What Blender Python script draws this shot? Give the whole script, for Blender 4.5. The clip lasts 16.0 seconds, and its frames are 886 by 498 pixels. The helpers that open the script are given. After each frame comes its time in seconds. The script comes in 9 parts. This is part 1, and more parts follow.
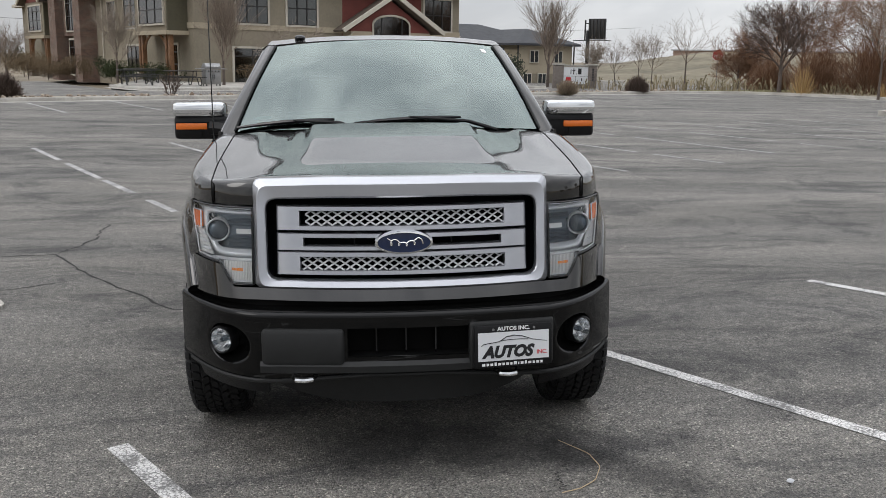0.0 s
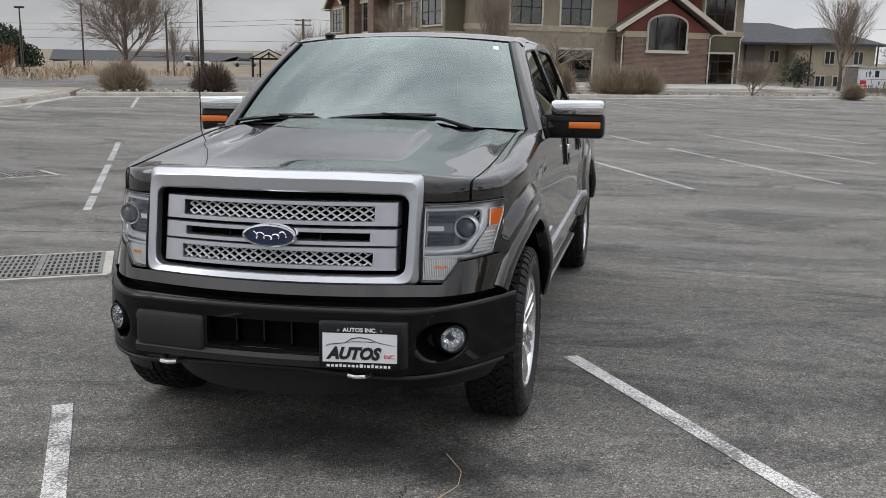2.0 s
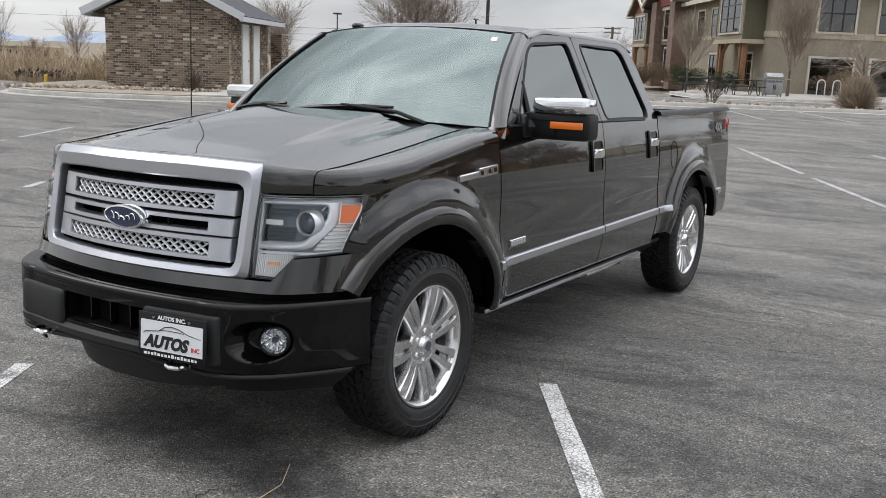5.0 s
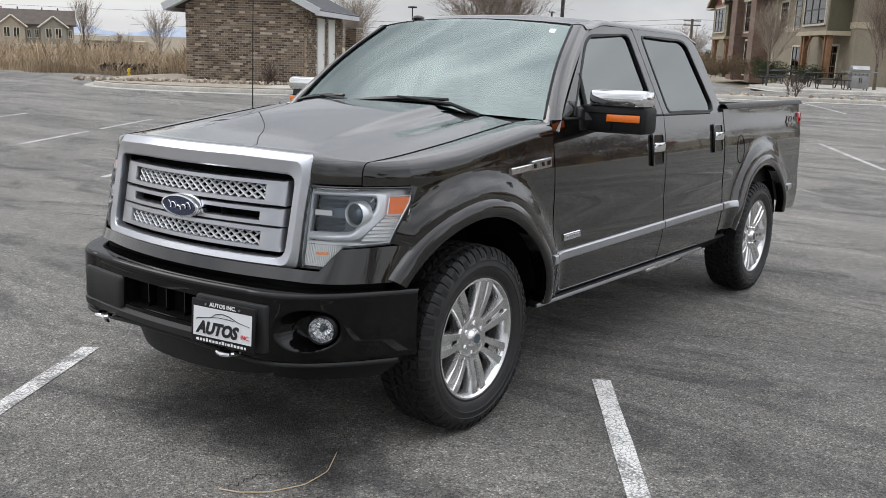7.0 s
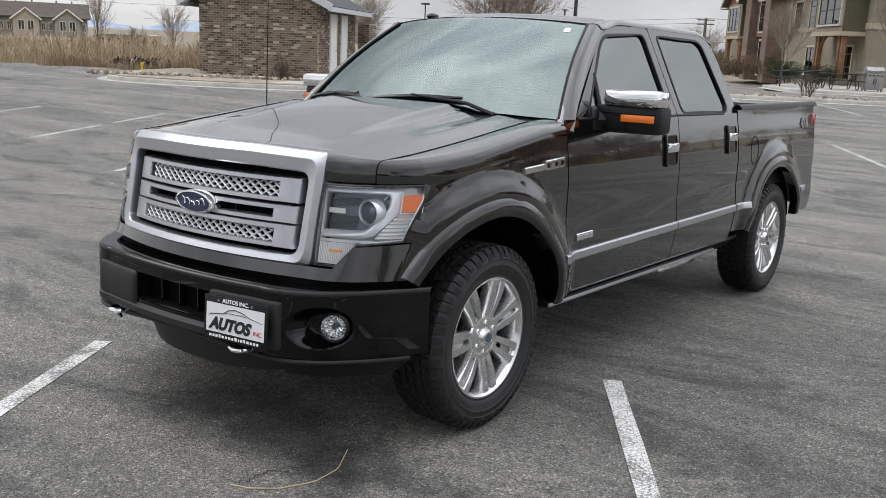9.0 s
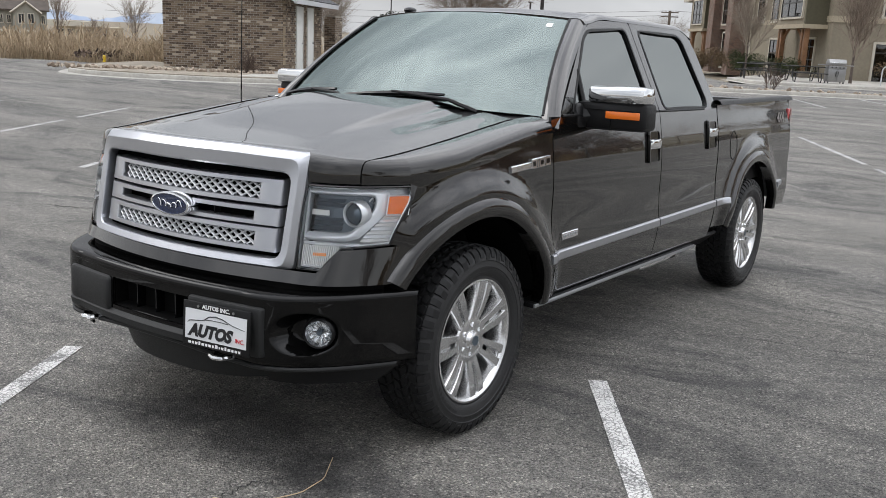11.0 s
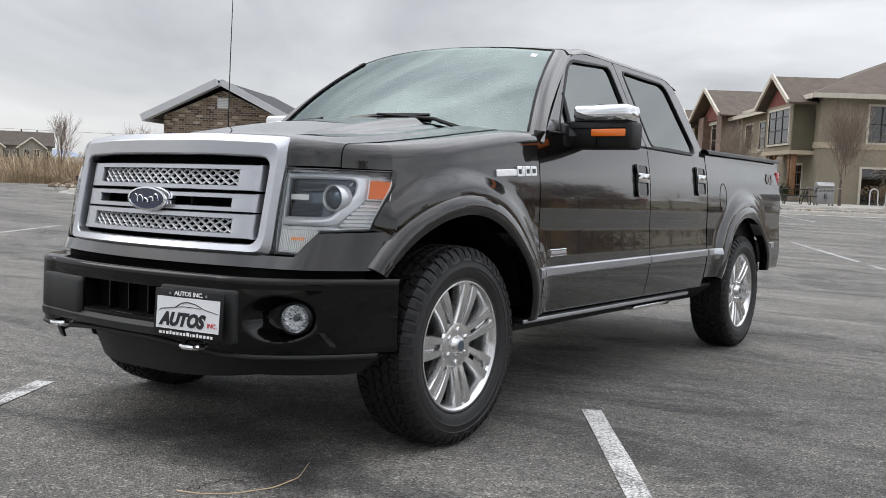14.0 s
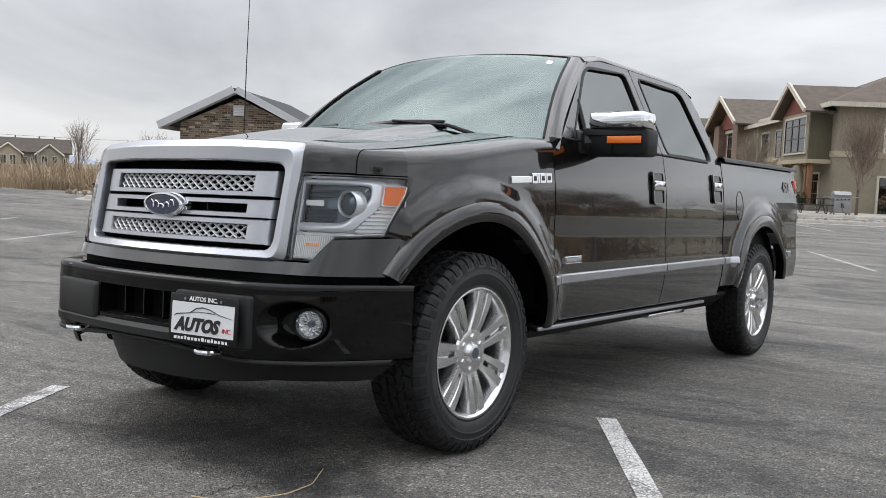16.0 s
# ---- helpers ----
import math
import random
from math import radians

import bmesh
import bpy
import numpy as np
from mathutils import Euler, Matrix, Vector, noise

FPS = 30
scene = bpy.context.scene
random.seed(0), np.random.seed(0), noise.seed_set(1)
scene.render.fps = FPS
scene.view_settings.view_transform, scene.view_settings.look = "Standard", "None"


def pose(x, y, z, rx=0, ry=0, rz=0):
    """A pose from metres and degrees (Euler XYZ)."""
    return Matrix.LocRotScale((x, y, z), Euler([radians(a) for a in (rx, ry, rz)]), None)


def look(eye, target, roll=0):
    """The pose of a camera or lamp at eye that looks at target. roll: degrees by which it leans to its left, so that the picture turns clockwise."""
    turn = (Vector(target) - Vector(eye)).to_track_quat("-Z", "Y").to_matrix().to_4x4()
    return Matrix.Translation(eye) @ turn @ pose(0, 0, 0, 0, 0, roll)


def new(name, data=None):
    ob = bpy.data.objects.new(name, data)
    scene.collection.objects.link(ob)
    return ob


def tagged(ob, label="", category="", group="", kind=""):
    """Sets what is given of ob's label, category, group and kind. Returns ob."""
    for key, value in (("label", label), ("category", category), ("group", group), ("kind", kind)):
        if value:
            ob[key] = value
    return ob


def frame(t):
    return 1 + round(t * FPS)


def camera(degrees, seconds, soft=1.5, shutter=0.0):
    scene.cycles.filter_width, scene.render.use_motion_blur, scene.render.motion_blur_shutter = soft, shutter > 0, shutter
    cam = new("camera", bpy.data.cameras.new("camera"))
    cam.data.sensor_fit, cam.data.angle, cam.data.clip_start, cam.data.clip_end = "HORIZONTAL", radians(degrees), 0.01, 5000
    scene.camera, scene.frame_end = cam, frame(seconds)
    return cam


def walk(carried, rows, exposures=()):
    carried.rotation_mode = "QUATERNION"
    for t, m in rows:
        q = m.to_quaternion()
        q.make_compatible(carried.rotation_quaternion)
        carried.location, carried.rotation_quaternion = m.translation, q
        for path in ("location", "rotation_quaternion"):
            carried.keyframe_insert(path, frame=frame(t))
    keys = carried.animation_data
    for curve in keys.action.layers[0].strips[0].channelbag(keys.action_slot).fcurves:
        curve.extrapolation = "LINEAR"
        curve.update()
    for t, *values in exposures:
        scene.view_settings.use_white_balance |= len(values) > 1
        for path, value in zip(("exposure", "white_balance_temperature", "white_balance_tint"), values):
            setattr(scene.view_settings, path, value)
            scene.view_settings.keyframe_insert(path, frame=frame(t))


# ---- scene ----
cam = camera(51.7, 16.0, soft=0.55)
PATH = [
    (0, (-0.211, -4.425, 1.717), (0.166, -0.527, 0.905), 1.01),
    (0.5, (0.259, -4.420, 1.729), (0.255, -0.505, 0.909), 0.23),
    (1, (0.677, -4.341, 1.706), (0.382, -0.437, 0.888), -0.07),
    (1.5, (1.056, -4.267, 1.718), (0.408, -0.410, 0.878), -0.06),
    (2, (1.474, -4.218, 1.731), (0.620, -0.400, 0.896), 1.25),
    (2.5, (1.804, -4.083, 1.713), (0.795, -0.301, 0.894), 1.75),
    (3, (2.080, -3.927, 1.719), (0.796, -0.234, 0.879), 2.14),
    (3.2, (2.197, -3.868, 1.715), (0.844, -0.198, 0.878), 2.28),
    (5.3, (3.087, -3.173, 1.689), (0.958, 0.106, 0.843), 1.95),
    (5.5, (3.114, -3.163, 1.698), (0.953, 0.094, 0.849), 1.77),
    (6, (3.115, -3.160, 1.688), (0.881, 0.050, 0.848), 1.71),
    (6.5, (3.094, -3.163, 1.688), (0.812, 0.009, 0.831), 1.80),
    (7, (3.094, -3.162, 1.687), (0.778, -0.022, 0.809), 2.03),
    (7.5, (3.083, -3.153, 1.686), (0.753, -0.025, 0.797), 2.27),
    (8, (3.088, -3.162, 1.691), (0.744, -0.047, 0.794), 2.40),
    (8.5, (3.086, -3.169, 1.691), (0.736, -0.058, 0.797), 2.55),
    (10.8, (2.983, -3.144, 1.717), (0.711, 0.019, 0.805), 2.61),
    (11, (2.958, -3.133, 1.705), (0.731, 0.060, 0.787), 2.60),
    (11.5, (2.973, -3.087, 1.493), (0.741, 0.145, 0.737), 2.50),
    (12, (2.996, -3.086, 1.242), (0.751, 0.189, 0.760), 1.97),
    (12.5, (3.015, -3.091, 1.153), (0.766, 0.191, 0.734), 1.92),
    (13, (3.028, -3.096, 1.145), (0.774, 0.186, 0.770), 2.03),
    (13.5, (3.021, -3.090, 1.147), (0.752, 0.185, 0.793), 2.18),
    (14, (3.013, -3.076, 1.144), (0.723, 0.186, 0.803), 2.27),
    (14.5, (3.010, -3.072, 1.140), (0.700, 0.177, 0.810), 2.30),
    (15, (3.010, -3.069, 1.138), (0.683, 0.169, 0.819), 2.35),
    (15.5, (3.010, -3.069, 1.137), (0.668, 0.158, 0.826), 2.39),
    (16, (3.007, -3.071, 1.138), (0.664, 0.156, 0.829), 2.43),
]
walk(cam, [(t, look(eye, target, roll)) for t, eye, target, roll in PATH], [(0.0, -0.06, 6450, 10), (3.2, -0.04, 6450, 10), (5.4, 0.26, 6400, 10), (16.0, 0.22, 6400, 10)])

# ---- light: an overcast afternoon ----
world = bpy.data.worlds.new("overcast_sky")
scene.world = world
world.use_nodes = True
wn, wl = world.node_tree.nodes, world.node_tree.links
wn.clear()
w_out, w_bg = wn.new("ShaderNodeOutputWorld"), wn.new("ShaderNodeBackground")
w_sky = wn.new("ShaderNodeTexSky")
w_sky.sky_type, w_sky.sun_disc = "NISHITA", False
w_sky.sun_elevation, w_sky.sun_rotation = radians(36), radians(253)
w_map, w_co = wn.new("ShaderNodeMapping"), wn.new("ShaderNodeTexCoord")
w_map.inputs["Scale"].default_value = (1.0, 1.0, 2.6)
w_no = wn.new("ShaderNodeTexNoise")
w_no.inputs["Scale"].default_value, w_no.inputs["Detail"].default_value, w_no.inputs["Roughness"].default_value = 2.1, 6.0, 0.52
w_no.inputs["Distortion"].default_value = 0.5
w_ramp = wn.new("ShaderNodeValToRGB")
w_ramp.color_ramp.elements[0].position, w_ramp.color_ramp.elements[0].color = 0.36, (5.0, 5.1, 5.35, 1)
w_ramp.color_ramp.elements[1].position, w_ramp.color_ramp.elements[1].color = 0.66, (8.6, 8.6, 8.7, 1)
w_mix = wn.new("ShaderNodeMix")
w_mix.data_type = "RGBA"
w_mix.inputs["Factor"].default_value = 0.9
wl.new(w_co.outputs["Generated"], w_map.inputs["Vector"])
wl.new(w_map.outputs["Vector"], w_no.inputs["Vector"])
wl.new(w_no.outputs["Fac"], w_ramp.inputs["Fac"])
wl.new(w_sky.outputs["Color"], w_mix.inputs["A"])
wl.new(w_ramp.outputs["Color"], w_mix.inputs["B"])
# an overcast sky is brighter overhead than at the horizon
w_sep, w_rng, w_mul = wn.new("ShaderNodeSeparateXYZ"), wn.new("ShaderNodeMapRange"), wn.new("ShaderNodeVectorMath")
w_mul.operation, w_rng.interpolation_type = "SCALE", "SMOOTHSTEP"
for key, value in (("From Min", 0.22), ("From Max", 0.95), ("To Min", 0.88), ("To Max", 3.0)):
    w_rng.inputs[key].default_value = value
wl.new(w_co.outputs["Generated"], w_sep.inputs[0])
wl.new(w_sep.outputs["Z"], w_rng.inputs["Value"])
wl.new(w_mix.outputs["Result"], w_mul.inputs[0])
wl.new(w_rng.outputs["Result"], w_mul.inputs["Scale"])
# the cloud is thinner and brighter to the north-east
w_dot, w_side, w_mul2 = wn.new("ShaderNodeVectorMath"), wn.new("ShaderNodeMapRange"), wn.new("ShaderNodeVectorMath")
w_dot.operation, w_mul2.operation, w_side.interpolation_type = "DOT_PRODUCT", "SCALE", "SMOOTHSTEP"
w_dot.inputs[1].default_value = (0.62, 0.78, 0.0)
for key, value in (("From Min", 0.40), ("From Max", 1.0), ("To Min", 1.0), ("To Max", 1.5)):
    w_side.inputs[key].default_value = value
wl.new(w_co.outputs["Generated"], w_dot.inputs[0])
wl.new(w_dot.outputs["Value"], w_side.inputs["Value"])
wl.new(w_mul.outputs["Vector"], w_mul2.inputs[0])
wl.new(w_side.outputs["Result"], w_mul2.inputs["Scale"])
wl.new(w_mul2.outputs["Vector"], w_bg.inputs["Color"])
w_bg.inputs["Strength"].default_value = 0.1
wl.new(w_bg.outputs["Background"], w_out.inputs["Surface"])

sun_data = bpy.data.lights.new("sun", "SUN")
sun_data.energy, sun_data.angle, sun_data.color = 0.5, radians(30), (1.0, 0.98, 0.95)
sun = new("sun", sun_data)
sun.matrix_world = look((-13, -4, 10), (0, 0, 0))
scene.view_settings.exposure = 0.0

# ---- materials ----
def mat(name, color, rough=0.5, metal=0.0, vary=0.0, scale=8.0, bump=0.0, bump_scale=60.0, coat=0.0, spec=0.5, tint=None, detail=5.0, emit=0.0):
    """A surface with colour variation at two scales (tint: the second colour) and a fine relief."""
    m = bpy.data.materials.new(name)
    m.use_nodes = True
    n, l = m.node_tree.nodes, m.node_tree.links
    b = n["Principled BSDF"]
    b.inputs["Base Color"].default_value = (*color, 1)
    b.inputs["Roughness"].default_value, b.inputs["Metallic"].default_value = rough, metal
    b.inputs["Coat Weight"].default_value, b.inputs["Coat Roughness"].default_value = coat, 0.02
    b.inputs["Specular IOR Level"].default_value = spec
    if emit:
        b.inputs["Emission Color"].default_value, b.inputs["Emission Strength"].default_value = (*color, 1), emit
    co = n.new("ShaderNodeTexCoord")
    if vary:
        big, fine = n.new("ShaderNodeTexNoise"), n.new("ShaderNodeTexNoise")
        big.inputs["Scale"].default_value, fine.inputs["Scale"].default_value = scale, scale * 9
        big.inputs["Detail"].default_value, fine.inputs["Detail"].default_value = detail, 3.0
        add = n.new("ShaderNodeMix")
        add.inputs["Factor"].default_value = 0.4
        ramp = n.new("ShaderNodeValToRGB")
        other = tint or tuple(c * (1 - vary) for c in color)
        ramp.color_ramp.elements[0].position, ramp.color_ramp.elements[1].position = 0.35, 0.65
        ramp.color_ramp.elements[0].color = (*other, 1)
        ramp.color_ramp.elements[1].color = (*[min(1, c * (1 + 0.35 * vary)) for c in color], 1)
        for t in (big, fine):
            l.new(co.outputs["Object"], t.inputs["Vector"])
        l.new(big.outputs["Fac"], add.inputs["A"])
        l.new(fine.outputs["Fac"], add.inputs["B"])
        l.new(add.outputs["Result"], ramp.inputs["Fac"])
        l.new(ramp.outputs["Color"], b.inputs["Base Color"])
    if bump:
        bn, bu = n.new("ShaderNodeTexNoise"), n.new("ShaderNodeBump")
        bn.inputs["Scale"].default_value, bn.inputs["Detail"].default_value = bump_scale, 4.0
        bu.inputs["Strength"].default_value, bu.inputs["Distance"].default_value = bump, 0.01
        l.new(co.outputs["Object"], bn.inputs["Vector"])
        l.new(bn.outputs["Fac"], bu.inputs["Height"])
        l.new(bu.outputs["Normal"], b.inputs["Normal"])
    return m


def pieces(m, amount=0.35, hue=0.02):
    """Let every object that wears the material differ a little in tone."""
    n, l = m.node_tree.nodes, m.node_tree.links
    b = n["Principled BSDF"]
    info, hsv, rng = n.new("ShaderNodeObjectInfo"), n.new("ShaderNodeHueSaturation"), n.new("ShaderNodeMapRange")
    rng.inputs["To Min"].default_value, rng.inputs["To Max"].default_value = 1 - amount, 1 + amount
    l.new(info.outputs["Random"], rng.inputs["Value"])
    l.new(rng.outputs["Result"], hsv.inputs["Value"])
    if b.inputs["Base Color"].links:
        l.new(b.inputs["Base Color"].links[0].from_socket, hsv.inputs["Color"])
    else:
        hsv.inputs["Color"].default_value = b.inputs["Base Color"].default_value
    l.new(hsv.outputs["Color"], b.inputs["Base Color"])
    return m


def glass(name, tint, rough=0.01, ior=1.5, gloss=(1, 1, 1)):
    """Thin tinted glass: a clear tint and a mirror that grows at grazing angles."""
    m = bpy.data.materials.new(name)
    m.use_nodes = True
    n, l = m.node_tree.nodes, m.node_tree.links
    n.clear()
    out, mix, fr = n.new("ShaderNodeOutputMaterial"), n.new("ShaderNodeMixShader"), n.new("ShaderNodeFresnel")
    tr, gl = n.new("ShaderNodeBsdfTransparent"), n.new("ShaderNodeBsdfGlossy")
    tr.inputs["Color"].default_value = (*tint, 1)
    gl.inputs["Color"].default_value, gl.inputs["Roughness"].default_value = (*gloss, 1), rough
    fr.inputs["IOR"].default_value = ior
    l.new(fr.outputs["Fac"], mix.inputs["Fac"])
    l.new(tr.outputs[0], mix.inputs[1])
    l.new(gl.outputs[0], mix.inputs[2])
    l.new(mix.outputs[0], out.inputs["Surface"])
    return m


PAINT = mat("brown_metallic_paint", (0.0105, 0.0094, 0.0084), 0.26, 0.92, coat=1.0, spec=0.0)
CHROME = mat("chrome", (0.86, 0.87, 0.88), 0.05, 1.0)
SATIN = mat("satin_chrome", (0.52, 0.53, 0.56), 0.28, 0.9, vary=0.05, scale=3.0)
MESH_SILVER = mat("silver_mesh_paint", (0.62, 0.63, 0.64), 0.35, 0.35)
PLASTIC = mat("charcoal_grained_plastic", (0.016, 0.0165, 0.0165), 0.55, spec=0.35, vary=0.15, scale=30.0, bump=0.12, bump_scale=900.0)
BRIGHT = mat("polished_aluminium", (0.78, 0.78, 0.79), 0.16, 1.0, vary=0.06, scale=9.0)
TRIM_BLACK = mat("black_textured_plastic", (0.005, 0.005, 0.0055), 0.45, spec=0.3, vary=0.2, scale=30.0, bump=0.15, bump_scale=900.0)
BUMPER = mat("gloss_black_bumper_paint", (0.0028, 0.0028, 0.0028), 0.26, coat=0.6, spec=0.0)
GLOSS_BLACK = mat("black_gloss", (0.004, 0.004, 0.005), 0.12)
# near-black: the shade inside gaps and recesses is put into the colour
DARK_IN = mat("void_shade_black", (0.003, 0.003, 0.003), 0.8, spec=0.1)
RUBBER = mat("tyre_rubber", (0.016, 0.016, 0.0165), 0.5, spec=0.45, vary=0.3, scale=14.0, bump=0.2, bump_scale=300.0)
TREAD = mat("tread_rubber", (0.010, 0.010, 0.0105), 0.6, spec=0.3, vary=0.3, scale=14.0, bump=0.2, bump_scale=300.0)
AMBER = mat("amber_lens", (0.72, 0.16, 0.015), 0.15, coat=0.6)
RED_LENS = mat("red_lens", (0.4, 0.012, 0.015), 0.15, coat=0.6)
WS_GLASS = glass("windscreen_glass", (0.50, 0.60, 0.56), ior=2.65, gloss=(0.84, 0.97, 0.94))
SIDE_GLASS = glass("tinted_side_glass", (0.05, 0.055, 0.055), ior=2.7, gloss=(0.95, 1.0, 0.98))
LAMP_GLASS = glass("clear_lamp_lens", (0.97, 0.98, 0.985), ior=1.45)
WHITE_LETTER = mat("white_lettering", (0.8, 0.8, 0.8), 0.5)
BLACK_LETTER = mat("black_lettering", (0.012, 0.012, 0.014), 0.4)
RED_LETTER = mat("red_lettering", (0.55, 0.02, 0.03), 0.4)
NAVY = mat("navy_enamel", (0.008, 0.018, 0.06), 0.15, coat=1.0)
SEAT = mat("black_leather", (0.018, 0.017, 0.016), 0.5, vary=0.3, scale=20.0)
BULB = mat("reflector_bowl", (0.88, 0.89, 0.90), 0.14, 0.92)
STRIPE = mat("worn_white_road_paint", (0.62, 0.62, 0.60), 0.8, vary=0.55, scale=9.0, tint=(0.2, 0.2, 0.2), bump=0.3, bump_scale=120.0, detail=8.0)
CONCRETE = mat("pale_concrete", (0.42, 0.40, 0.36), 0.85, vary=0.3, scale=1.5, bump=0.3, bump_scale=40.0)
BARK = mat("grey_brown_bark", (0.12, 0.095, 0.08), 0.9, vary=0.4, scale=6.0)
TWIG = mat("twig_brown", (0.17, 0.13, 0.105), 0.9, vary=0.35, scale=4.0)
TWIG_PALE = mat("pale_dry_twig", (0.30, 0.25, 0.20), 0.9, vary=0.35, scale=4.0)
STRAW = mat("dry_reed_straw", (0.46, 0.36, 0.23), 0.9, vary=0.4, scale=0.6, tint=(0.30, 0.21, 0.13))
EVERGREEN = mat("dark_evergreen_needles", (0.045, 0.062, 0.04), 0.8, vary=0.5, scale=1.0)
HEDGE = mat("dark_green_hedge_leaf", (0.03, 0.04, 0.02), 0.8, vary=0.5, scale=3.0)
IRON = mat("black_painted_iron", (0.015, 0.015, 0.016), 0.45, vary=0.2, scale=9.0)
TIMBER = mat("stained_cedar_post", (0.24, 0.12, 0.055), 0.6, vary=0.35, scale=4.0)
STEEL = mat("stainless_steel", (0.34, 0.34, 0.34), 0.4, 0.9, vary=0.1, scale=4.0)
SHINGLE = mat("brown_roof_shingle", (0.125, 0.098, 0.078), 0.9, vary=0.35, scale=2.0, bump=0.4, bump_scale=14.0)
SHINGLE_GREY = mat("grey_roof_shingle", (0.062, 0.064, 0.07), 0.9, vary=0.3, scale=2.0, bump=0.4, bump_scale=14.0)
STUCCO = mat("tan_stucco", (0.27, 0.235, 0.175), 0.9, vary=0.18, scale=0.8, bump=0.25, bump_scale=35.0)
STUCCO_OLIVE = mat("olive_stucco", (0.105, 0.095, 0.062), 0.9, vary=0.18, scale=0.8, bump=0.25, bump_scale=35.0)
STUCCO_BAND = mat("cream_stucco_band", (0.42, 0.36, 0.265), 0.9, vary=0.12, scale=0.8, bump=0.2, bump_scale=35.0)
RED_SIDING = mat("barn_red_siding", (0.17, 0.045, 0.035), 0.75, vary=0.2, scale=1.5)
CREAM = mat("cream_painted_trim", (0.56, 0.52, 0.44), 0.6, vary=0.12, scale=2.0)
FRAME_DARK = mat("dark_bronze_frame", (0.02, 0.019, 0.018), 0.4)
PANE = glass("window_pane", (0.20, 0.25, 0.24), ior=2.0)
PANE_DARK = mat("dark_room", (0.07, 0.085, 0.08), 0.7, vary=0.4, scale=0.9)
WHITE_DOOR = mat("white_painted_steel_door", (0.74, 0.74, 0.72), 0.45, vary=0.08, scale=2.0)
FASCIA = mat("grey_white_fascia", (0.52, 0.53, 0.55), 0.6, vary=0.08, scale=2.0)
PAINT.node_tree.nodes["Principled BSDF"].inputs["Coat IOR"].default_value = 1.75
# ---- mesh helpers ----
def link(name, bm, material, parent=None, smooth=True, label="", angle=40):
    me = bpy.data.meshes.new(name)
    bmesh.ops.recalc_face_normals(bm, faces=bm.faces)
    if smooth:
        for f in bm.faces:
            f.smooth = True
        for e in bm.edges:
            if len(e.link_faces) == 2 and e.calc_face_angle(0) > radians(angle):
                e.smooth = False
    bm.to_mesh(me)
    bm.free()
    for m in material if isinstance(material, (list, tuple)) else [material]:
        me.materials.append(m)
    ob = new(name, me)
    if parent:
        ob.parent = parent
    if label:
        ob["label"] = label
    return ob


def part(name, bm, material, parent, label="", smooth=True, angle=40):
    return link(name, bm, material, parent, smooth, label, angle)


def thing(name, m, label, category, group="", kind=""):
    ob = new(name)
    ob.matrix_world = m
    ob.empty_display_size = 0.2
    return tagged(ob, label, category, group, kind)


def box(bm, lo, hi, bevel=0.0, mi=0):
    """A box from corner to corner, its edges rounded by bevel."""
    lo, hi = Vector(lo), Vector(hi)
    made = bmesh.ops.create_cube(bm, size=1.0, matrix=Matrix.Translation((lo + hi) / 2) @ Matrix.Diagonal((*(hi - lo), 1)))
    vs = made["verts"]
    fs = list({f for v in vs for f in v.link_faces})
    for f in fs:
        f.material_index = mi
    if bevel:
        es = list({e for v in vs for e in v.link_edges})
        bmesh.ops.bevel(bm, geom=es, offset=bevel, segments=2, affect="EDGES", profile=0.5)
    return bm


def boxes(*spans, bevel=0.0):
    bm = bmesh.new()
    for lo, hi in spans:
        box(bm, lo, hi, bevel)
    return bm


def tube(bm, pts, radii, sides=6, cap=True):
    """A round bar along points."""
    pts = [Vector(p) for p in pts]
    radii = radii if isinstance(radii, (list, tuple)) else [radii] * len(pts)
    rings, side = [], None
    for i, p in enumerate(pts):
        d = (pts[min(i + 1, len(pts) - 1)] - pts[max(i - 1, 0)]).normalized()
        if side is None:
            side = d.cross((0, 0, 1) if abs(d.z) < 0.9 else (1, 0, 0)).normalized()
        side = (side - d * side.dot(d)).normalized()
        up = d.cross(side)
        rings.append([bm.verts.new(p + radii[i] * (side * math.cos(a) + up * math.sin(a))) for a in (2 * math.pi * k / sides for k in range(sides))])
    for a, b in zip(rings, rings[1:]):
        for k in range(sides):
            bm.faces.new((a[k], a[(k + 1) % sides], b[(k + 1) % sides], b[k]))
    if cap:
        bm.faces.new(rings[0][::-1])
        bm.faces.new(rings[-1])
    return bm


def sheet(fn, us, vs, thick=0.0, inward=None):
    """A curved panel: fn(u, v) gives its points; thick gives it a body on the side of inward."""
    bm = bmesh.new()
    grid = [[bm.verts.new(fn(u, v)) for v in vs] for u in us]
    for a, b in zip(grid, grid[1:]):
        for k in range(len(vs) - 1):
            q = [a[k], a[k + 1], b[k + 1], b[k]]
            if len({tuple(round(c, 6) for c in v.co) for v in q}) == 4:
                bm.faces.new(q)
    bmesh.ops.remove_doubles(bm, verts=bm.verts, dist=1e-5)
    if thick:
        bmesh.ops.recalc_face_normals(bm, faces=bm.faces)
        bm.normal_update()
        mid = sum((f.normal * f.calc_area() for f in bm.faces), Vector())
        if mid.dot(Vector(inward)) > 0:
            bmesh.ops.reverse_faces(bm, faces=bm.faces)
        bmesh.ops.solidify(bm, geom=bm.faces, thickness=thick)
    return bm


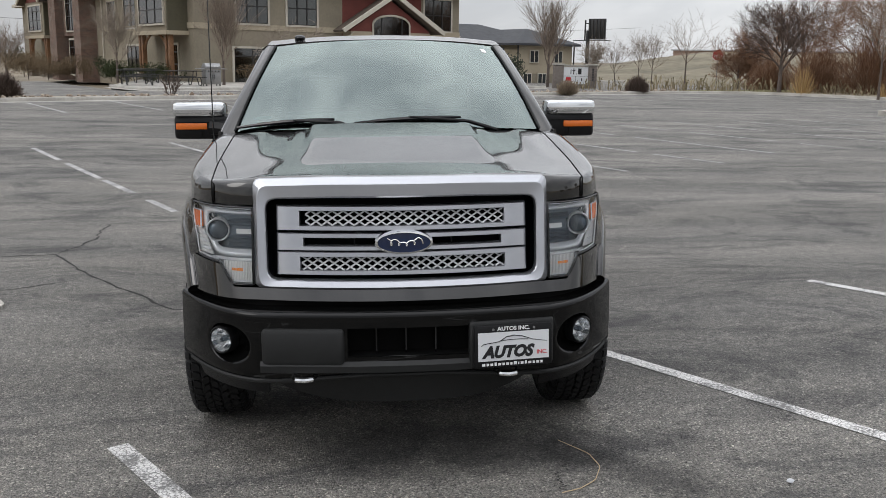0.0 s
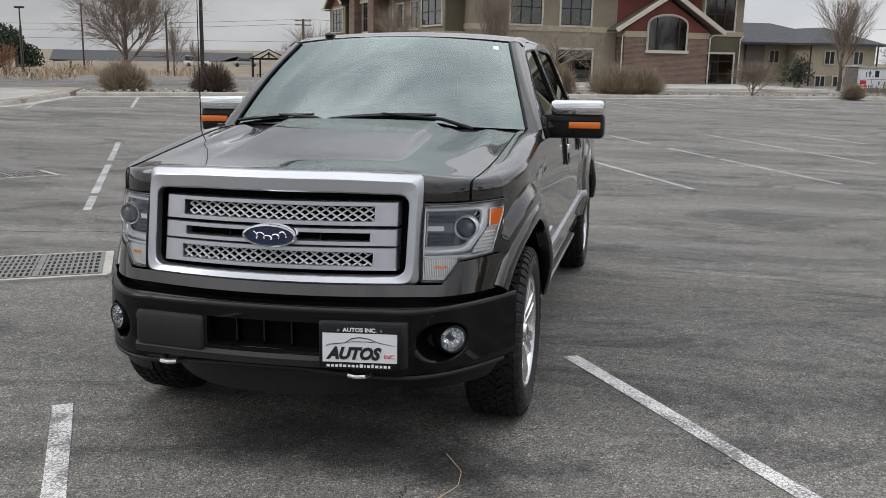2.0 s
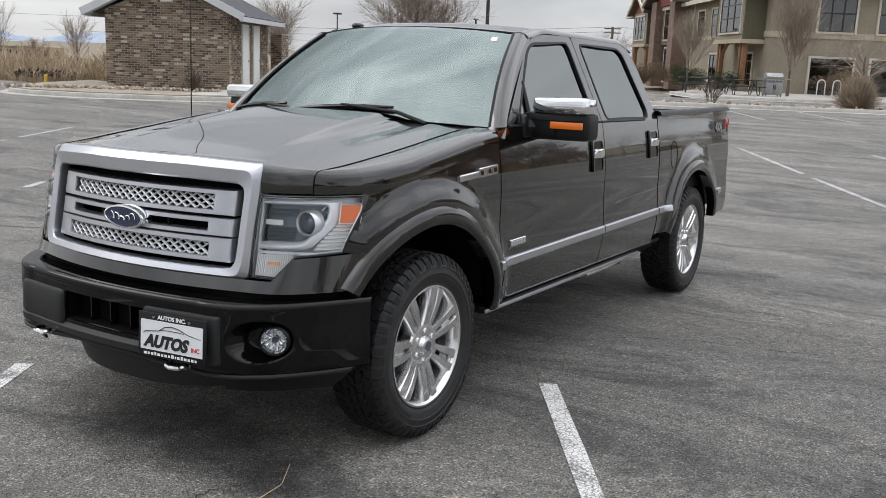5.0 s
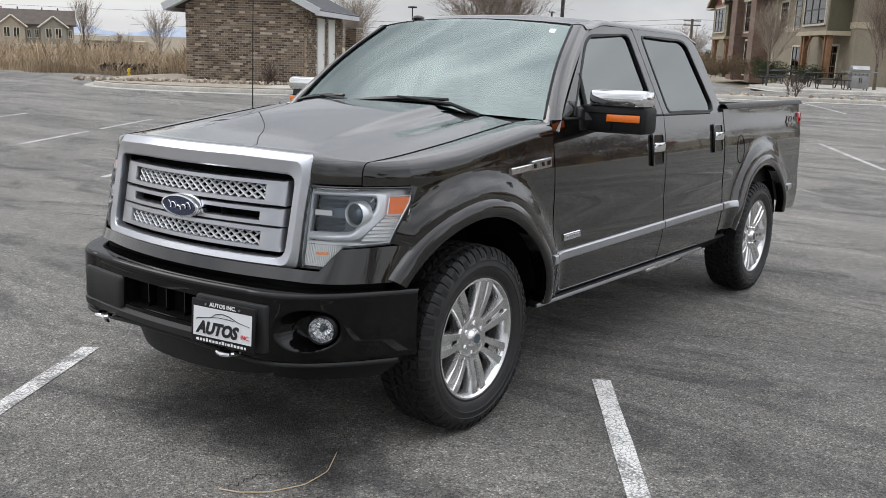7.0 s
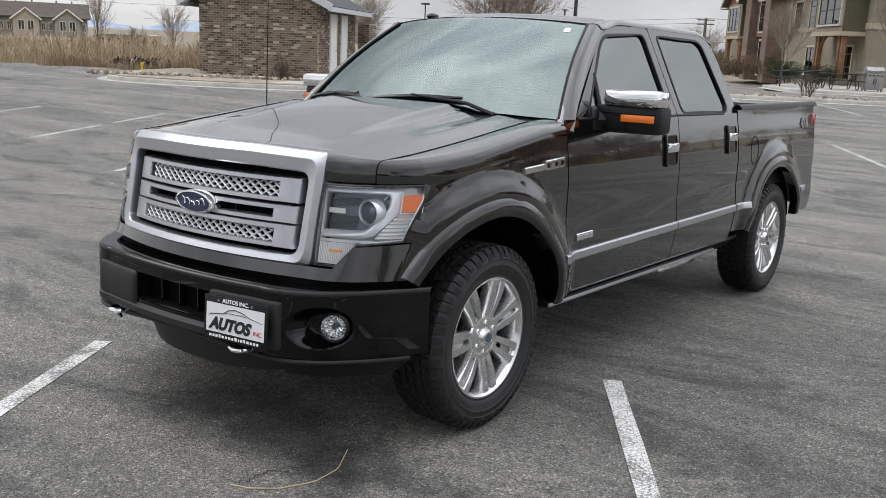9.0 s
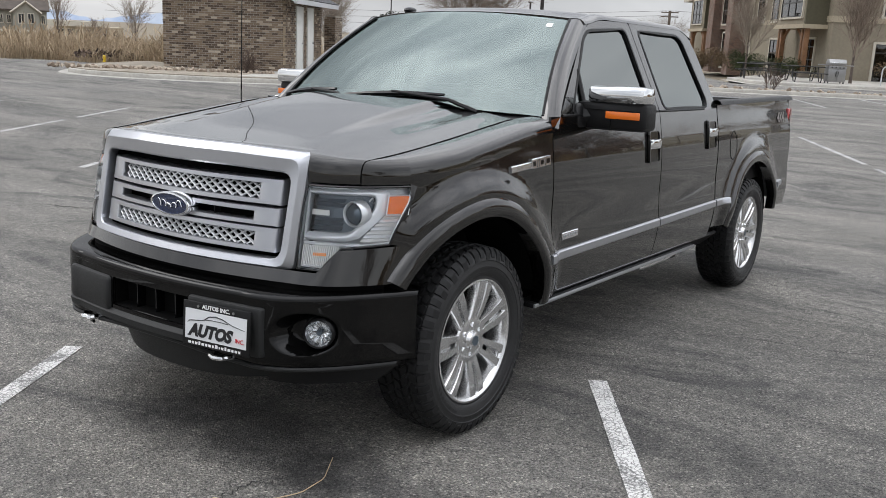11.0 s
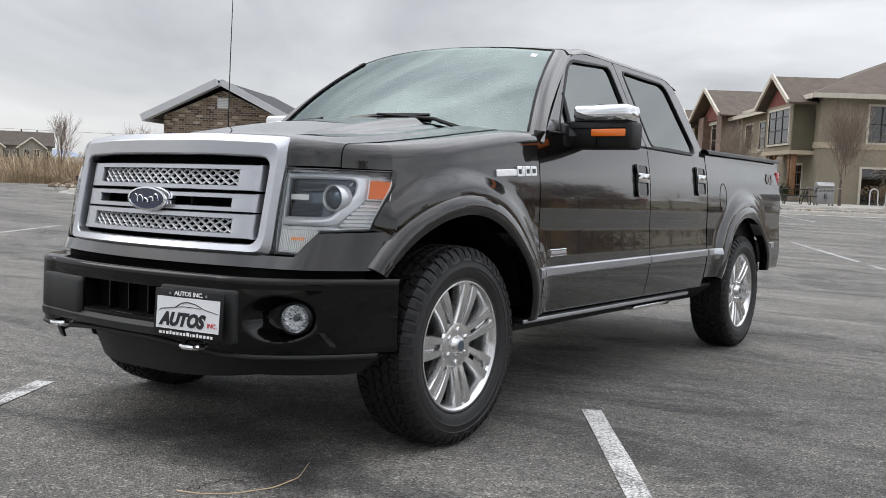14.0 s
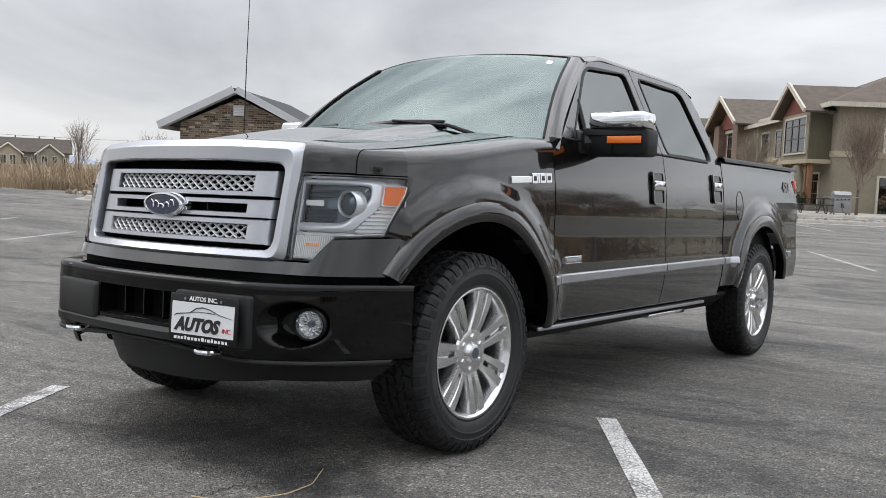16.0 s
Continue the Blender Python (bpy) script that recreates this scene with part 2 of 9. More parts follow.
def slab(pts, depth, axis=0, bevel=0.0):
    """A flat outline pushed along an axis (0 x, 1 y, 2 z) from 0 to depth. pts give the other two coordinates in order."""
    bm = bmesh.new()

    def at(p, d):
        c = list(p)
        c.insert(axis, d)
        return c
    a = [bm.verts.new(at(p, 0)) for p in pts]
    b = [bm.verts.new(at(p, depth)) for p in pts]
    bm.faces.new(a)
    bm.faces.new(b[::-1])
    for i in range(len(pts)):
        j = (i + 1) % len(pts)
        bm.faces.new((a[j], a[i], b[i], b[j]))
    bmesh.ops.recalc_face_normals(bm, faces=bm.faces)
    if bevel:
        bmesh.ops.bevel(bm, geom=list(bm.edges), offset=bevel, segments=2, affect="EDGES", profile=0.5)
    return bm


def resample(pts, n, closed=True):
    """n points at even steps along a polyline."""
    p = [Vector(q) for q in pts] + ([Vector(pts[0])] if closed else [])
    ds = [0.0]
    for a, b in zip(p, p[1:]):
        ds.append(ds[-1] + (b - a).length)
    out = []
    for k in range(n):
        d = ds[-1] * k / (n if closed else n - 1)
        i = min(max(int(np.searchsorted(ds, d, side="right")) - 1, 0), len(p) - 2)
        out.append(p[i].lerp(p[i + 1], (d - ds[i]) / max(ds[i + 1] - ds[i], 1e-9)))
    return out


def rounded(pts, r, seg=4):
    """A 2D outline with its corners rounded by about r."""
    out, n = [], len(pts)
    for i in range(n):
        a, b, c = Vector(pts[i - 1]), Vector(pts[i]), Vector(pts[(i + 1) % n])
        d1, d2 = a - b, c - b
        k = min(r, d1.length * 0.45, d2.length * 0.45)
        s, e = b + d1.normalized() * k, b + d2.normalized() * k
        for j in range(seg + 1):
            t = j / seg
            out.append((s * (1 - t) ** 2 + b * 2 * t * (1 - t) + e * t * t))
    return out


def ring(outer, inner, place, thick, n=None):
    """A band between two outlines of one number of points, laid on a surface by place(a, b, depth)."""
    bm = bmesh.new()
    o = [bm.verts.new(place(*p, 0)) for p in outer]
    i = [bm.verts.new(place(*p, 0)) for p in inner]
    o2 = [bm.verts.new(place(*p, thick)) for p in outer]
    i2 = [bm.verts.new(place(*p, thick)) for p in inner]
    m = len(outer)
    for k in range(m):
        j = (k + 1) % m
        bm.faces.new((o[k], o[j], i[j], i[k]))
        bm.faces.new((o2[j], o2[k], i2[k], i2[j]))
        bm.faces.new((o[j], o[k], o2[k], o2[j]))
        bm.faces.new((i[k], i[j], i2[j], i2[k]))
    return bm


def plate(outline, place, thick):
    """A filled outline with a body, laid on a surface by place(a, b, depth)."""
    bm = bmesh.new()
    a = [bm.verts.new(place(*p, 0)) for p in outline]
    b = [bm.verts.new(place(*p, thick)) for p in outline]
    bm.faces.new(a)
    bm.faces.new(b[::-1])
    m = len(outline)
    for k in range(m):
        j = (k + 1) % m
        bm.faces.new((a[j], a[k], b[k], b[j]))
    bmesh.ops.triangulate(bm, faces=[f for f in bm.faces if len(f.verts) > 4])
    return bm


def lettering(name, words, size, material, parent, m, depth=0.002, label="", shear=0.0, bold=0.0, width=None):
    """Words in the built-in font as a mesh, centred on m."""
    cu = bpy.data.curves.new(name, "FONT")
    cu.body, cu.size, cu.extrude, cu.align_x, cu.align_y, cu.shear, cu.offset = words, size, depth, "CENTER", "CENTER", shear, bold
    cu.resolution_u = 3
    tmp = new(name + "_text", cu)
    me = bpy.data.meshes.new_from_object(tmp.evaluated_get(bpy.context.evaluated_depsgraph_get()))
    bpy.data.objects.remove(tmp)
    bpy.data.curves.remove(cu)
    me.materials.clear()
    me.materials.append(material)
    xs = [v.co.x for v in me.vertices]
    if width and xs:
        k = width / (max(xs) - min(xs))
        me.transform(Matrix.Diagonal((k, 1, 1, 1)))
    ob = new(name, me)
    ob.parent = parent
    ob.matrix_basis = m
    if label:
        ob["label"] = label
    return ob


def curve(pairs):
    """A smooth function through a few (position, value) pairs."""
    xs, ys = np.array(pairs, float).T
    slopes = np.gradient(ys, xs)

    def f(x):
        if x <= xs[0]:
            return float(ys[0])
        if x >= xs[-1]:
            return float(ys[-1])
        i = int(np.searchsorted(xs, x)) - 1
        h = xs[i + 1] - xs[i]
        t = (x - xs[i]) / h
        return float((1 + 2 * t) * (1 - t) ** 2 * ys[i] + t * (1 - t) ** 2 * h * slopes[i] + t * t * (3 - 2 * t) * ys[i + 1] + t * t * (t - 1) * h * slopes[i + 1])
    return f


def smooth(a, b, x):
    t = min(1.0, max(0.0, (x - a) / (b - a)))
    return t * t * (3 - 2 * t)


def steps(a, b, n):
    return [a + (b - a) * k / n for k in range(n + 1)]

# ---- ground ----
# The site's grid is turned 31 degrees against the truck: along = to the right of the stalls, deep = away over the lot.
ALONG, DEEP = Vector((0.857, 0.515, 0)), Vector((-0.515, 0.857, 0))
LEAN = Matrix(((0.999809, 0.000224, -0.019534), (0.000224, 0.999737, 0.022921), (0.019534, -0.022921, 0.999546))).to_4x4()


def site(a, d, z=0.0):
    return ALONG * a + DEEP * d + Vector((0, 0, z))


def lot_height(x, y):
    """The lot falls towards the drain behind the truck and rises again to the far kerb."""
    a, d = x * ALONG.x + y * ALONG.y, x * DEEP.x + y * DEEP.y
    fall = -0.0297 * max(-9.0, min(d, 3.0))
    if d > 3.0:
        e = min(d, 4.8) - 3.0
        fall = -0.0891 - 0.0297 * e * (1 - e / 3.6) + 0.12 * smooth(4.8, 28.0, d)
    return fall + 0.0049 * max(-8.0, min(8.0, a)) - 1.3 * max(0.0, min(1.0, (d - 43) / 46)) * smooth(34, 14, a) - 2.6 * smooth(48, 120, d) * smooth(-10, -50, a) - 0.5 * smooth(60, 67, y) * smooth(2, 8, x) * smooth(45, 30, x)


def terrain(name, fn_in, xs, ys, lift, material, label, category):
    bm = bmesh.new()
    vs = {}
    for i, x in enumerate(xs):
        for j, y in enumerate(ys):
            vs[i, j] = bm.verts.new(fn_in(x, y, lift))
    for i in range(len(xs) - 1):
        for j in range(len(ys) - 1):
            bm.faces.new((vs[i, j], vs[i + 1, j], vs[i + 1, j + 1], vs[i, j + 1]))
    ob = link(name, bm, material)
    return tagged(ob, label, category, kind="structure")


# the first mark also paints the shade under the truck's nose into the asphalt
OIL_AND_SHADE_MARKS = [(0.20, -0.62, -6, 0.95, 0.36, 0.42), (0.95, -0.95, -42, 0.55, 0.18, 0.5), (1.15, -0.66, 8, 0.42, 0.14, 0.68), (2.05, -0.25, 20, 0.45, 0.22, 0.68), (1.35, -1.55, -30, 0.6, 0.2, 0.7), (-1.2, -1.1, 25, 0.6, 0.25, 0.75)]


def asphalt_material():
    m = bpy.data.materials.new("worn_asphalt")
    m.use_nodes = True
    n, l = m.node_tree.nodes, m.node_tree.links
    b = n["Principled BSDF"]
    co = n.new("ShaderNodeTexCoord")

    def noise_of(scale, detail=4.0, rough=0.55, stretch=None, distort=0.0):
        t = n.new("ShaderNodeTexNoise")
        t.inputs["Scale"].default_value, t.inputs["Detail"].default_value, t.inputs["Roughness"].default_value = scale, detail, rough
        t.inputs["Distortion"].default_value = distort
        if stretch:
            mp = n.new("ShaderNodeMapping")
            mp.inputs["Rotation"].default_value, mp.inputs["Scale"].default_value = (0, 0, radians(stretch[0])), stretch[1]
            l.new(co.outputs["Object"], mp.inputs["Vector"])
            l.new(mp.outputs["Vector"], t.inputs["Vector"])
        else:
            l.new(co.outputs["Object"], t.inputs["Vector"])
        return t.outputs["Fac"]

    def ramp(fac, p0, c0, p1, c1):
        r = n.new("ShaderNodeValToRGB")
        r.color_ramp.elements[0].position, r.color_ramp.elements[0].color = p0, (*c0, 1)
        r.color_ramp.elements[1].position, r.color_ramp.elements[1].color = p1, (*c1, 1)
        l.new(fac, r.inputs["Fac"])
        return r.outputs["Color"]

    def mul(a, c, f=1.0):
        x = n.new("ShaderNodeMix")
        x.data_type, x.blend_type = "RGBA", "MULTIPLY"
        x.inputs["Factor"].default_value = f
        l.new(a, x.inputs["A"])
        l.new(c, x.inputs["B"])
        return x.outputs["Result"]
    # seal coat worn off in sweeps, darker sealed patches, and the bare stones that show between
    base = ramp(noise_of(0.32, 5.0, 0.6, (-24, (0.45, 2.2, 1))), 0.38, (0.158, 0.155, 0.150), 0.62, (0.232, 0.227, 0.219))
    sweep = ramp(noise_of(0.42, 5.0, 0.6, (-30, (0.30, 2.2, 1)), 0.9), 0.36, (0.76, 0.762, 0.77), 0.62, (1.05, 1.04, 1.02))
    stain = ramp(noise_of(0.62, 7.0, 0.72, (12, (0.7, 1.3, 1)), 1.6), 0.38, (0.55, 0.555, 0.57), 0.50, (1.04, 1.035, 1.02))
    grain = ramp(noise_of(95.0, 4.0, 0.8), 0.36, (0.22, 0.22, 0.22), 0.64, (1.78, 1.76, 1.70))
    fine = ramp(noise_of(18.0, 5.0, 0.75), 0.35, (0.74, 0.74, 0.75), 0.65, (1.22, 1.21, 1.19))
    speck = n.new("ShaderNodeTexVoronoi")
    speck.inputs["Scale"].default_value = 120.0
    l.new(co.outputs["Object"], speck.inputs["Vector"])
    chips = ramp(speck.outputs["Color"], 0.70, (0.86, 0.86, 0.86), 0.93, (2.2, 2.16, 2.08))
    col = mul(mul(mul(mul(mul(base, sweep), stain), grain), fine), chips, 0.85)
    # old oil and sealer marks about the stall, with painted under-bumper shade
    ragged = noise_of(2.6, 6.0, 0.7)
    for x, y, turn_deg, rx, ry, dark in OIL_AND_SHADE_MARKS:
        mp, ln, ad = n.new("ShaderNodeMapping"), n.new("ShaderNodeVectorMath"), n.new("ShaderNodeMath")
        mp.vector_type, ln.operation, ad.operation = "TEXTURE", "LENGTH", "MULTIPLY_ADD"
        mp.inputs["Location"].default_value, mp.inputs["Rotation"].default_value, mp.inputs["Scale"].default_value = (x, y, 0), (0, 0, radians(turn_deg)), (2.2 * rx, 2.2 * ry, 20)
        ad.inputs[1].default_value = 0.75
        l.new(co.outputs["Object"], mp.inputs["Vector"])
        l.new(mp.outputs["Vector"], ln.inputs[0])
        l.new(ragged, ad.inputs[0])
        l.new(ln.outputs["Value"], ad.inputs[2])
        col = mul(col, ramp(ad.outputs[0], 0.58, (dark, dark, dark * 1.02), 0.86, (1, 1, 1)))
    l.new(col, b.inputs["Base Color"])
    b.inputs["Roughness"].default_value = 0.8
    b.inputs["Specular IOR Level"].default_value = 0.35
    bu, hi = n.new("ShaderNodeBump"), n.new("ShaderNodeMath")
    hi.operation = "SUBTRACT"
    l.new(noise_of(90.0, 4.0, 0.8), hi.inputs[0])
    l.new(speck.outputs["Distance"], hi.inputs[1])
    bu.inputs["Strength"].default_value, bu.inputs["Distance"].default_value = 0.9, 0.009
    l.new(hi.outputs[0], bu.inputs["Height"])
    l.new(bu.outputs["Normal"], b.inputs["Normal"])
    return m


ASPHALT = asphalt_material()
DRY_GRASS = mat("dry_grass_ground", (0.21, 0.172, 0.118), 0.95, vary=0.5, scale=0.35, tint=(0.12, 0.10, 0.07), bump=0.5, bump_scale=6.0)
LAWN = mat("winter_lawn", (0.16, 0.15, 0.06), 0.95, vary=0.4, scale=0.8, bump=0.5, bump_scale=30.0)


def on_site(a, d, lift):
    p = site(a, d)
    return (p.x, p.y, lot_height(p.x, p.y) + lift)


far = [-1500, -700, -300, -150, -90]
terrain("ground", on_site, far + steps(-70, 70, 28) + [90, 150, 300, 700, 1500], far + steps(-70, 130, 40) + [160, 300, 700, 1500], -0.06,
        DRY_GRASS, "wide flat ground of dry winter grass reaching the horizon", "ground")
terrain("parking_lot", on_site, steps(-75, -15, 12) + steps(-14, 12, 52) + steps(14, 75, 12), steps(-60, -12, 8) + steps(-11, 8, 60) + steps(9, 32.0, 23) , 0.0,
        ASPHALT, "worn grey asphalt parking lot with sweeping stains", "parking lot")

# ---- markings, kerbs, drains ----
def strip_on_lot(name, a0, d0, a1, d1, width, lift, material, label, category, group=""):
    """A flat band painted along the lot."""
    n = max(2, int(math.hypot(a1 - a0, d1 - d0) / 0.4))
    da, dd = a1 - a0, d1 - d0
    ln = math.hypot(da, dd)
    na, nd = -dd / ln * width / 2, da / ln * width / 2
    rnd = random.Random(int(abs(a0 * 37 + d0 * 11)))

    def fn(t, v):
        w = (2 * v - 1) * (1 + rnd.uniform(-0.06, 0.06))
        return on_site(a0 + da * t + na * w, d0 + dd * t + nd * w, lift)
    bm = sheet(fn, steps(0, 1, n), (0, 1))
    return tagged(link(name, bm, material), label, category, group, "structure")


def worn_paint():
    """White paint that has cracked and rubbed away so that the asphalt shows in between."""
    m = bpy.data.materials.new("cracked_white_line_paint")
    m.use_nodes = True
    n, l = m.node_tree.nodes, m.node_tree.links
    b = n["Principled BSDF"]
    co, vo, no, no2 = n.new("ShaderNodeTexCoord"), n.new("ShaderNodeTexVoronoi"), n.new("ShaderNodeTexNoise"), n.new("ShaderNodeTexNoise")
    vo.feature = "DISTANCE_TO_EDGE"
    vo.inputs["Scale"].default_value, no.inputs["Scale"].default_value, no.inputs["Detail"].default_value = 42.0, 75.0, 6.0
    no2.inputs["Scale"].default_value, no2.inputs["Detail"].default_value = 4.0, 5.0
    for t in (vo, no, no2):
        l.new(co.outputs["Object"], t.inputs["Vector"])
    r1, r2 = n.new("ShaderNodeValToRGB"), n.new("ShaderNodeValToRGB")
    r1.color_ramp.elements[0].position, r1.color_ramp.elements[1].position = 0.03, 0.09
    r2.color_ramp.elements[0].position, r2.color_ramp.elements[1].position = 0.40, 0.50
    l.new(vo.outputs["Distance"], r1.inputs["Fac"])
    ad = n.new("ShaderNodeMath")
    ad.operation = "MULTIPLY_ADD"
    ad.inputs[1].default_value = 0.55
    l.new(no2.outputs["Fac"], ad.inputs[0])
    mu0 = n.new("ShaderNodeMath")
    mu0.operation = "MULTIPLY"
    mu0.inputs[1].default_value = 0.45
    l.new(no.outputs["Fac"], mu0.inputs[0])
    l.new(mu0.outputs[0], ad.inputs[2])
    l.new(ad.outputs[0], r2.inputs["Fac"])
    mul = n.new("ShaderNodeMix")
    mul.data_type, mul.blend_type = "RGBA", "MULTIPLY"
    mul.inputs["Factor"].default_value = 0.8
    l.new(r2.outputs["Color"], mul.inputs["A"])
    l.new(r1.outputs["Color"], mul.inputs["B"])
    mix = n.new("ShaderNodeMix")
    mix.data_type = "RGBA"
    mix.inputs["A"].default_value, mix.inputs["B"].default_value = (0.15, 0.147, 0.142, 1), (0.66, 0.65, 0.63, 1)
    l.new(mul.outputs["Result"], mix.inputs["Factor"])
    l.new(mix.outputs["Result"], b.inputs["Base Color"])
    b.inputs["Roughness"].default_value = 0.8
    bu = n.new("ShaderNodeBump")
    bu.inputs["Strength"].default_value, bu.inputs["Distance"].default_value = 0.4, 0.004
    l.new(mul.outputs["Result"], bu.inputs["Height"])
    l.new(bu.outputs["Normal"], b.inputs["Normal"])
    return m


LINE = worn_paint()
LINE_FAINT = mat("faded_line_paint", (0.42, 0.41, 0.40), 0.85, vary=0.5, scale=3.0, tint=(0.17, 0.168, 0.165))
for k in range(-9, 10):
    a = 1.445 + 2.78 * k
    strip_on_lot("stall_line", a, 0.27 if k in (0, -1) else 0.35, a + 0.20, -5.2, 0.094, 0.004, LINE, "worn white stall line painted on asphalt", "stall line", "stall lines in front of the truck")
worn = random.Random(21)
for k in range(-11, 12):
    # rubbed away by traffic, so that only lengths of each line are left
    a, d = 1.45 + (2.6 if k > 0 else 2.88) * k, 14.6 + worn.uniform(-0.3, 0.3)
    while d > 7.2:
        e = max(6.8, d - worn.uniform(1.2, 4.0))
        strip_on_lot("stall_line", a + 0.029 * (d - 10.5), d, a + 0.029 * (e - 10.5), e, 0.095, 0.004, LINE_FAINT, "faded broken white stall line on asphalt", "stall line", "stall lines across the aisle")
        d = e - worn.uniform(0.15, 0.8)
for k in range(-3, 14):
    a = 4.58 + 2.85 * k
    strip_on_lot("stall_line", a, 24.2, a + 0.2, 30.1, 0.10, 0.004, LINE_FAINT, "faded white stall line by the kerb", "stall line", "stall lines at the far kerb")


def kerb(name, pts, label, height=0.15, width=0.16, apron=0.32, base=None):
    """A concrete kerb with its gutter apron along (along, deep) points; the raised side is to the left of the way."""
    p = [Vector(q) for q in resample([(a, d, 0) for a, d in pts], max(8, int(sum((Vector(x) - Vector(y)).length for x, y in zip(pts, pts[1:])) / 0.8)), closed=False)]
    prof = [(-apron, 0.004), (-0.02, 0.012), (0.0, 0.02), (0.012, height - 0.025), (0.035, height), (width, height), (width + 0.01, -0.05)]
    bm = bmesh.new()
    rows = []
    for i, q in enumerate(p):
        d = (p[min(i + 1, len(p) - 1)] - p[max(i - 1, 0)]).normalized()
        nrm = Vector((-d.y, d.x, 0))
        g = on_site(q.x, q.y, 0.0)[2] if base is None else base
        row = []
        for o, z in prof:
            w = site(q.x + nrm.x * o, q.y + nrm.y * o)
            row.append(bm.verts.new((w.x, w.y, g + z)))
        rows.append(row)
    for a, b in zip(rows, rows[1:]):
        for i in range(len(prof) - 1):
            bm.faces.new((a[i], a[i + 1], b[i + 1], b[i]))
    return tagged(link(name, bm, CONCRETE, angle=60), label, "kerb", kind="structure")


def flat(name, pts, z, material, label, category, drop=0.3):
    """A raised flat area with an edge, from (along, deep) corners."""
    bm = bmesh.new()
    top = [bm.verts.new(site(a, d, z)) for a, d in pts]
    low = [bm.verts.new(site(a, d, z - drop)) for a, d in pts]
    bm.faces.new(top)
    for i in range(len(pts)):
        j = (i + 1) % len(pts)
        bm.faces.new((top[j], top[i], low[i], low[j]))
    return tagged(link(name, bm, material, smooth=False), label, category, kind="structure")


KERB_D = 30.6
kerb("kerb", [(-3.0, KERB_D), (41, KERB_D)], "long pale concrete kerb at the far side of the lot")
kerb("kerb", [(41, KERB_D), (44, KERB_D - 1.5), (45, KERB_D - 6), (45, -30)][::1], "pale kerb along the right-hand side of the lot")
PLANT = mat("planting_bed", (0.30, 0.27, 0.22), 0.95, vary=0.4, scale=2.5, tint=(0.19, 0.16, 0.12), bump=0.5, bump_scale=30.0)
flat("planting_strip", [(-3.0, KERB_D + 0.1), (42, KERB_D + 0.1), (42, KERB_D + 2.2), (-3.0, KERB_D + 2.2)], 0.13, PLANT, "gravel planting strip behind the kerb", "planting strip")
flat("access_road", [(-8, KERB_D + 2.2), (75, KERB_D + 2.2), (75, KERB_D + 8.6), (-8, KERB_D + 8.6)], 0.05, ASPHALT, "grey asphalt drive along the office building", "road")
kerb("kerb", [(12.5, KERB_D + 8.5), (37, KERB_D + 8.5)], "pale kerb of the paved terrace", base=0.05)
kerb("kerb", [(11.6, KERB_D + 13.0), (11.9, KERB_D + 9.2), (12.5, KERB_D + 8.5)], "rounded kerb at the terrace corner", base=0.05)
flat("terrace", [(12.6, KERB_D + 8.6), (37, KERB_D + 8.6), (37, KERB_D + 26.0), (18, KERB_D + 26.0), (11.7, KERB_D + 13.0), (12.0, KERB_D + 9.2)], 0.18, CONCRETE, "pale concrete terrace in front of the offices", "terrace")
flat("far_lot", [(-22, KERB_D + 8.6), (11, KERB_D + 8.6), (11, KERB_D + 24), (-22, KERB_D + 24)], 0.04, ASPHALT, "second asphalt lot behind the planting strip", "parking lot")
# the hut's island
hut_edge = [(-12.9, 33.6), (-13.7, 30.5), (-14.0, 28.2), (-13.9, 26.4), (-13.4, 24.6), (-12.4, 23.7), (-10.4, 23.3), (-8.0, 23.4), (-6.0, 23.8), (-4.9, 24.6), (-4.2, 26.0), (-3.8, 28.0), (-3.2, KERB_D)]
kerb("kerb", hut_edge, "pale concrete kerb round the brick hut's island")
flat("hut_island", [(a + (0.12 if a < -12 else 0), d + 0.12) for a, d in hut_edge] + [(-3.0, KERB_D + 4), (-12.8, KERB_D + 4)], 0.135, PLANT, "gravel island round the brick hut", "island")
flat("hut_walk", [(-7.6, 23.9), (-6.0, 24.1), (-5.1, 24.9), (-4.5, 26.2), (-4.1, 28.0), (-3.6, 31.5), (-6.6, 34.5), (-7.1, 34.5)], 0.145, CONCRETE, "pale concrete walk at the hut's doors", "walk")
flat("right_verge", [(45.2, -30), (75, -30), (75, KERB_D + 2.2), (42, KERB_D + 2.2), (41.2, KERB_D + 0.15), (44.1, KERB_D - 1.4), (45.1, KERB_D - 6)], 0.12, DRY_GRASS, "dry grass verge with trees", "verge")
flat("lawn_strip", [(41, KERB_D + 0.6), (60, KERB_D - 4), (60, KERB_D + 2), (42, KERB_D + 2.2)], 0.15, LAWN, "strip of green winter lawn", "lawn")
flat("lot_island", [(30.0, 12.6), (35.5, 12.0), (36.5, 13.4), (35.5, 14.8), (30.6, 14.2)], 0.16, CONCRETE, "pale concrete island in the lot", "island")


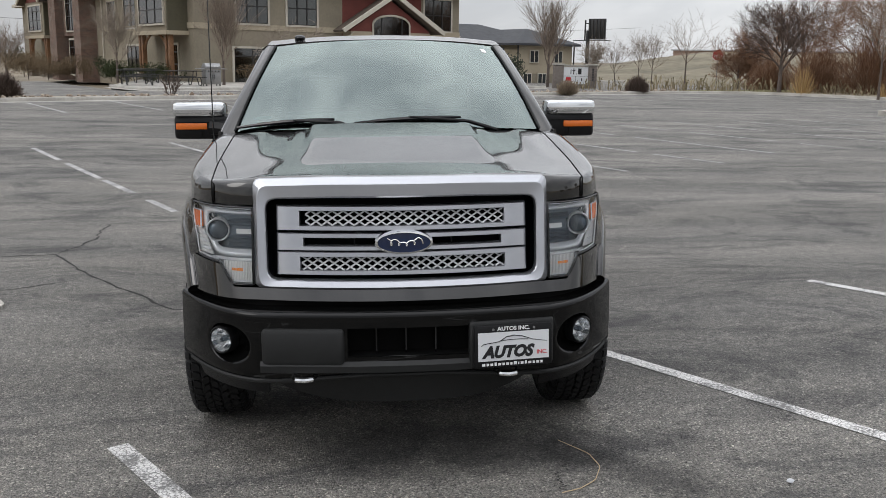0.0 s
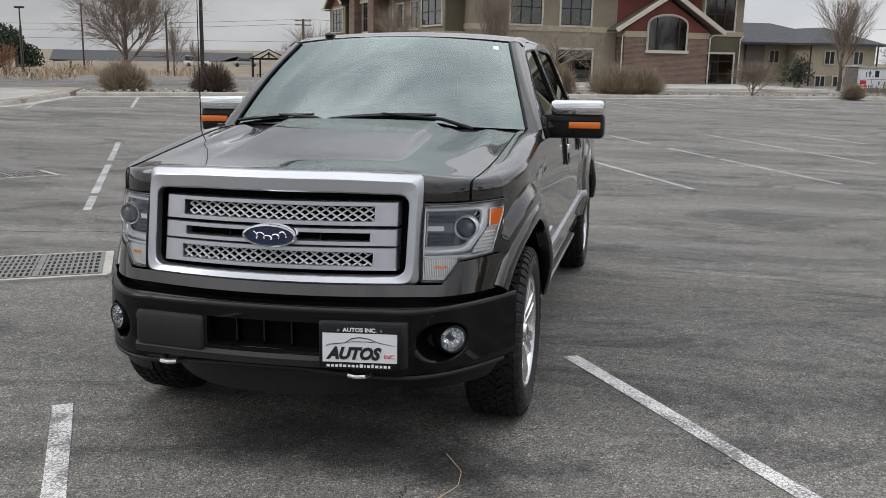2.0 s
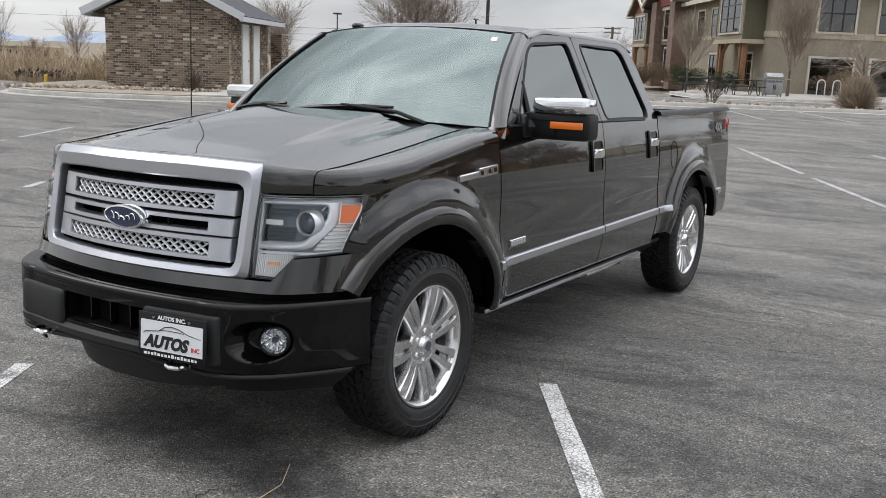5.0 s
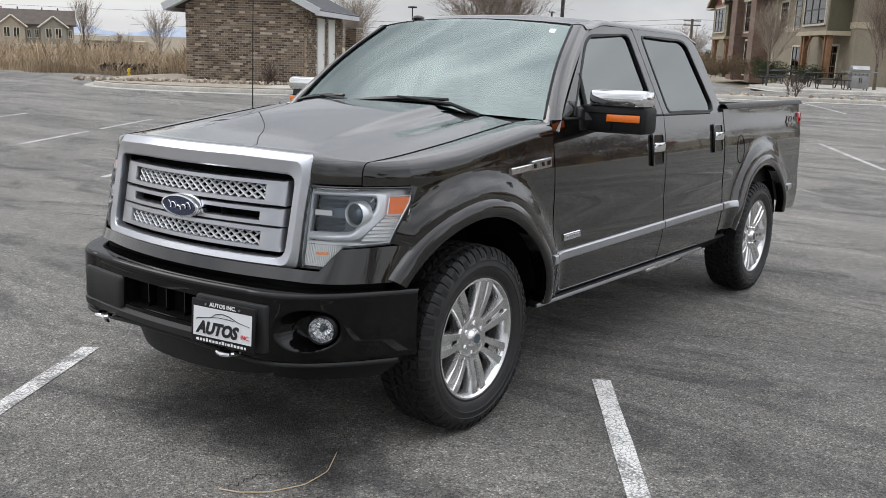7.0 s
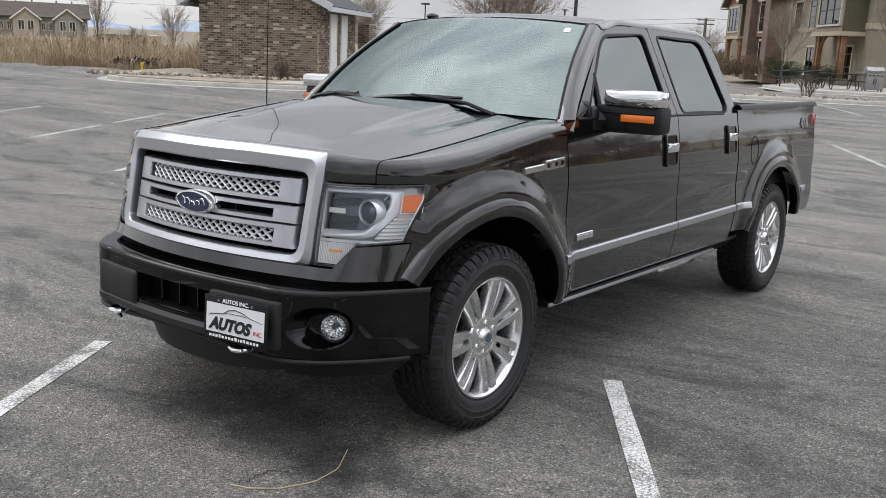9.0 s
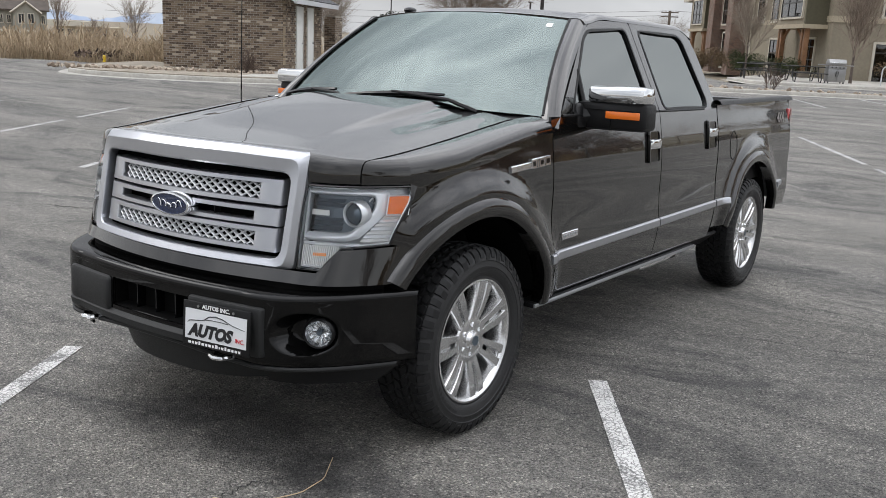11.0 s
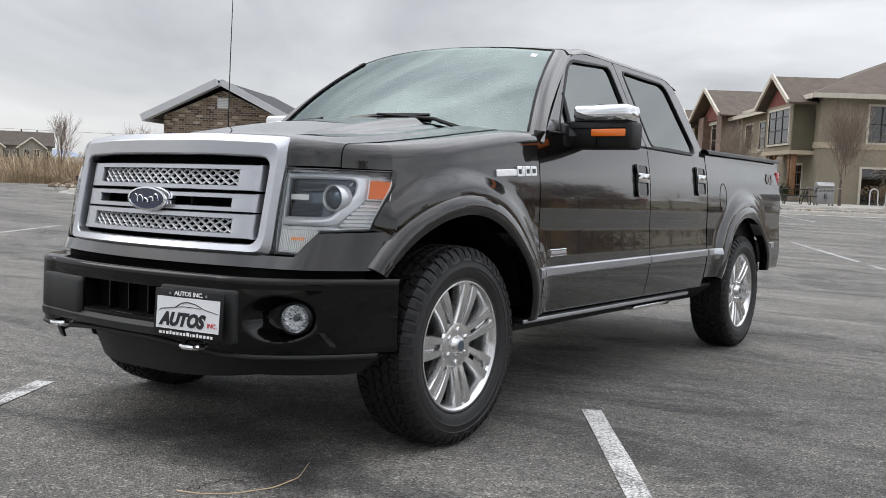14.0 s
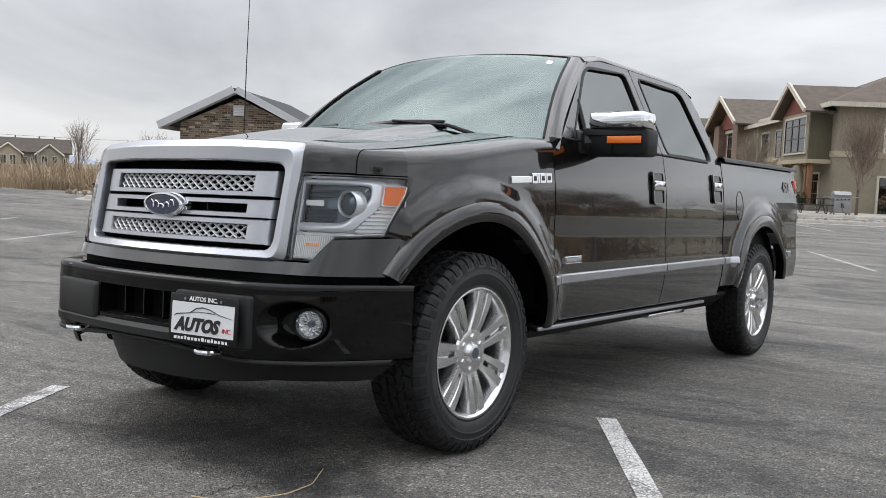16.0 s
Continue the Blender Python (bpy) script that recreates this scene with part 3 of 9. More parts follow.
def grate(name, a, d, turn_deg, w, l, bars_n, rows_n, label):
    z = on_site(a, d, 0.0)[2]
    p = site(a, d)
    ob = thing(name, Matrix.Translation((p.x, p.y, z)) @ LEAN.to_3x3().to_4x4() @ pose(0, 0, 0, 0, 0, turn_deg), label, "drain")
    part("concrete_collar", ring([Vector(q) for q in resample([(-w / 2 - 0.07, -l / 2 - 0.06), (w / 2 + 0.07, -l / 2 - 0.06), (w / 2 + 0.07, l / 2 + 0.06), (-w / 2 - 0.07, l / 2 + 0.06)], 40)], [Vector(q) for q in resample([(-w / 2, -l / 2), (w / 2, -l / 2), (w / 2, l / 2), (-w / 2, l / 2)], 40)], lambda x, y, dd: (x, y, 0.006 - dd), 0.05), CONCRETE, ob)
    frame_ = boxes(((-w / 2, -l / 2, -0.02), (-w / 2 + 0.035, l / 2, 0.012)), ((w / 2 - 0.035, -l / 2, -0.02), (w / 2, l / 2, 0.012)), ((-w / 2, -l / 2, -0.02), (w / 2, -l / 2 + 0.035, 0.012)), ((-w / 2, l / 2 - 0.035, -0.02), (w / 2, l / 2, 0.012)))
    part("frame", frame_, GALV, ob)
    for k in range(rows_n - 1):
        y = -l / 2 + 0.035 + (l - 0.07) * (k + 1) / rows_n
        part("cross_bar", boxes(((-w / 2 + 0.03, y - 0.022, -0.03), (w / 2 - 0.03, y + 0.022, 0.010))), GALV, ob)
    part("middle_bar", boxes(((-0.024, -l / 2 + 0.03, -0.03), (0.024, l / 2 - 0.03, 0.0115))), GALV, ob)
    bar_me = None
    for k in range(bars_n - 1):
        x = -w / 2 + 0.035 + (w - 0.07) * (k + 1) / bars_n
        if bar_me is None:
            first = part("bar", boxes(((-0.010, -l / 2 + 0.03, -0.03), (0.010, l / 2 - 0.03, 0.011))), GALV, ob)
            bar_me = first.data
            first.location = (x, 0, 0)
        else:
            c = new("bar", bar_me)
            c.parent = ob
            c.location = (x, 0, 0)
    part("pit", boxes(((-w / 2, -l / 2, -0.06), (w / 2, l / 2, -0.05))), DARK_IN, ob)
    return ob


GALV = mat("weathered_iron_grate", (0.20, 0.195, 0.185), 0.7, 0.3, vary=0.35, scale=6.0, bump=0.2, bump_scale=60.0)
# the sheets lie just over the lot, so the pits stand in shallow collars
for ob in (grate("storm_drain", -1.77, 3.87, 31, 1.02, 0.97, 22, 6, "square iron storm drain grate in a concrete collar"),):
    ob.location.z += 0.012
far_grate = grate("storm_drain", -2.79, 10.0, 53, 1.10, 0.95, 14, 3, "far iron drain grate in a concrete collar")
far_grate.location.z += 0.012

# cracks sealed and open
CRACK = mat("dark_asphalt_crack", (0.028, 0.027, 0.026), 0.95)


def crack(pts, width, seed):
    """An uneven crack through (x, y) points."""
    rnd = random.Random(seed)
    p = resample([(x, y, 0) for x, y in pts], 60, closed=False)
    bm = bmesh.new()
    rows = []
    off = 0.0
    for i, q in enumerate(p):
        d = (p[min(i + 1, 59)] - p[max(i - 1, 0)]).normalized()
        nrm = Vector((-d.y, d.x, 0))
        off = off * 0.7 + rnd.uniform(-0.02, 0.02)
        w = width * rnd.uniform(0.3, 1.0) * min(1, i / 4, (59 - i) / 4)
        a, b = q + nrm * (off + w / 2), q + nrm * (off - w / 2)
        rows.append([bm.verts.new((v.x, v.y, lot_height(v.x, v.y) + 0.003)) for v in (a, b)])
    for a, b in zip(rows, rows[1:]):
        bm.faces.new((a[0], a[1], b[1], b[0]))
    bmesh.ops.remove_doubles(bm, verts=bm.verts, dist=1e-5)
    return tagged(link("asphalt_crack", bm, CRACK), "thin ragged crack in the asphalt", "crack", kind="structure")


crack([(-6.0, 3.4), (-3.9, 3.95), (-2.98, 4.16), (-2.39, 3.21), (-1.55, 2.08), (-0.9, 1.9)], 0.03, 1)
crack([(-5.5, 1.9), (-2.99, 2.80), (-2.39, 3.21)], 0.022, 6)
crack([(-2.98, 4.16), (-2.80, 4.9), (-2.94, 5.77)], 0.03, 2)
crack([(0.95, 2.05), (1.5, 2.3), (2.4, 2.5), (3.3, 3.2)], 0.009, 3)
crack([(0.60, -1.12), (0.66, -0.9), (0.74, -0.62)], 0.012, 4)
crack([(2.4, 1.2), (3.4, 0.6), (4.6, 0.5)], 0.007, 5)

# ---- bare trees and shrubs ----
def grow(bm, rnd, base, way, length, radius, level, spread, droop, forks, sides):
    """One limb with its side limbs, thinning to twigs."""
    n = 4 if level > 1 else 3
    pts, radii, p, d = [base], [radius], Vector(base), Vector(way).normalized()
    tips = []
    for k in range(n):
        d = (d + Vector((rnd.uniform(-1, 1), rnd.uniform(-1, 1), rnd.uniform(-0.5, 0.9) + droop)) * 0.14).normalized()
        p = p + d * length / n
        pts.append(p.copy())
        radii.append(radius * (1 - 0.62 * (k + 1) / n))
        tips.append((p.copy(), d.copy(), radii[-1]))
    tube(bm, pts, radii, max(3, sides), cap=False)
    if level == 0:
        return
    for p0, d0, r0 in tips:
        for _ in range(forks if level > 1 else forks + 1):
            axis = d0.cross(Vector((rnd.uniform(-1, 1), rnd.uniform(-1, 1), rnd.uniform(-1, 1)))).normalized()
            side = (Matrix.Rotation(radians(rnd.uniform(0.5, 1.15) * spread), 3, axis) @ d0).normalized()
            grow(bm, rnd, p0, side, length * rnd.uniform(0.48, 0.72), max(0.0085, r0 * 0.62), level - 1, spread, droop, forks, sides - 1)


def bare_tree(name, at, height, seed, label, spread=42, droop=0.15, trunk=0.14, clear=0.25, level=3, forks=2, material=None, limbs=6, cat="tree", lean=0.0, up=0.75):
    """A leafless tree: a trunk, rising limbs and a crown of twigs."""
    rnd = random.Random(seed)
    ob = thing(name, Matrix.Translation(at), label, cat)
    bm = bmesh.new()
    h0 = height * clear
    pts = [Vector((0, 0, -0.1)), Vector((lean * 0.3, 0.02, h0 * 0.5)), Vector((lean * 0.6, 0, h0)), Vector((lean, 0.05, height * 0.6))]
    tube(bm, pts, [trunk * 1.25, trunk, trunk * 0.85, trunk * 0.3], 8)
    crown = bmesh.new()
    for k in range(limbs):
        t = k / max(1, limbs - 1)
        z = h0 + (height * 0.58 - h0) * t * 0.85
        a = 2.4 * k + rnd.uniform(-0.3, 0.3)
        out = (1 - up) + 0.25 * (1 - t)
        grow(crown, rnd, Vector((lean * 0.7, 0, z)), (math.cos(a) * out, math.sin(a) * out, up), height * (0.52 - 0.20 * t), trunk * (0.5 - 0.22 * t), level, spread, droop, forks, 5)
    fit = height / max(v.co.z for v in crown.verts)
    for b in (bm, crown):
        bmesh.ops.scale(b, vec=(fit, fit, fit), verts=b.verts)
    part("trunk", bm, BARK, ob)
    part("crown", crown, material or TWIG, ob)
    return ob


def shrub(name, at, w, h, seed, label, material, stems=60, cat="bush", level=1):
    """A twiggy winter shrub: many thin stems from one root."""
    rnd = random.Random(seed)
    ob = thing(name, Matrix.Translation(at), label, cat)
    bm = bmesh.new()
    for k in range(stems):
        a, q = rnd.uniform(0, 6.283), rnd.uniform(0.0, 1.0) ** 0.55
        tip = Vector((math.cos(a) * q * w, math.sin(a) * q * w, h * (1 - q ** 3 * 0.85) * rnd.uniform(0.72, 1.05)))
        foot = Vector((tip.x * rnd.uniform(0.1, 0.55), tip.y * rnd.uniform(0.1, 0.55), -0.05))
        grow(bm, rnd, foot, tip - foot, (tip - foot).length * (0.8 if level else 1.0), 0.011, level, 34, 0.1, 2, 3)
    part("twig_mass", bm, material, ob)
    return ob


def leafy(name, at, w, d, h, seed, label, material, cat="bush", n=900, leaf=0.07, trunk=0.0):
    """A dense evergreen: thousands of little blades in an uneven rounded crown."""
    rnd = random.Random(seed)
    ob = thing(name, Matrix.Translation(at), label, cat)
    bm = bmesh.new()
    lumps = [(Vector((rnd.uniform(-0.5, 0.5) * w, rnd.uniform(-0.5, 0.5) * d, h * rnd.uniform(0.35, 0.78))), rnd.uniform(0.25, 0.42)) for _ in range(9)]
    for k in range(n):
        c, r = lumps[k % 9]
        v = Vector((rnd.gauss(0, 1), rnd.gauss(0, 1), rnd.gauss(0, 1))).normalized() * (rnd.random() ** 0.35)
        p = c + Vector((v.x * r * w * 1.1, v.y * r * d * 1.1, v.z * r * h * 0.95))
        if p.z < 0.02:
            p.z = rnd.uniform(0.02, 0.1)
        x = Vector((rnd.gauss(0, 1), rnd.gauss(0, 1), rnd.gauss(0, 1))).normalized() * leaf
        y = x.orthogonal().normalized() * leaf * 0.5
        vs = [bm.verts.new(q) for q in (p - x, p + y, p + x, p - y)]
        bm.faces.new(vs)
    fit = h / max(v.co.z for v in bm.verts)
    bmesh.ops.scale(bm, vec=(fit, fit, fit), verts=bm.verts)
    part("foliage", bm, material, ob)
    stem = bmesh.new()
    tube(stem, [(0, 0, -0.05), (0, 0, h * 0.6)], [max(0.03, trunk), max(0.015, trunk * 0.5)], 6)
    part("trunk", stem, BARK, ob)
    return ob

# ---- pickup truck ----
# Its own frame: x to its left, y to its tail from the front axle, z up from the tyres' foot.
truck = thing("pickup_truck", LEAN, "dark brown metallic four-door pickup truck parked across the stalls", "pickup truck")
WHEEL_R, BASE = 0.412, 3.683
section = curve([(0.40, 0.915), (0.50, 0.948), (0.60, 0.970), (0.68, 0.979), (0.73, 0.978), (0.86, 0.968), (0.92, 0.967), (1.02, 0.968), (1.10, 0.964), (1.18, 0.956), (1.25, 0.946), (1.345, 0.928), (1.42, 0.925)])
nose = curve([(-0.70, 0.79), (-0.60, 0.845), (-0.50, 0.893), (-0.40, 0.930), (-0.28, 0.966), (-0.12, 0.992), (0.1, 1.0)])


def flare(y, z):
    best = 0.0
    for yc in (0.0, BASE):
        r = math.hypot(y - yc, z - WHEEL_R)
        best = max(best, 0.030 * smooth(0.735, 0.640, r))
    return best


def side_x(y, z):
    return section(z) * nose(y) + flare(y, z)


def arch_foot(y, low):
    """The lower edge of the body side: the sill, or the rim of a wheel arch."""
    for yc in (0.0, BASE):
        if abs(y - yc) < 0.55:
            return max(low, WHEEL_R + math.sqrt(0.55 ** 2 - (y - yc) ** 2))
    return low


def stations(a, b, gap=0.035):
    ys = steps(a, b, max(2, int((b - a) / gap)))
    for yc in (0.0, BASE):
        for k in range(0, 37):
            y = yc - 0.55 * math.cos(math.pi * k / 36)
            if a < y < b:
                ys.append(y)
    ys = sorted(ys)
    return [y for i, y in enumerate(ys) if i == 0 or y - ys[i - 1] > 1e-3]


hood_edge_z = curve([(-0.70, 1.188), (-0.55, 1.200), (-0.42, 1.213), (-0.2, 1.242), (0.0, 1.270), (0.25, 1.307), (0.45, 1.333), (0.7, 1.343)])
HOOD_X = 0.82


def face(x, z):
    """How far forward the nose stands at x and z."""
    a = abs(x)
    k = max(0.0, a - 0.61) / 0.295
    return -0.80 + 0.18 * (z - 0.95) + 0.094 * (min(a, 0.61) / 0.61) ** 2 + 0.06 * k + 0.225 * k ** 2.5


def body_panel(name, side, y0, y1, low, top, rows=14):
    tops = top if callable(top) else (lambda y: top)

    def fn(y, v):
        z0, z1 = arch_foot(y, low), tops(y)
        z = z0 + (z1 - z0) * v
        return (side * side_x(y, z), y, z)
    return part(name, sheet(fn, stations(y0, y1), steps(0, 1, rows), 0.012, (-side, 0, 0)), PAINT, truck)


def on_side(side, lift=0.0):
    """Lay (y, z, depth) on the body side."""
    return lambda y, z, d: (side * (side_x(y, z) + lift - d), y, z)


def side_box(name, side, y0, y1, zf, h, proud, material, parent, label="", n=None, bevel=0.006):
    """A strip along the body side with rounded edges; zf(y) is its middle height."""
    prof = [(-0.5, -0.004), (-0.5, proud - bevel), (-0.5 + bevel / h, proud), (0.5 - bevel / h, proud), (0.5, proud - bevel), (0.5, -0.004)]
    n = n or max(2, int((y1 - y0) / 0.06))
    bm = bmesh.new()
    rows = []
    for y in steps(y0, y1, n):
        rows.append([bm.verts.new((side * (side_x(y, zf(y) + k * h) + d), y, zf(y) + k * h)) for k, d in prof])
    for a, b in zip(rows, rows[1:]):
        for i in range(len(prof) - 1):
            bm.faces.new((a[i], a[i + 1], b[i + 1], b[i]))
    bm.faces.new(rows[0])
    bm.faces.new(rows[-1][::-1])
    return part(name, bm, material, parent, label)


def rrect(x0, x1, z0, z1, r, seg=4):
    return rounded([(x0, z0), (x1, z0), (x1, z1), (x0, z1)], r, seg)


doors = {}
for side in (1, -1):
    def fender(y, v, side=side):
        zc = hood_edge_z(y)
        zs, z0 = zc - 0.10, arch_foot(y, 0.86 if y < 0 else 0.485)
        xc = HOOD_X * nose(y) ** 0.25
        if v <= 0.7:
            z = z0 + (max(zs, z0 + 0.02) - z0) * v / 0.7
            return (side * side_x(y, z), y, z)
        xs, a = side_x(y, zs), (v - 0.7) / 0.3 * math.pi / 2
        return (side * (xc + 0.004 + (xs - xc - 0.004) * max(0.0, math.cos(a)) ** 0.6), y, zs + (zc - zs) * max(0.0, math.sin(a)) ** 0.6)
    part("front_fender", sheet(fender, stations(-0.405, 0.602), steps(0, 0.7, 12) + steps(0.7, 1, 12)[1:], 0.012, (-side, 0, 0)), PAINT, truck)

    def tip(s, v, side=side):
        xb = 0.792 + (side_x(-0.405, 1.09) - 0.792) * s
        yb = face(xb, 1.1) + (-0.405 - face(side_x(-0.405, 1.09), 1.1)) * smooth(0.6, 1, s)
        y0 = face(0.792, 1.1) + 0.045
        yt = y0 + (-0.405 - y0) * s
        xt, zt = HOOD_X * nose(yt) ** 0.25 + 0.004, hood_edge_z(yt)
        a = v * math.pi / 2
        c, q = max(0.0, math.cos(a)) ** 0.6, max(0.0, math.sin(a)) ** 0.6
        return (side * (xt + (xb - xt) * c), yt + (yb - yt) * c, 1.112 + (zt - 1.112) * q)
    part("fender_tip", sheet(tip, steps(0, 1, 12), steps(0, 1, 16), 0.01, (-side, 1, -0.4)), PAINT, truck)
    shut = bmesh.new()
    tube(shut, [tip(0, v) for v in steps(0, 1, 10)] + [(side * (HOOD_X * nose(y) ** 0.25 + 0.002), y, hood_edge_z(y) + 0.001) for y in steps(-0.50, 0.44, 24)], 0.0022, 6)
    part("hood_gap", shut, DARK_IN, truck)

    def corner(u, v, side=side):
        """The painted panel below the lamp, from the grille round to the wheel arch."""
        x = 0.0 + 0.905 * min(1.0, u / 0.75)
        low = 0.737
        a = abs(x)
        top = 0.782 if a < 0.705 else (0.782 + (0.868 - 0.782) * (a - 0.705) / 0.057 if a < 0.762 else 0.868 + 0.012 * (a - 0.762) / 0.143)
        z = low + (top - low) * v
        y, xx = face(x, z) - 0.008, x
        if u > 0.75:
            t = (u - 0.75) / 0.25
            y = face(0.905, z) - 0.008 + (-0.33 - face(0.905, z)) * t
            foot = arch_foot(y, 0.737)
            z = foot + (max(top, foot + 0.01) - foot) * v
            xx = side_x(y, z) if t > 0.3 else 0.905 + (side_x(y, z) - 0.905) * t / 0.3
        return (side * xx, y - 0.012 * (1 - v) * (a < 0.9), z)
    part("corner_panel", sheet(corner, steps(0, 0.75, 44) + steps(0.75, 1, 12)[1:], steps(0, 1, 8), 0.012, (-side * 0.2, 1, 0)), PAINT, truck)
    doors[side, 0] = body_panel("front_door", side, 0.610, 1.905, 0.49, 1.345)
    doors[side, 1] = body_panel("rear_door", side, 1.913, 2.872, 0.49, 1.345)
    body_panel("bed_side", side, 2.888, 4.62, 0.55, lambda y: 1.375 + 0.012 * (y - 2.87))
    # rounded lips round the wheel arches
    for yc, a0, a1 in ((0.0, 6, 147), (BASE, 14, 168)):
        prof = [(0.538, -0.05), (0.540, 0.006), (0.552, 0.016), (0.575, 0.018), (0.606, 0.012), (0.618, 0.003), (0.619, -0.01)]

        def lip(a, k, side=side, yc=yc):
            r, d = prof[int(k)]
            y, z = yc + r * math.cos(radians(a)), WHEEL_R + r * math.sin(radians(a))
            return (side * (side_x(y, z) + d), y, z)
        part("arch_lip", sheet(lip, steps(a0, a1, 48), range(len(prof)), 0.004, (-side, 0, 0)), PAINT, truck)

        def liner(a, k, side=side, yc=yc):
            y, z = yc + 0.56 * math.cos(radians(a)), WHEEL_R + 0.56 * math.sin(radians(a))
            return (side * (0.93 - 0.42 * k), y, z)
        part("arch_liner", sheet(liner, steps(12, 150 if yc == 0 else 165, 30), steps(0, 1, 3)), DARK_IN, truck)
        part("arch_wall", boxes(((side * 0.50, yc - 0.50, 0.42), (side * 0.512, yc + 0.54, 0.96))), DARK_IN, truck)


def hood_z(x, y):
    e, w = hood_edge_z(y), min(1.0, abs(x) / HOOD_X)
    dome = 0.030 * smooth(0.55, 0.485, w) * smooth(-0.5, 0.15, y)
    ridge = 0.008 * math.exp(-((w - 0.84) / 0.075) ** 2) * smooth(-0.45, 0.1, y)
    k = smooth(0.15, -0.7, y)
    return e + 0.045 * (1 - w ** (2.2 + 1.2 * k)) + dome + ridge - 0.016 * smooth(0.58, 0.66, w) * smooth(0.82, 0.74, w) * smooth(-0.2, 0.3, y)


def hood(u, v):
    x = HOOD_X * u
    k = smooth(0.59, 0.63, abs(x))
    z0 = 1.218 - 0.104 * k
    xs = x * (1 + (nose(face(x, z0)) ** 0.25 - 1) * smooth(0.5, 1.0, abs(u)))
    front, back = face(xs, z0) + 0.004 + 0.008 * (1 - k), 0.36 + 0.09 * abs(u) ** 2
    y = front + (back - front) * v
    e = hood_z(x, max(y, front + 0.06))
    t = min(1.0, v / 0.045)
    z = z0 + (e - z0) * max(0.0, 1 - (1 - t) ** 3) ** (1 / 3)
    return (x * (1 + (nose(y) ** 0.25 - 1) * smooth(0.5, 1.0, abs(u))), y, z)


part("hood", sheet(hood, steps(-1, 1, 90), [0, 0.0006, 0.002, 0.005, 0.010, 0.017, 0.026, 0.036, 0.045] + steps(0.045, 1, 46)[1:], 0.012, (0, 0, -1)), PAINT, truck)


def roof(u, v):
    x = 0.655 * u
    y0 = 1.125 + 0.135 * abs(u) ** 2
    y = y0 + (2.78 - y0) * v
    z = 1.864 + 0.026 * (1 - abs(u) ** 2.4) - 0.036 * (1 - smooth(0, 0.16, v)) - 0.05 * smooth(0.86, 1.0, v) ** 2
    return (x, y, z)


part("roof", sheet(roof, steps(-1, 1, 40), steps(0, 1, 30), 0.015, (0, 0, -1)), PAINT, truck)


def screen(u, v, d=0.0):
    xb, yb, zb = 0.845 * u, 0.44 + 0.24 * u * u, 1.368 - 0.028 * u * u
    xt, yt, zt = 0.655 * u, 1.11 + 0.135 * u * u, 1.850 - 0.034 * u * u
    b = 0.03 * math.sin(math.pi * v)
    return (xb + (xt - xb) * v, yb + (yt - yb) * v - b + d * 0.7, zb + (zt - zb) * v + b * 0.6 - d * 0.7)


windscreen = part("windscreen", sheet(screen, steps(-1, 1, 32), steps(0, 1, 12)), WS_GLASS, truck)


def frit(k, v):
    """Round the glass: the black printed edge, k from 0 to 4 round it."""
    i, t = int(k) % 4, k - int(k)
    o = [(-1 + 2 * t, 0.0), (1.0, t), (1 - 2 * t, 1.0), (-1.0, 1 - t)][i]
    n = [(-0.945 + 1.89 * t, 0.10), (0.945, 0.10 + 0.85 * t), (0.945 - 1.89 * t, 0.95), (-0.945, 0.95 - 0.85 * t)][i]
    return screen(o[0] + (n[0] - o[0]) * v, o[1] + (n[1] - o[1]) * v, 0.006)


part("screen_border", sheet(frit, steps(0, 4, 96), steps(0, 1, 2)), GLOSS_BLACK, windscreen)


def cowl(u, v):
    a = hood(u, 1.0)
    b = screen(u, 0.0)
    dip = 0.02 * math.sin(math.pi * v)
    return (a[0] * 1.0 + (b[0] - a[0]) * v, a[1] - 0.02 + (b[1] + 0.03 - a[1]) * v, a[2] - 0.02 + (b[2] - a[2] + 0.01) * v - dip)


part("cowl_panel", sheet(cowl, steps(-1, 1, 40), steps(0, 1, 6), 0.006, (0, 0, -1)), TRIM_BLACK, truck)


def cab_x(z):
    return 0.928 - (z - 1.345) * 0.42


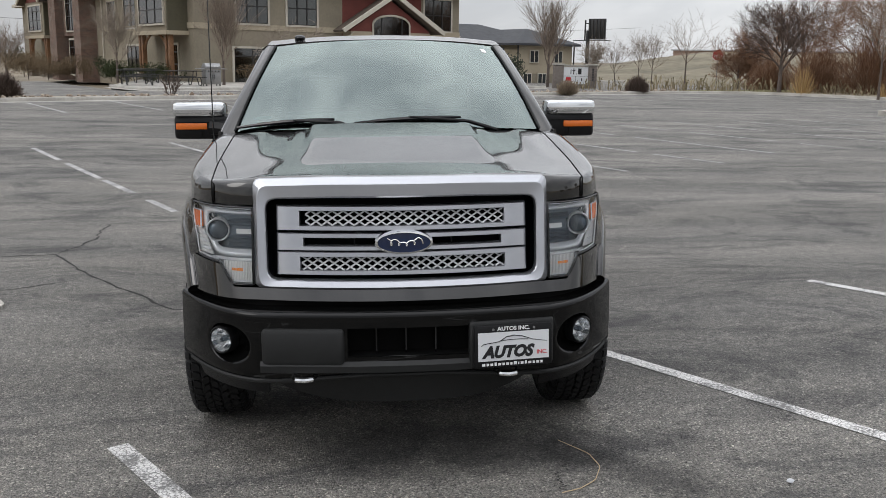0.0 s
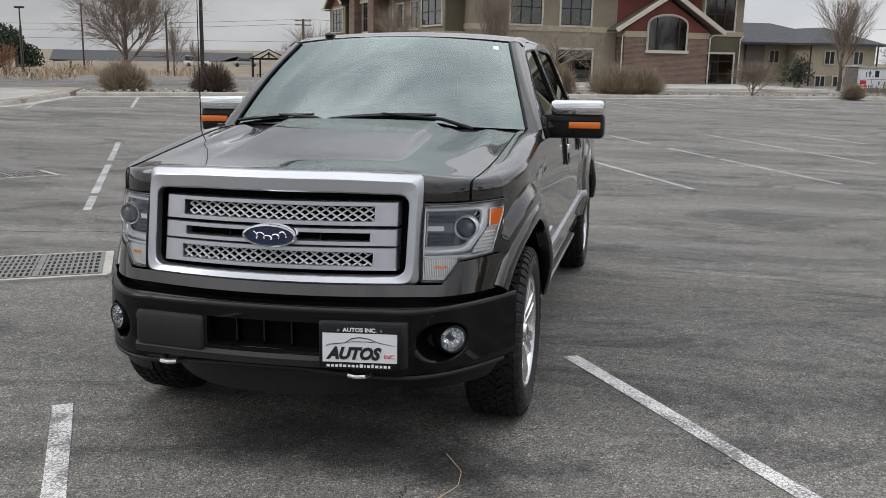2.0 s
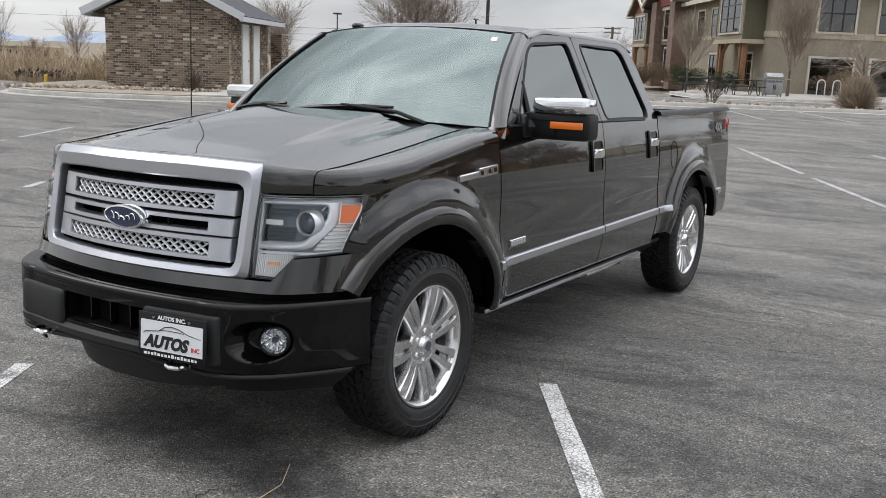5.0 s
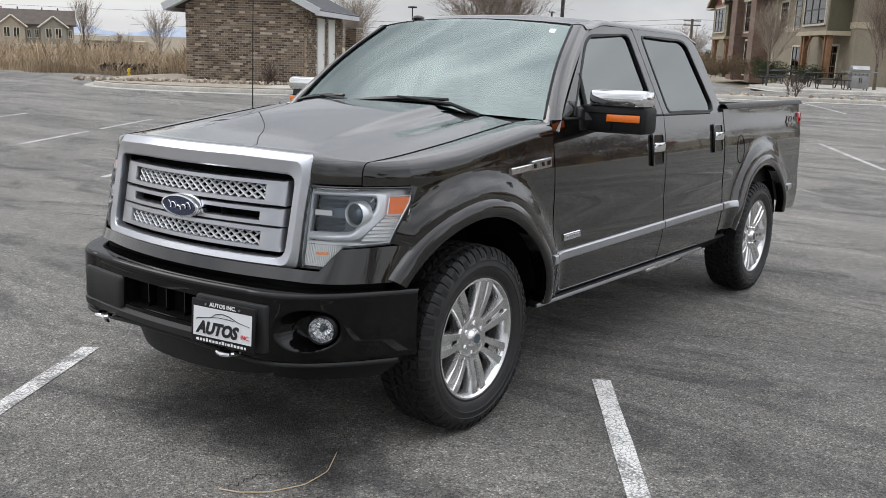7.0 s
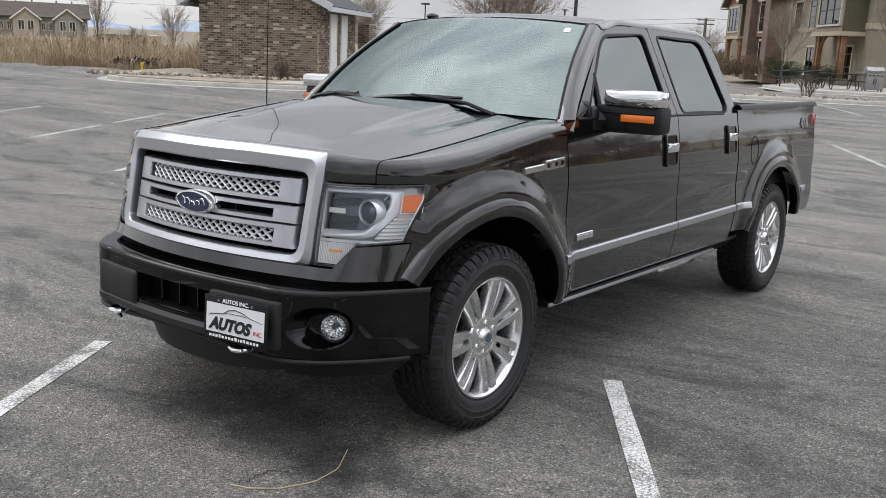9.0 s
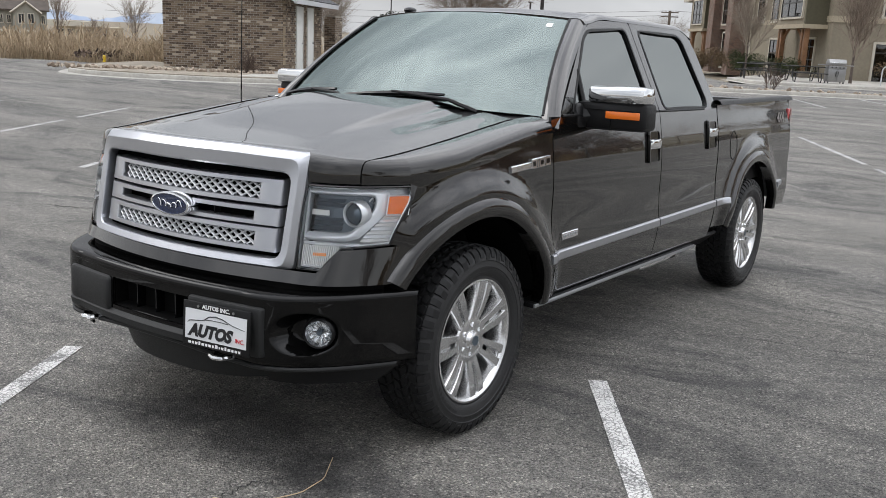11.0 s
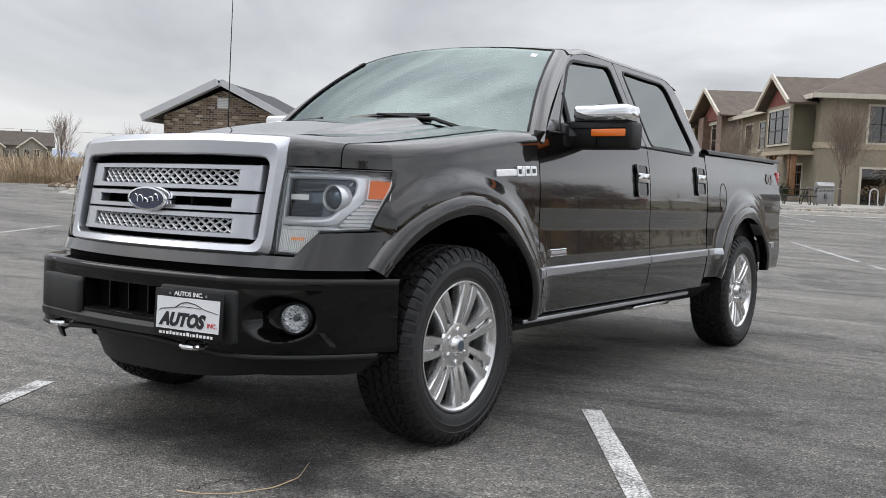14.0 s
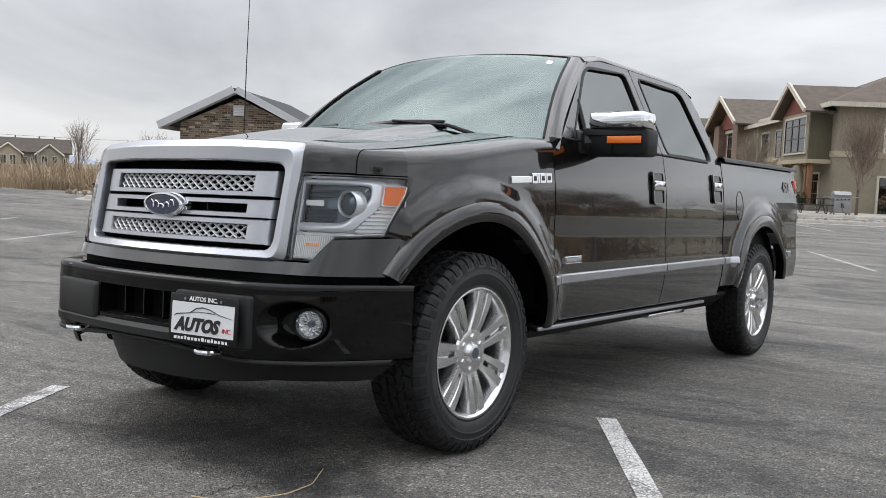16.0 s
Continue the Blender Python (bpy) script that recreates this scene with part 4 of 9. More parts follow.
for side in (1, -1):
    def pillar(t, v, side=side):
        """From the screen's edge round to the door frame."""
        a = Vector(screen(side, t, -0.006))
        y = 0.705 + (1.29 - 0.705) * t ** 1.15 if t > 0 else 0.705 + 0.45 * t
        z = 1.345 + (1.802 - 1.345) * t
        b = Vector((side * cab_x(z), y, z))
        m = a.lerp(b, v)
        return m + Vector((side * 0.35, -0.5, 0.5)) * 0.022 * math.sin(math.pi * v)
    part("a_pillar", sheet(pillar, steps(-0.12, 0, 3) + steps(0, 1, 20)[1:], steps(0, 1, 8), 0.012, (-side, 1, -1)), PAINT, truck)
    seal = bmesh.new()
    tube(seal, [screen(side * 1.004, t, -0.008) for t in steps(0, 1, 14)], 0.007, 6)
    part("screen_seal", seal, TRIM_BLACK, truck)

    def rail(y, v, side=side):
        """The rounded edge between roof and door frames."""
        t = min(1.0, max(0.0, (y - 1.25) / (2.78 - 1.25)))
        a = Vector(roof(side, t))
        zb = a.z - 0.028
        b = Vector((side * (cab_x(zb) + 0.002), a.y, zb))
        m = a.lerp(b, v)
        return m + Vector((side, 0, 1)) * 0.011 * math.sin(math.pi * v)
    part("roof_rail", sheet(rail, steps(1.25, 2.78, 24), steps(0, 1, 6), 0.01, (-side, 0, -1)), PAINT, truck)

    def place(y, z, d, side=side):
        return (side * (cab_x(z) - d), y, z)
    fw = rounded([(0.83, 1.352), (1.19, 1.725), (1.27, 1.770), (1.755, 1.80), (1.82, 1.36)], 0.04)
    rw = rounded([(1.99, 1.36), (1.925, 1.80), (2.53, 1.80), (2.60, 1.77), (2.73, 1.40), (2.70, 1.36)], 0.04)
    fo = [(0.705, 1.345), (1.21, 1.757), (1.30, 1.800), (1.45, 1.828), (1.825, 1.838), (1.905, 1.345)]
    ro = [(1.913, 1.345), (1.833, 1.838), (2.62, 1.834), (2.735, 1.796), (2.80, 1.68), (2.882, 1.345)]
    for k, name, o, i in ((0, "window_frame", fo, fw), (1, "window_frame", ro, rw)):
        oo, ii = resample(o, 80), resample(i, 80)
        s = min(range(80), key=lambda k: sum((oo[j] - ii[(j + k) % 80]).length for j in range(80)))
        inner = [ii[(j + s) % 80] for j in range(80)]
        part(name, ring(oo, inner, place, 0.03), PAINT, doors[side, k])
        mid = sum(inner, Vector((0, 0))) / 80
        part("window_seal", ring([p + (p - mid).normalized() * 0.006 for p in inner], [p - (p - mid).normalized() * 0.009 for p in inner], lambda y, z, d, side=side: (side * (cab_x(z) + 0.003 - d), y, z), 0.018), TRIM_BLACK, doors[side, k])
        part("side_glass", plate(i, lambda y, z, d, side=side: (side * (cab_x(z) - 0.012 - d), y, z), 0.005), SIDE_GLASS, doors[side, k], "dark tinted glass")
    quarter = bmesh.new()
    tube(quarter, [(side * (cab_x(1.36) - 0.004), 0.985, 1.36), (side * (cab_x(1.57) - 0.004), 1.03, 1.565)], 0.012, 6)
    part("quarter_post", quarter, TRIM_BLACK, doors[side, 0])
    belt = bmesh.new()
    tube(belt, [(side * (cab_x(1.35) + 0.004), y, 1.349) for y in steps(0.72, 1.88, 8)], 0.007, 6)
    part("belt_seal", belt, TRIM_BLACK, doors[side, 0])
    belt = bmesh.new()
    tube(belt, [(side * (cab_x(1.35) + 0.004), y, 1.349) for y in steps(1.895, 2.63, 6)], 0.007, 6)
    part("belt_seal", belt, TRIM_BLACK, doors[side, 1])
    # door handles
    for k, yh, zh in ((0, 1.775, 1.155), (1, 2.735, 1.185)):
        lay = on_side(side, 0.012)
        part("handle_bezel", plate(rrect(yh - 0.068, yh + 0.068, zh - 0.085, zh + 0.085, 0.018), lay, 0.008), GLOSS_BLACK, doors[side, k])
        rim_o, rim_i = resample(rrect(yh - 0.076, yh + 0.076, zh - 0.093, zh + 0.093, 0.022), 40), resample(rrect(yh - 0.067, yh + 0.067, zh - 0.084, zh + 0.084, 0.018), 40)
        part("handle_rim", ring(rim_o, rim_i, on_side(side, 0.016), 0.012), PAINT, doors[side, k])
        hb = box(bmesh.new(), (-0.012, -0.070, -0.028), (0.012, 0.070, 0.028), 0.010)
        bmesh.ops.transform(hb, matrix=Matrix.Translation((side * (side_x(yh, zh) + 0.016), yh, zh + 0.014)), verts=hb.verts)
        part("handle", hb, CHROME, doors[side, k], "chrome pull handle")
        if k == 0:
            lb = bmesh.new()
            tube(lb, [(side * (side_x(yh, zh) - 0.0), yh + 0.022, zh - 0.055), (side * (side_x(yh, zh) + 0.013), yh + 0.022, zh - 0.055)], 0.013, 12)
            part("lock", lb, CHROME, doors[side, k])
    # bright strip along the flank
    strip = lambda y: 0.679 + 0.0135 * y
    for y0, y1, owner in ((0.555, 0.601, truck), (0.612, 1.903, doors[side, 0]), (1.915, 2.870, doors[side, 1]), (2.892, 3.10, truck), (4.225, 4.42, truck)):
        side_box("side_strip", side, y0, y1, strip, 0.046, 0.014, SATIN, owner, "satin silver strip")
    side_box("side_badge", side, 0.70, 0.865, lambda y: 0.775 + 0.02 * (y - 0.7), 0.034, 0.008, BRIGHT, doors[side, 0], "small silver name badge", bevel=0.003)
    for k in range(8):
        y0 = 0.712 + 0.018 * k
        side_box("badge_mark", side, y0, y0 + 0.012, lambda y: 0.776 + 0.02 * (y - 0.7), 0.014, 0.0095, SATIN, doors[side, 0], bevel=0.001, n=1)
    # the name badge on the fender, as plain blocks
    side_box("fender_badge", side, 0.215, 0.385, lambda y: 1.128 + 0.06 * (y - 0.2), 0.030, 0.008, BRIGHT, truck, "chrome name badge", bevel=0.003)
    for k, (a, b) in enumerate(((0.388, 0.432), (0.437, 0.452), (0.458, 0.503), (0.510, 0.560))):
        side_box("badge_block", side, a, b, lambda y: 1.143 + 0.06 * (y - 0.38), 0.046, 0.010, BRIGHT, truck, bevel=0.003)
        if k != 1:
            side_box("badge_inset", side, a + 0.012, b - 0.010, lambda y: 1.143 + 0.06 * (y - 0.38), 0.022, 0.0115, GLOSS_BLACK, truck, bevel=0.002)
    # sill and step
    sill = sheet(lambda y, v: (side * (0.945 - 0.10 * v), y, 0.49 - 0.09 * v), steps(0.54, 3.08, 12), steps(0, 1, 3), 0.02, (-side, 0, 0))
    part("sill", sill, TRIM_BLACK, truck)
    side_step = box(bmesh.new(), (side * 0.86, 0.50, 0.452), (side * 0.962, 2.60, 0.478), 0.010)
    step_ob = part("running_board", side_step, TRIM_BLACK, truck)
    part("step_edge", box(bmesh.new(), (side * 0.958, 0.50, 0.456), (side * 0.968, 2.60, 0.474), 0.003), SATIN, step_ob, "silver edge")
    under = box(bmesh.new(), (side * 0.78, 1.9, 0.40), (side * 0.90, 2.45, 0.425), 0.008)
    part("step_tread", under, BRIGHT, step_ob)
    # bed rail, tail lamp, fuel door
    rail_bm = sheet(lambda y, v: (side * (0.955 - 0.075 * v), y, 1.372 + 0.012 * (y - 2.87) + 0.032 * math.sin(math.pi * min(1, v * 1.0)) ** 0.5), steps(2.894, 4.61, 16), steps(0, 1, 8), 0.004, (0, 0, -1))
    part("bed_rail_cap", rail_bm, TRIM_BLACK, truck)
    lamp_bm = box(bmesh.new(), (side * 0.865, 4.552, 1.02), (side * 0.948, 4.648, 1.325), 0.012)
    tail = part("tail_lamp", lamp_bm, RED_LENS, truck, "red tail lamp with a clear insert")
    part("clear_insert", box(bmesh.new(), (side * 0.88, 4.572, 1.205), (side * 0.951, 4.652, 1.29), 0.006), LAMP_GLASS, tail)
    fuel = resample(rounded([(3.20 + 0.075 * math.cos(a), 1.09 + 0.10 * math.sin(a)) for a in (2 * math.pi * k / 24 for k in range(24))], 0.01, 1), 40)
    fuel_in = [Vector((3.20, 1.09)) + (p - Vector((3.20, 1.09))) * 0.95 for p in fuel]
    part("fuel_door_gap", ring(fuel, fuel_in, on_side(side, 0.0015), 0.002), DARK_IN, truck)
    decal = lettering("drive_decal", "4X4", 0.105, mat("silver_grey_decal", (0.22, 0.20, 0.18), 0.45), truck,
                      Matrix.Translation((side * (side_x(4.33, 1.255) + 0.005), 4.33, 1.255)) @ pose(0, 0, 0, 79.5, 0, 90 * side), 0.001, "grey four-wheel-drive lettering", shear=0.18, bold=0.004)
    # mirrors
    fold = 0.0 if side > 0 else 0.042
    mm = Matrix.Translation((side * 1.064, 1.015 + fold, 1.352))
    shell = box(bmesh.new(), (-0.175, -0.075, -0.070), (0.175, 0.075, 0.066), 0.022)
    for v in shell.verts:
        v.co.y += 0.03 * (v.co.x / 0.175) ** 2 * (1 if v.co.x * side > 0 else 0)
    bmesh.ops.transform(shell, matrix=mm, verts=shell.verts)
    mirror = part("wing_mirror", shell, TRIM_BLACK, truck, "black wing mirror with a chrome cap and amber repeater")
    cap = box(bmesh.new(), (-0.150, -0.078, 0.058), (0.150, 0.070, 0.142), 0.024)
    bmesh.ops.transform(cap, matrix=Matrix.Translation((side * 0.026, 0, 0)) @ mm, verts=cap.verts)
    part("mirror_cap", cap, CHROME, mirror, "chrome cap")
    amb = box(bmesh.new(), (-0.088, -0.006, -0.018), (0.088, 0.006, 0.018), 0.004)
    bmesh.ops.transform(amb, matrix=Matrix.Translation((side * (1.072 + 0.062), 0.943 + fold, 1.357)), verts=amb.verts)
    part("repeater", amb, AMBER, mirror, "amber repeater lamp")
    seam = boxes(((side * 1.075 - 0.15, 0.9385 + fold, 1.378), (side * 1.075 + 0.15, 0.945 + fold, 1.381)), ((side * 1.075 - 0.0015, 0.9385 + fold, 1.292), (side * 1.075 + 0.0015, 0.945 + fold, 1.337)))
    part("mirror_seam", seam, DARK_IN, mirror)
    arm = bmesh.new()
    tube(arm, [(side * 0.90, 0.96, 1.34), (side * 0.95, 0.99, 1.345), (side * 1.02, 1.01, 1.35)], [0.055, 0.048, 0.05], 8)
    part("mirror_arm", arm, TRIM_BLACK, mirror)
    foot = box(bmesh.new(), (side * 0.890, 0.865, 1.285), (side * 0.945, 1.02, 1.405), 0.018)
    for v in foot.verts:
        v.co.x -= side * 0.42 * max(0.0, v.co.z - 1.345)
        v.co.y += 0.5 * max(0.0, v.co.z - 1.345)
    part("mirror_foot", foot, TRIM_BLACK, mirror)
    part("mirror_glass", boxes(((side * 1.075 - 0.13, 1.081 + fold, 1.302), (side * 1.075 + 0.13, 1.085 + fold, 1.447))), CHROME, mirror)

# ---- grille ----
def loop_sheet(outer, inner, prof, n, closed=True):
    """A moulding between two outlines; prof gives (share of the way in, depth behind the face)."""
    oo, ii = resample(outer, n), resample(inner, n)
    s = min(range(n), key=lambda k: sum((oo[j] - ii[(j + k) % n]).length for j in range(0, n, 3)))
    bm = bmesh.new()
    rows = []
    for j in range(n):
        a, b = oo[j], ii[(j + s) % n]
        row = []
        for k, d in prof:
            p = a.lerp(b, k)
            row.append(bm.verts.new((p.x, face(p.x, p.y) + d, p.y)))
        rows.append(row)
    for j in range(n):
        p, q = rows[j], rows[(j + 1) % n]
        for i in range(len(prof) - 1):
            bm.faces.new((p[i], p[i + 1], q[i + 1], q[i]))
    return bm


def face_plate(x0, x1, z0, z1, r, d0, d1, n=24):
    """A rounded block that follows the nose, from depth d0 (front) to d1."""
    bm = bmesh.new()
    h = (z1 - z0)
    cols = []
    for x in steps(x0, x1, n):
        e = min(1.0, (x - x0) / r, (x1 - x) / r) if r else 1.0
        k = r * (1 - math.sqrt(max(0.0, 1 - (1 - e) ** 2)))
        lo, hi = z0 + k, z1 - k
        b = min(0.006, h / 4)
        ring_pts = [(lo, d1), (lo, d0 + b), (lo + b, d0), (hi - b, d0), (hi, d0 + b), (hi, d1)]
        cols.append([bm.verts.new((x, face(x, z) + d, z)) for z, d in ring_pts])
    for a, c in zip(cols, cols[1:]):
        for i in range(5):
            bm.faces.new((a[i], a[i + 1], c[i + 1], c[i]))
    bm.faces.new(cols[0])
    bm.faces.new(cols[-1][::-1])
    return bm


GRILLE_OUT = rounded([(-0.609, 0.780), (0.609, 0.780), (0.614, 1.221), (0.3, 1.232), (-0.3, 1.232), (-0.614, 1.221)], 0.030, 6)
GRILLE_IN = rounded([(-0.555, 0.818), (0.555, 0.818), (0.560, 1.139), (0.3, 1.147), (-0.3, 1.147), (-0.560, 1.139)], 0.045, 6)
surround = loop_sheet(GRILLE_OUT, GRILLE_IN, [(0, 0.05), (0.0, 0.004), (0.02, -0.004), (0.30, -0.026), (0.34, -0.0275), (0.90, -0.020), (0.97, -0.015), (1.0, -0.006), (1.0, 0.03)], 200)
grille = part("grille_surround", surround, SATIN, truck, "satin chrome grille surround", angle=14)
well_in = [Vector((0, 0.98)) + (Vector(q) - Vector((0, 0.98))) * 0.96 for q in GRILLE_IN]
part("grille_well", loop_sheet(GRILLE_IN, well_in, [(0.0, 0.028), (0.5, 0.06), (1.0, 0.085)], 200), GLOSS_BLACK, grille)
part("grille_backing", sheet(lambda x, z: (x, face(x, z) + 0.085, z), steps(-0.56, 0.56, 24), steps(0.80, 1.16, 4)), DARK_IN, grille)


def grille_bar(z0, z1, hx, h0, h1):
    o, i = rrect(-0.517, 0.517, z0, z1, 0.012), rrect(-hx, hx, h0, h1, 0.003)
    # outlines sampled alike along their length
    def walkround(x, lo, hi):
        return [(a, lo) for a in steps(-x, x, 60)] + [(x, b) for b in steps(lo, hi, 8)[1:]] + [(a, hi) for a in steps(x, -x, 60)[1:]] + [(-x, b) for b in steps(hi, lo, 8)[1:-1]]
    oo, ii = walkround(0.517, z0, z1), walkround(hx, h0, h1)
    prof = [(0, 0.06), (0.0, 0.010), (0.05, 0.003), (0.14, 0.0), (0.90, 0.0), (0.97, 0.003), (1.0, 0.010), (1.0, 0.05)]
    bm = bmesh.new()
    rows = []
    for a, b in zip(oo, ii):
        rows.append([bm.verts.new((a[0] + (b[0] - a[0]) * k, face(a[0] + (b[0] - a[0]) * k, a[1] + (b[1] - a[1]) * k) + d, a[1] + (b[1] - a[1]) * k)) for k, d in prof])
    for j in range(len(rows)):
        p, q = rows[j], rows[(j + 1) % len(rows)]
        for m in range(len(prof) - 1):
            bm.faces.new((p[m], p[m + 1], q[m + 1], q[m]))
    return part("grille_bar", bm, SATIN, grille, "satin silver grille bar")


def lattice(owner, x0, x1, z0, z1, w, h):
    """Crossed wires of width w per diamond, cut off at the frame."""
    bm = bmesh.new()
    for sign in (1, -1):
        slope = sign * h / w
        c = x0 - (z1 - z0) / abs(slope) - w
        while c < x1 + (z1 - z0) / abs(slope) + w:
            xa, xb = sorted((c, c + (z1 - z0) / abs(slope)))
            za, zb = (z0, z1) if sign > 0 else (z1, z0)
            pts = []
            for k in steps(0, 1, 4):
                x, z = xa + (xb - xa) * k, za + (zb - za) * k
                pts.append((x, z))
            pts = [(min(max(x, x0), x1), z) if x0 <= x <= x1 else None for x, z in pts]
            pts = [p for p in pts if p]
            if len(pts) > 1:
                nx, nz = -slope, 1.0
                ln = math.hypot(nx, nz)
                t = 0.0030
                cols = []
                for x, z in pts:
                    col = []
                    for k, d in ((-t, 0.024), (-t, 0.014), (0, 0.011), (t, 0.014), (t, 0.024)):
                        xx, zz = x + nx / ln * k, z + nz / ln * k
                        col.append(bm.verts.new((xx, face(xx, zz) + d, zz)))
                    cols.append(col)
                for a, b in zip(cols, cols[1:]):
                    for i in range(4):
                        bm.faces.new((a[i], a[i + 1], b[i + 1], b[i]))
            c += w
    return part("grille_mesh", bm, MESH_SILVER, owner, "diamond wire mesh")


for z0, z1, h0, h1 in ((1.014, 1.113, 1.034, 1.093), (0.836, 0.929, 0.855, 0.908)):
    bar = grille_bar(z0, z1, 0.42, h0, h1)
    lattice(bar, -0.42, 0.42, h0, h1, 0.0442, 0.0290)
mid_bar = grille_bar(0.934, 1.004, 0.405, 0.953, 0.985)
for x in (-0.2, 0.2):
    part("bar_post", boxes(((x - 0.002, face(x, 0.97) + 0.02, 0.953), (x + 0.002, face(x, 0.97) + 0.05, 0.985))), TRIM_BLACK, grille)
ell = [(0.120 * math.cos(a), 0.971 + 0.048 * math.sin(a)) for a in (2 * math.pi * k / 64 for k in range(64))]
badge_bm = bmesh.new()
rows = []
for s, d in ((1.0, 0.02), (1.0, -0.022), (0.975, -0.030), (0.90, -0.032), (0.885, -0.026)):
    rows.append([badge_bm.verts.new((x * s, face(0, 0.97) + d, 0.971 + (z - 0.971) * (s if s > 0.95 else s - 0.06))) for x, z in ell])
for a, b in zip(rows, rows[1:]):
    for k in range(64):
        badge_bm.faces.new((a[k], a[(k + 1) % 64], b[(k + 1) % 64], b[k]))
badge = part("oval_badge", badge_bm, CHROME, grille, "oval badge, navy with a chrome rim")
part("badge_field", plate([(x * 0.892, 0.971 + (z - 0.971) * 0.83) for x, z in ell], lambda x, z, d: (x, face(0, 0.97) - 0.0275 + d, z), 0.01), NAVY, badge)
swash = bmesh.new()
tube(swash, [(-0.068 + 0.136 * t + 0.009 * math.sin(27 * t), face(0, 0.97) - 0.031, 0.969 + 0.013 * math.cos(27 * t) * (0.55 + 0.9 * (2 * t - 1) ** 2) + 0.005 * math.sin(9 * t)) for t in steps(0, 1, 90)], [0.0014 + 0.0014 * abs(math.sin(15 * t)) for t in steps(0, 1, 90)], 5)
part("badge_mark", swash, BRIGHT, badge, "plain silver flourish")

# ---- headlamps ----
def lamp_low(x):
    a = abs(x)
    if a < 0.705:
        return 0.790
    if a < 0.762:
        return 0.790 + 0.084 * (a - 0.705) / 0.057
    return 0.874 + 0.012 * (a - 0.762) / 0.143


def lamp_top(x):
    return 1.102 + 0.004 * (abs(x) - 0.62)


def lamp_xs(a, b, n=30):
    return sorted(set(steps(a, b, n) + [x for x in (0.705, 0.762) if a < x < b]))


LAMP_IN = mat("lamp_inner_silver", (0.66, 0.68, 0.70), 0.22, 0.35, vary=0.1, scale=10.0)
LAMP_DARK = mat("lamp_inner_blue_grey", (0.10, 0.125, 0.15), 0.25, 0.4)
LAMP_CHROME = mat("bright_lamp_chrome", (0.90, 0.92, 0.95), 0.12, 0.35)
CLEAR_RIB = mat("ribbed_clear_lens", (0.84, 0.84, 0.83), 0.15, 0.25)
SIGNAL = mat("amber_bulb", (0.85, 0.26, 0.03), 0.25, coat=0.5)
FRAME_OUT = [(0.616, 1.088), (0.70, 1.089), (0.79, 1.090), (0.834, 1.089), (0.847, 1.080), (0.850, 1.05), (0.848, 1.01), (0.832, 0.975), (0.806, 0.932), (0.788, 0.908), (0.765, 0.898), (0.70, 0.896), (0.618, 0.894)]
FRAME_IN = [(0.620, 1.067), (0.70, 1.068), (0.785, 1.068), (0.806, 1.067), (0.816, 1.060), (0.817, 1.045), (0.815, 1.018), (0.802, 0.990), (0.780, 0.953), (0.768, 0.937), (0.752, 0.930), (0.70, 0.928), (0.622, 0.927)]
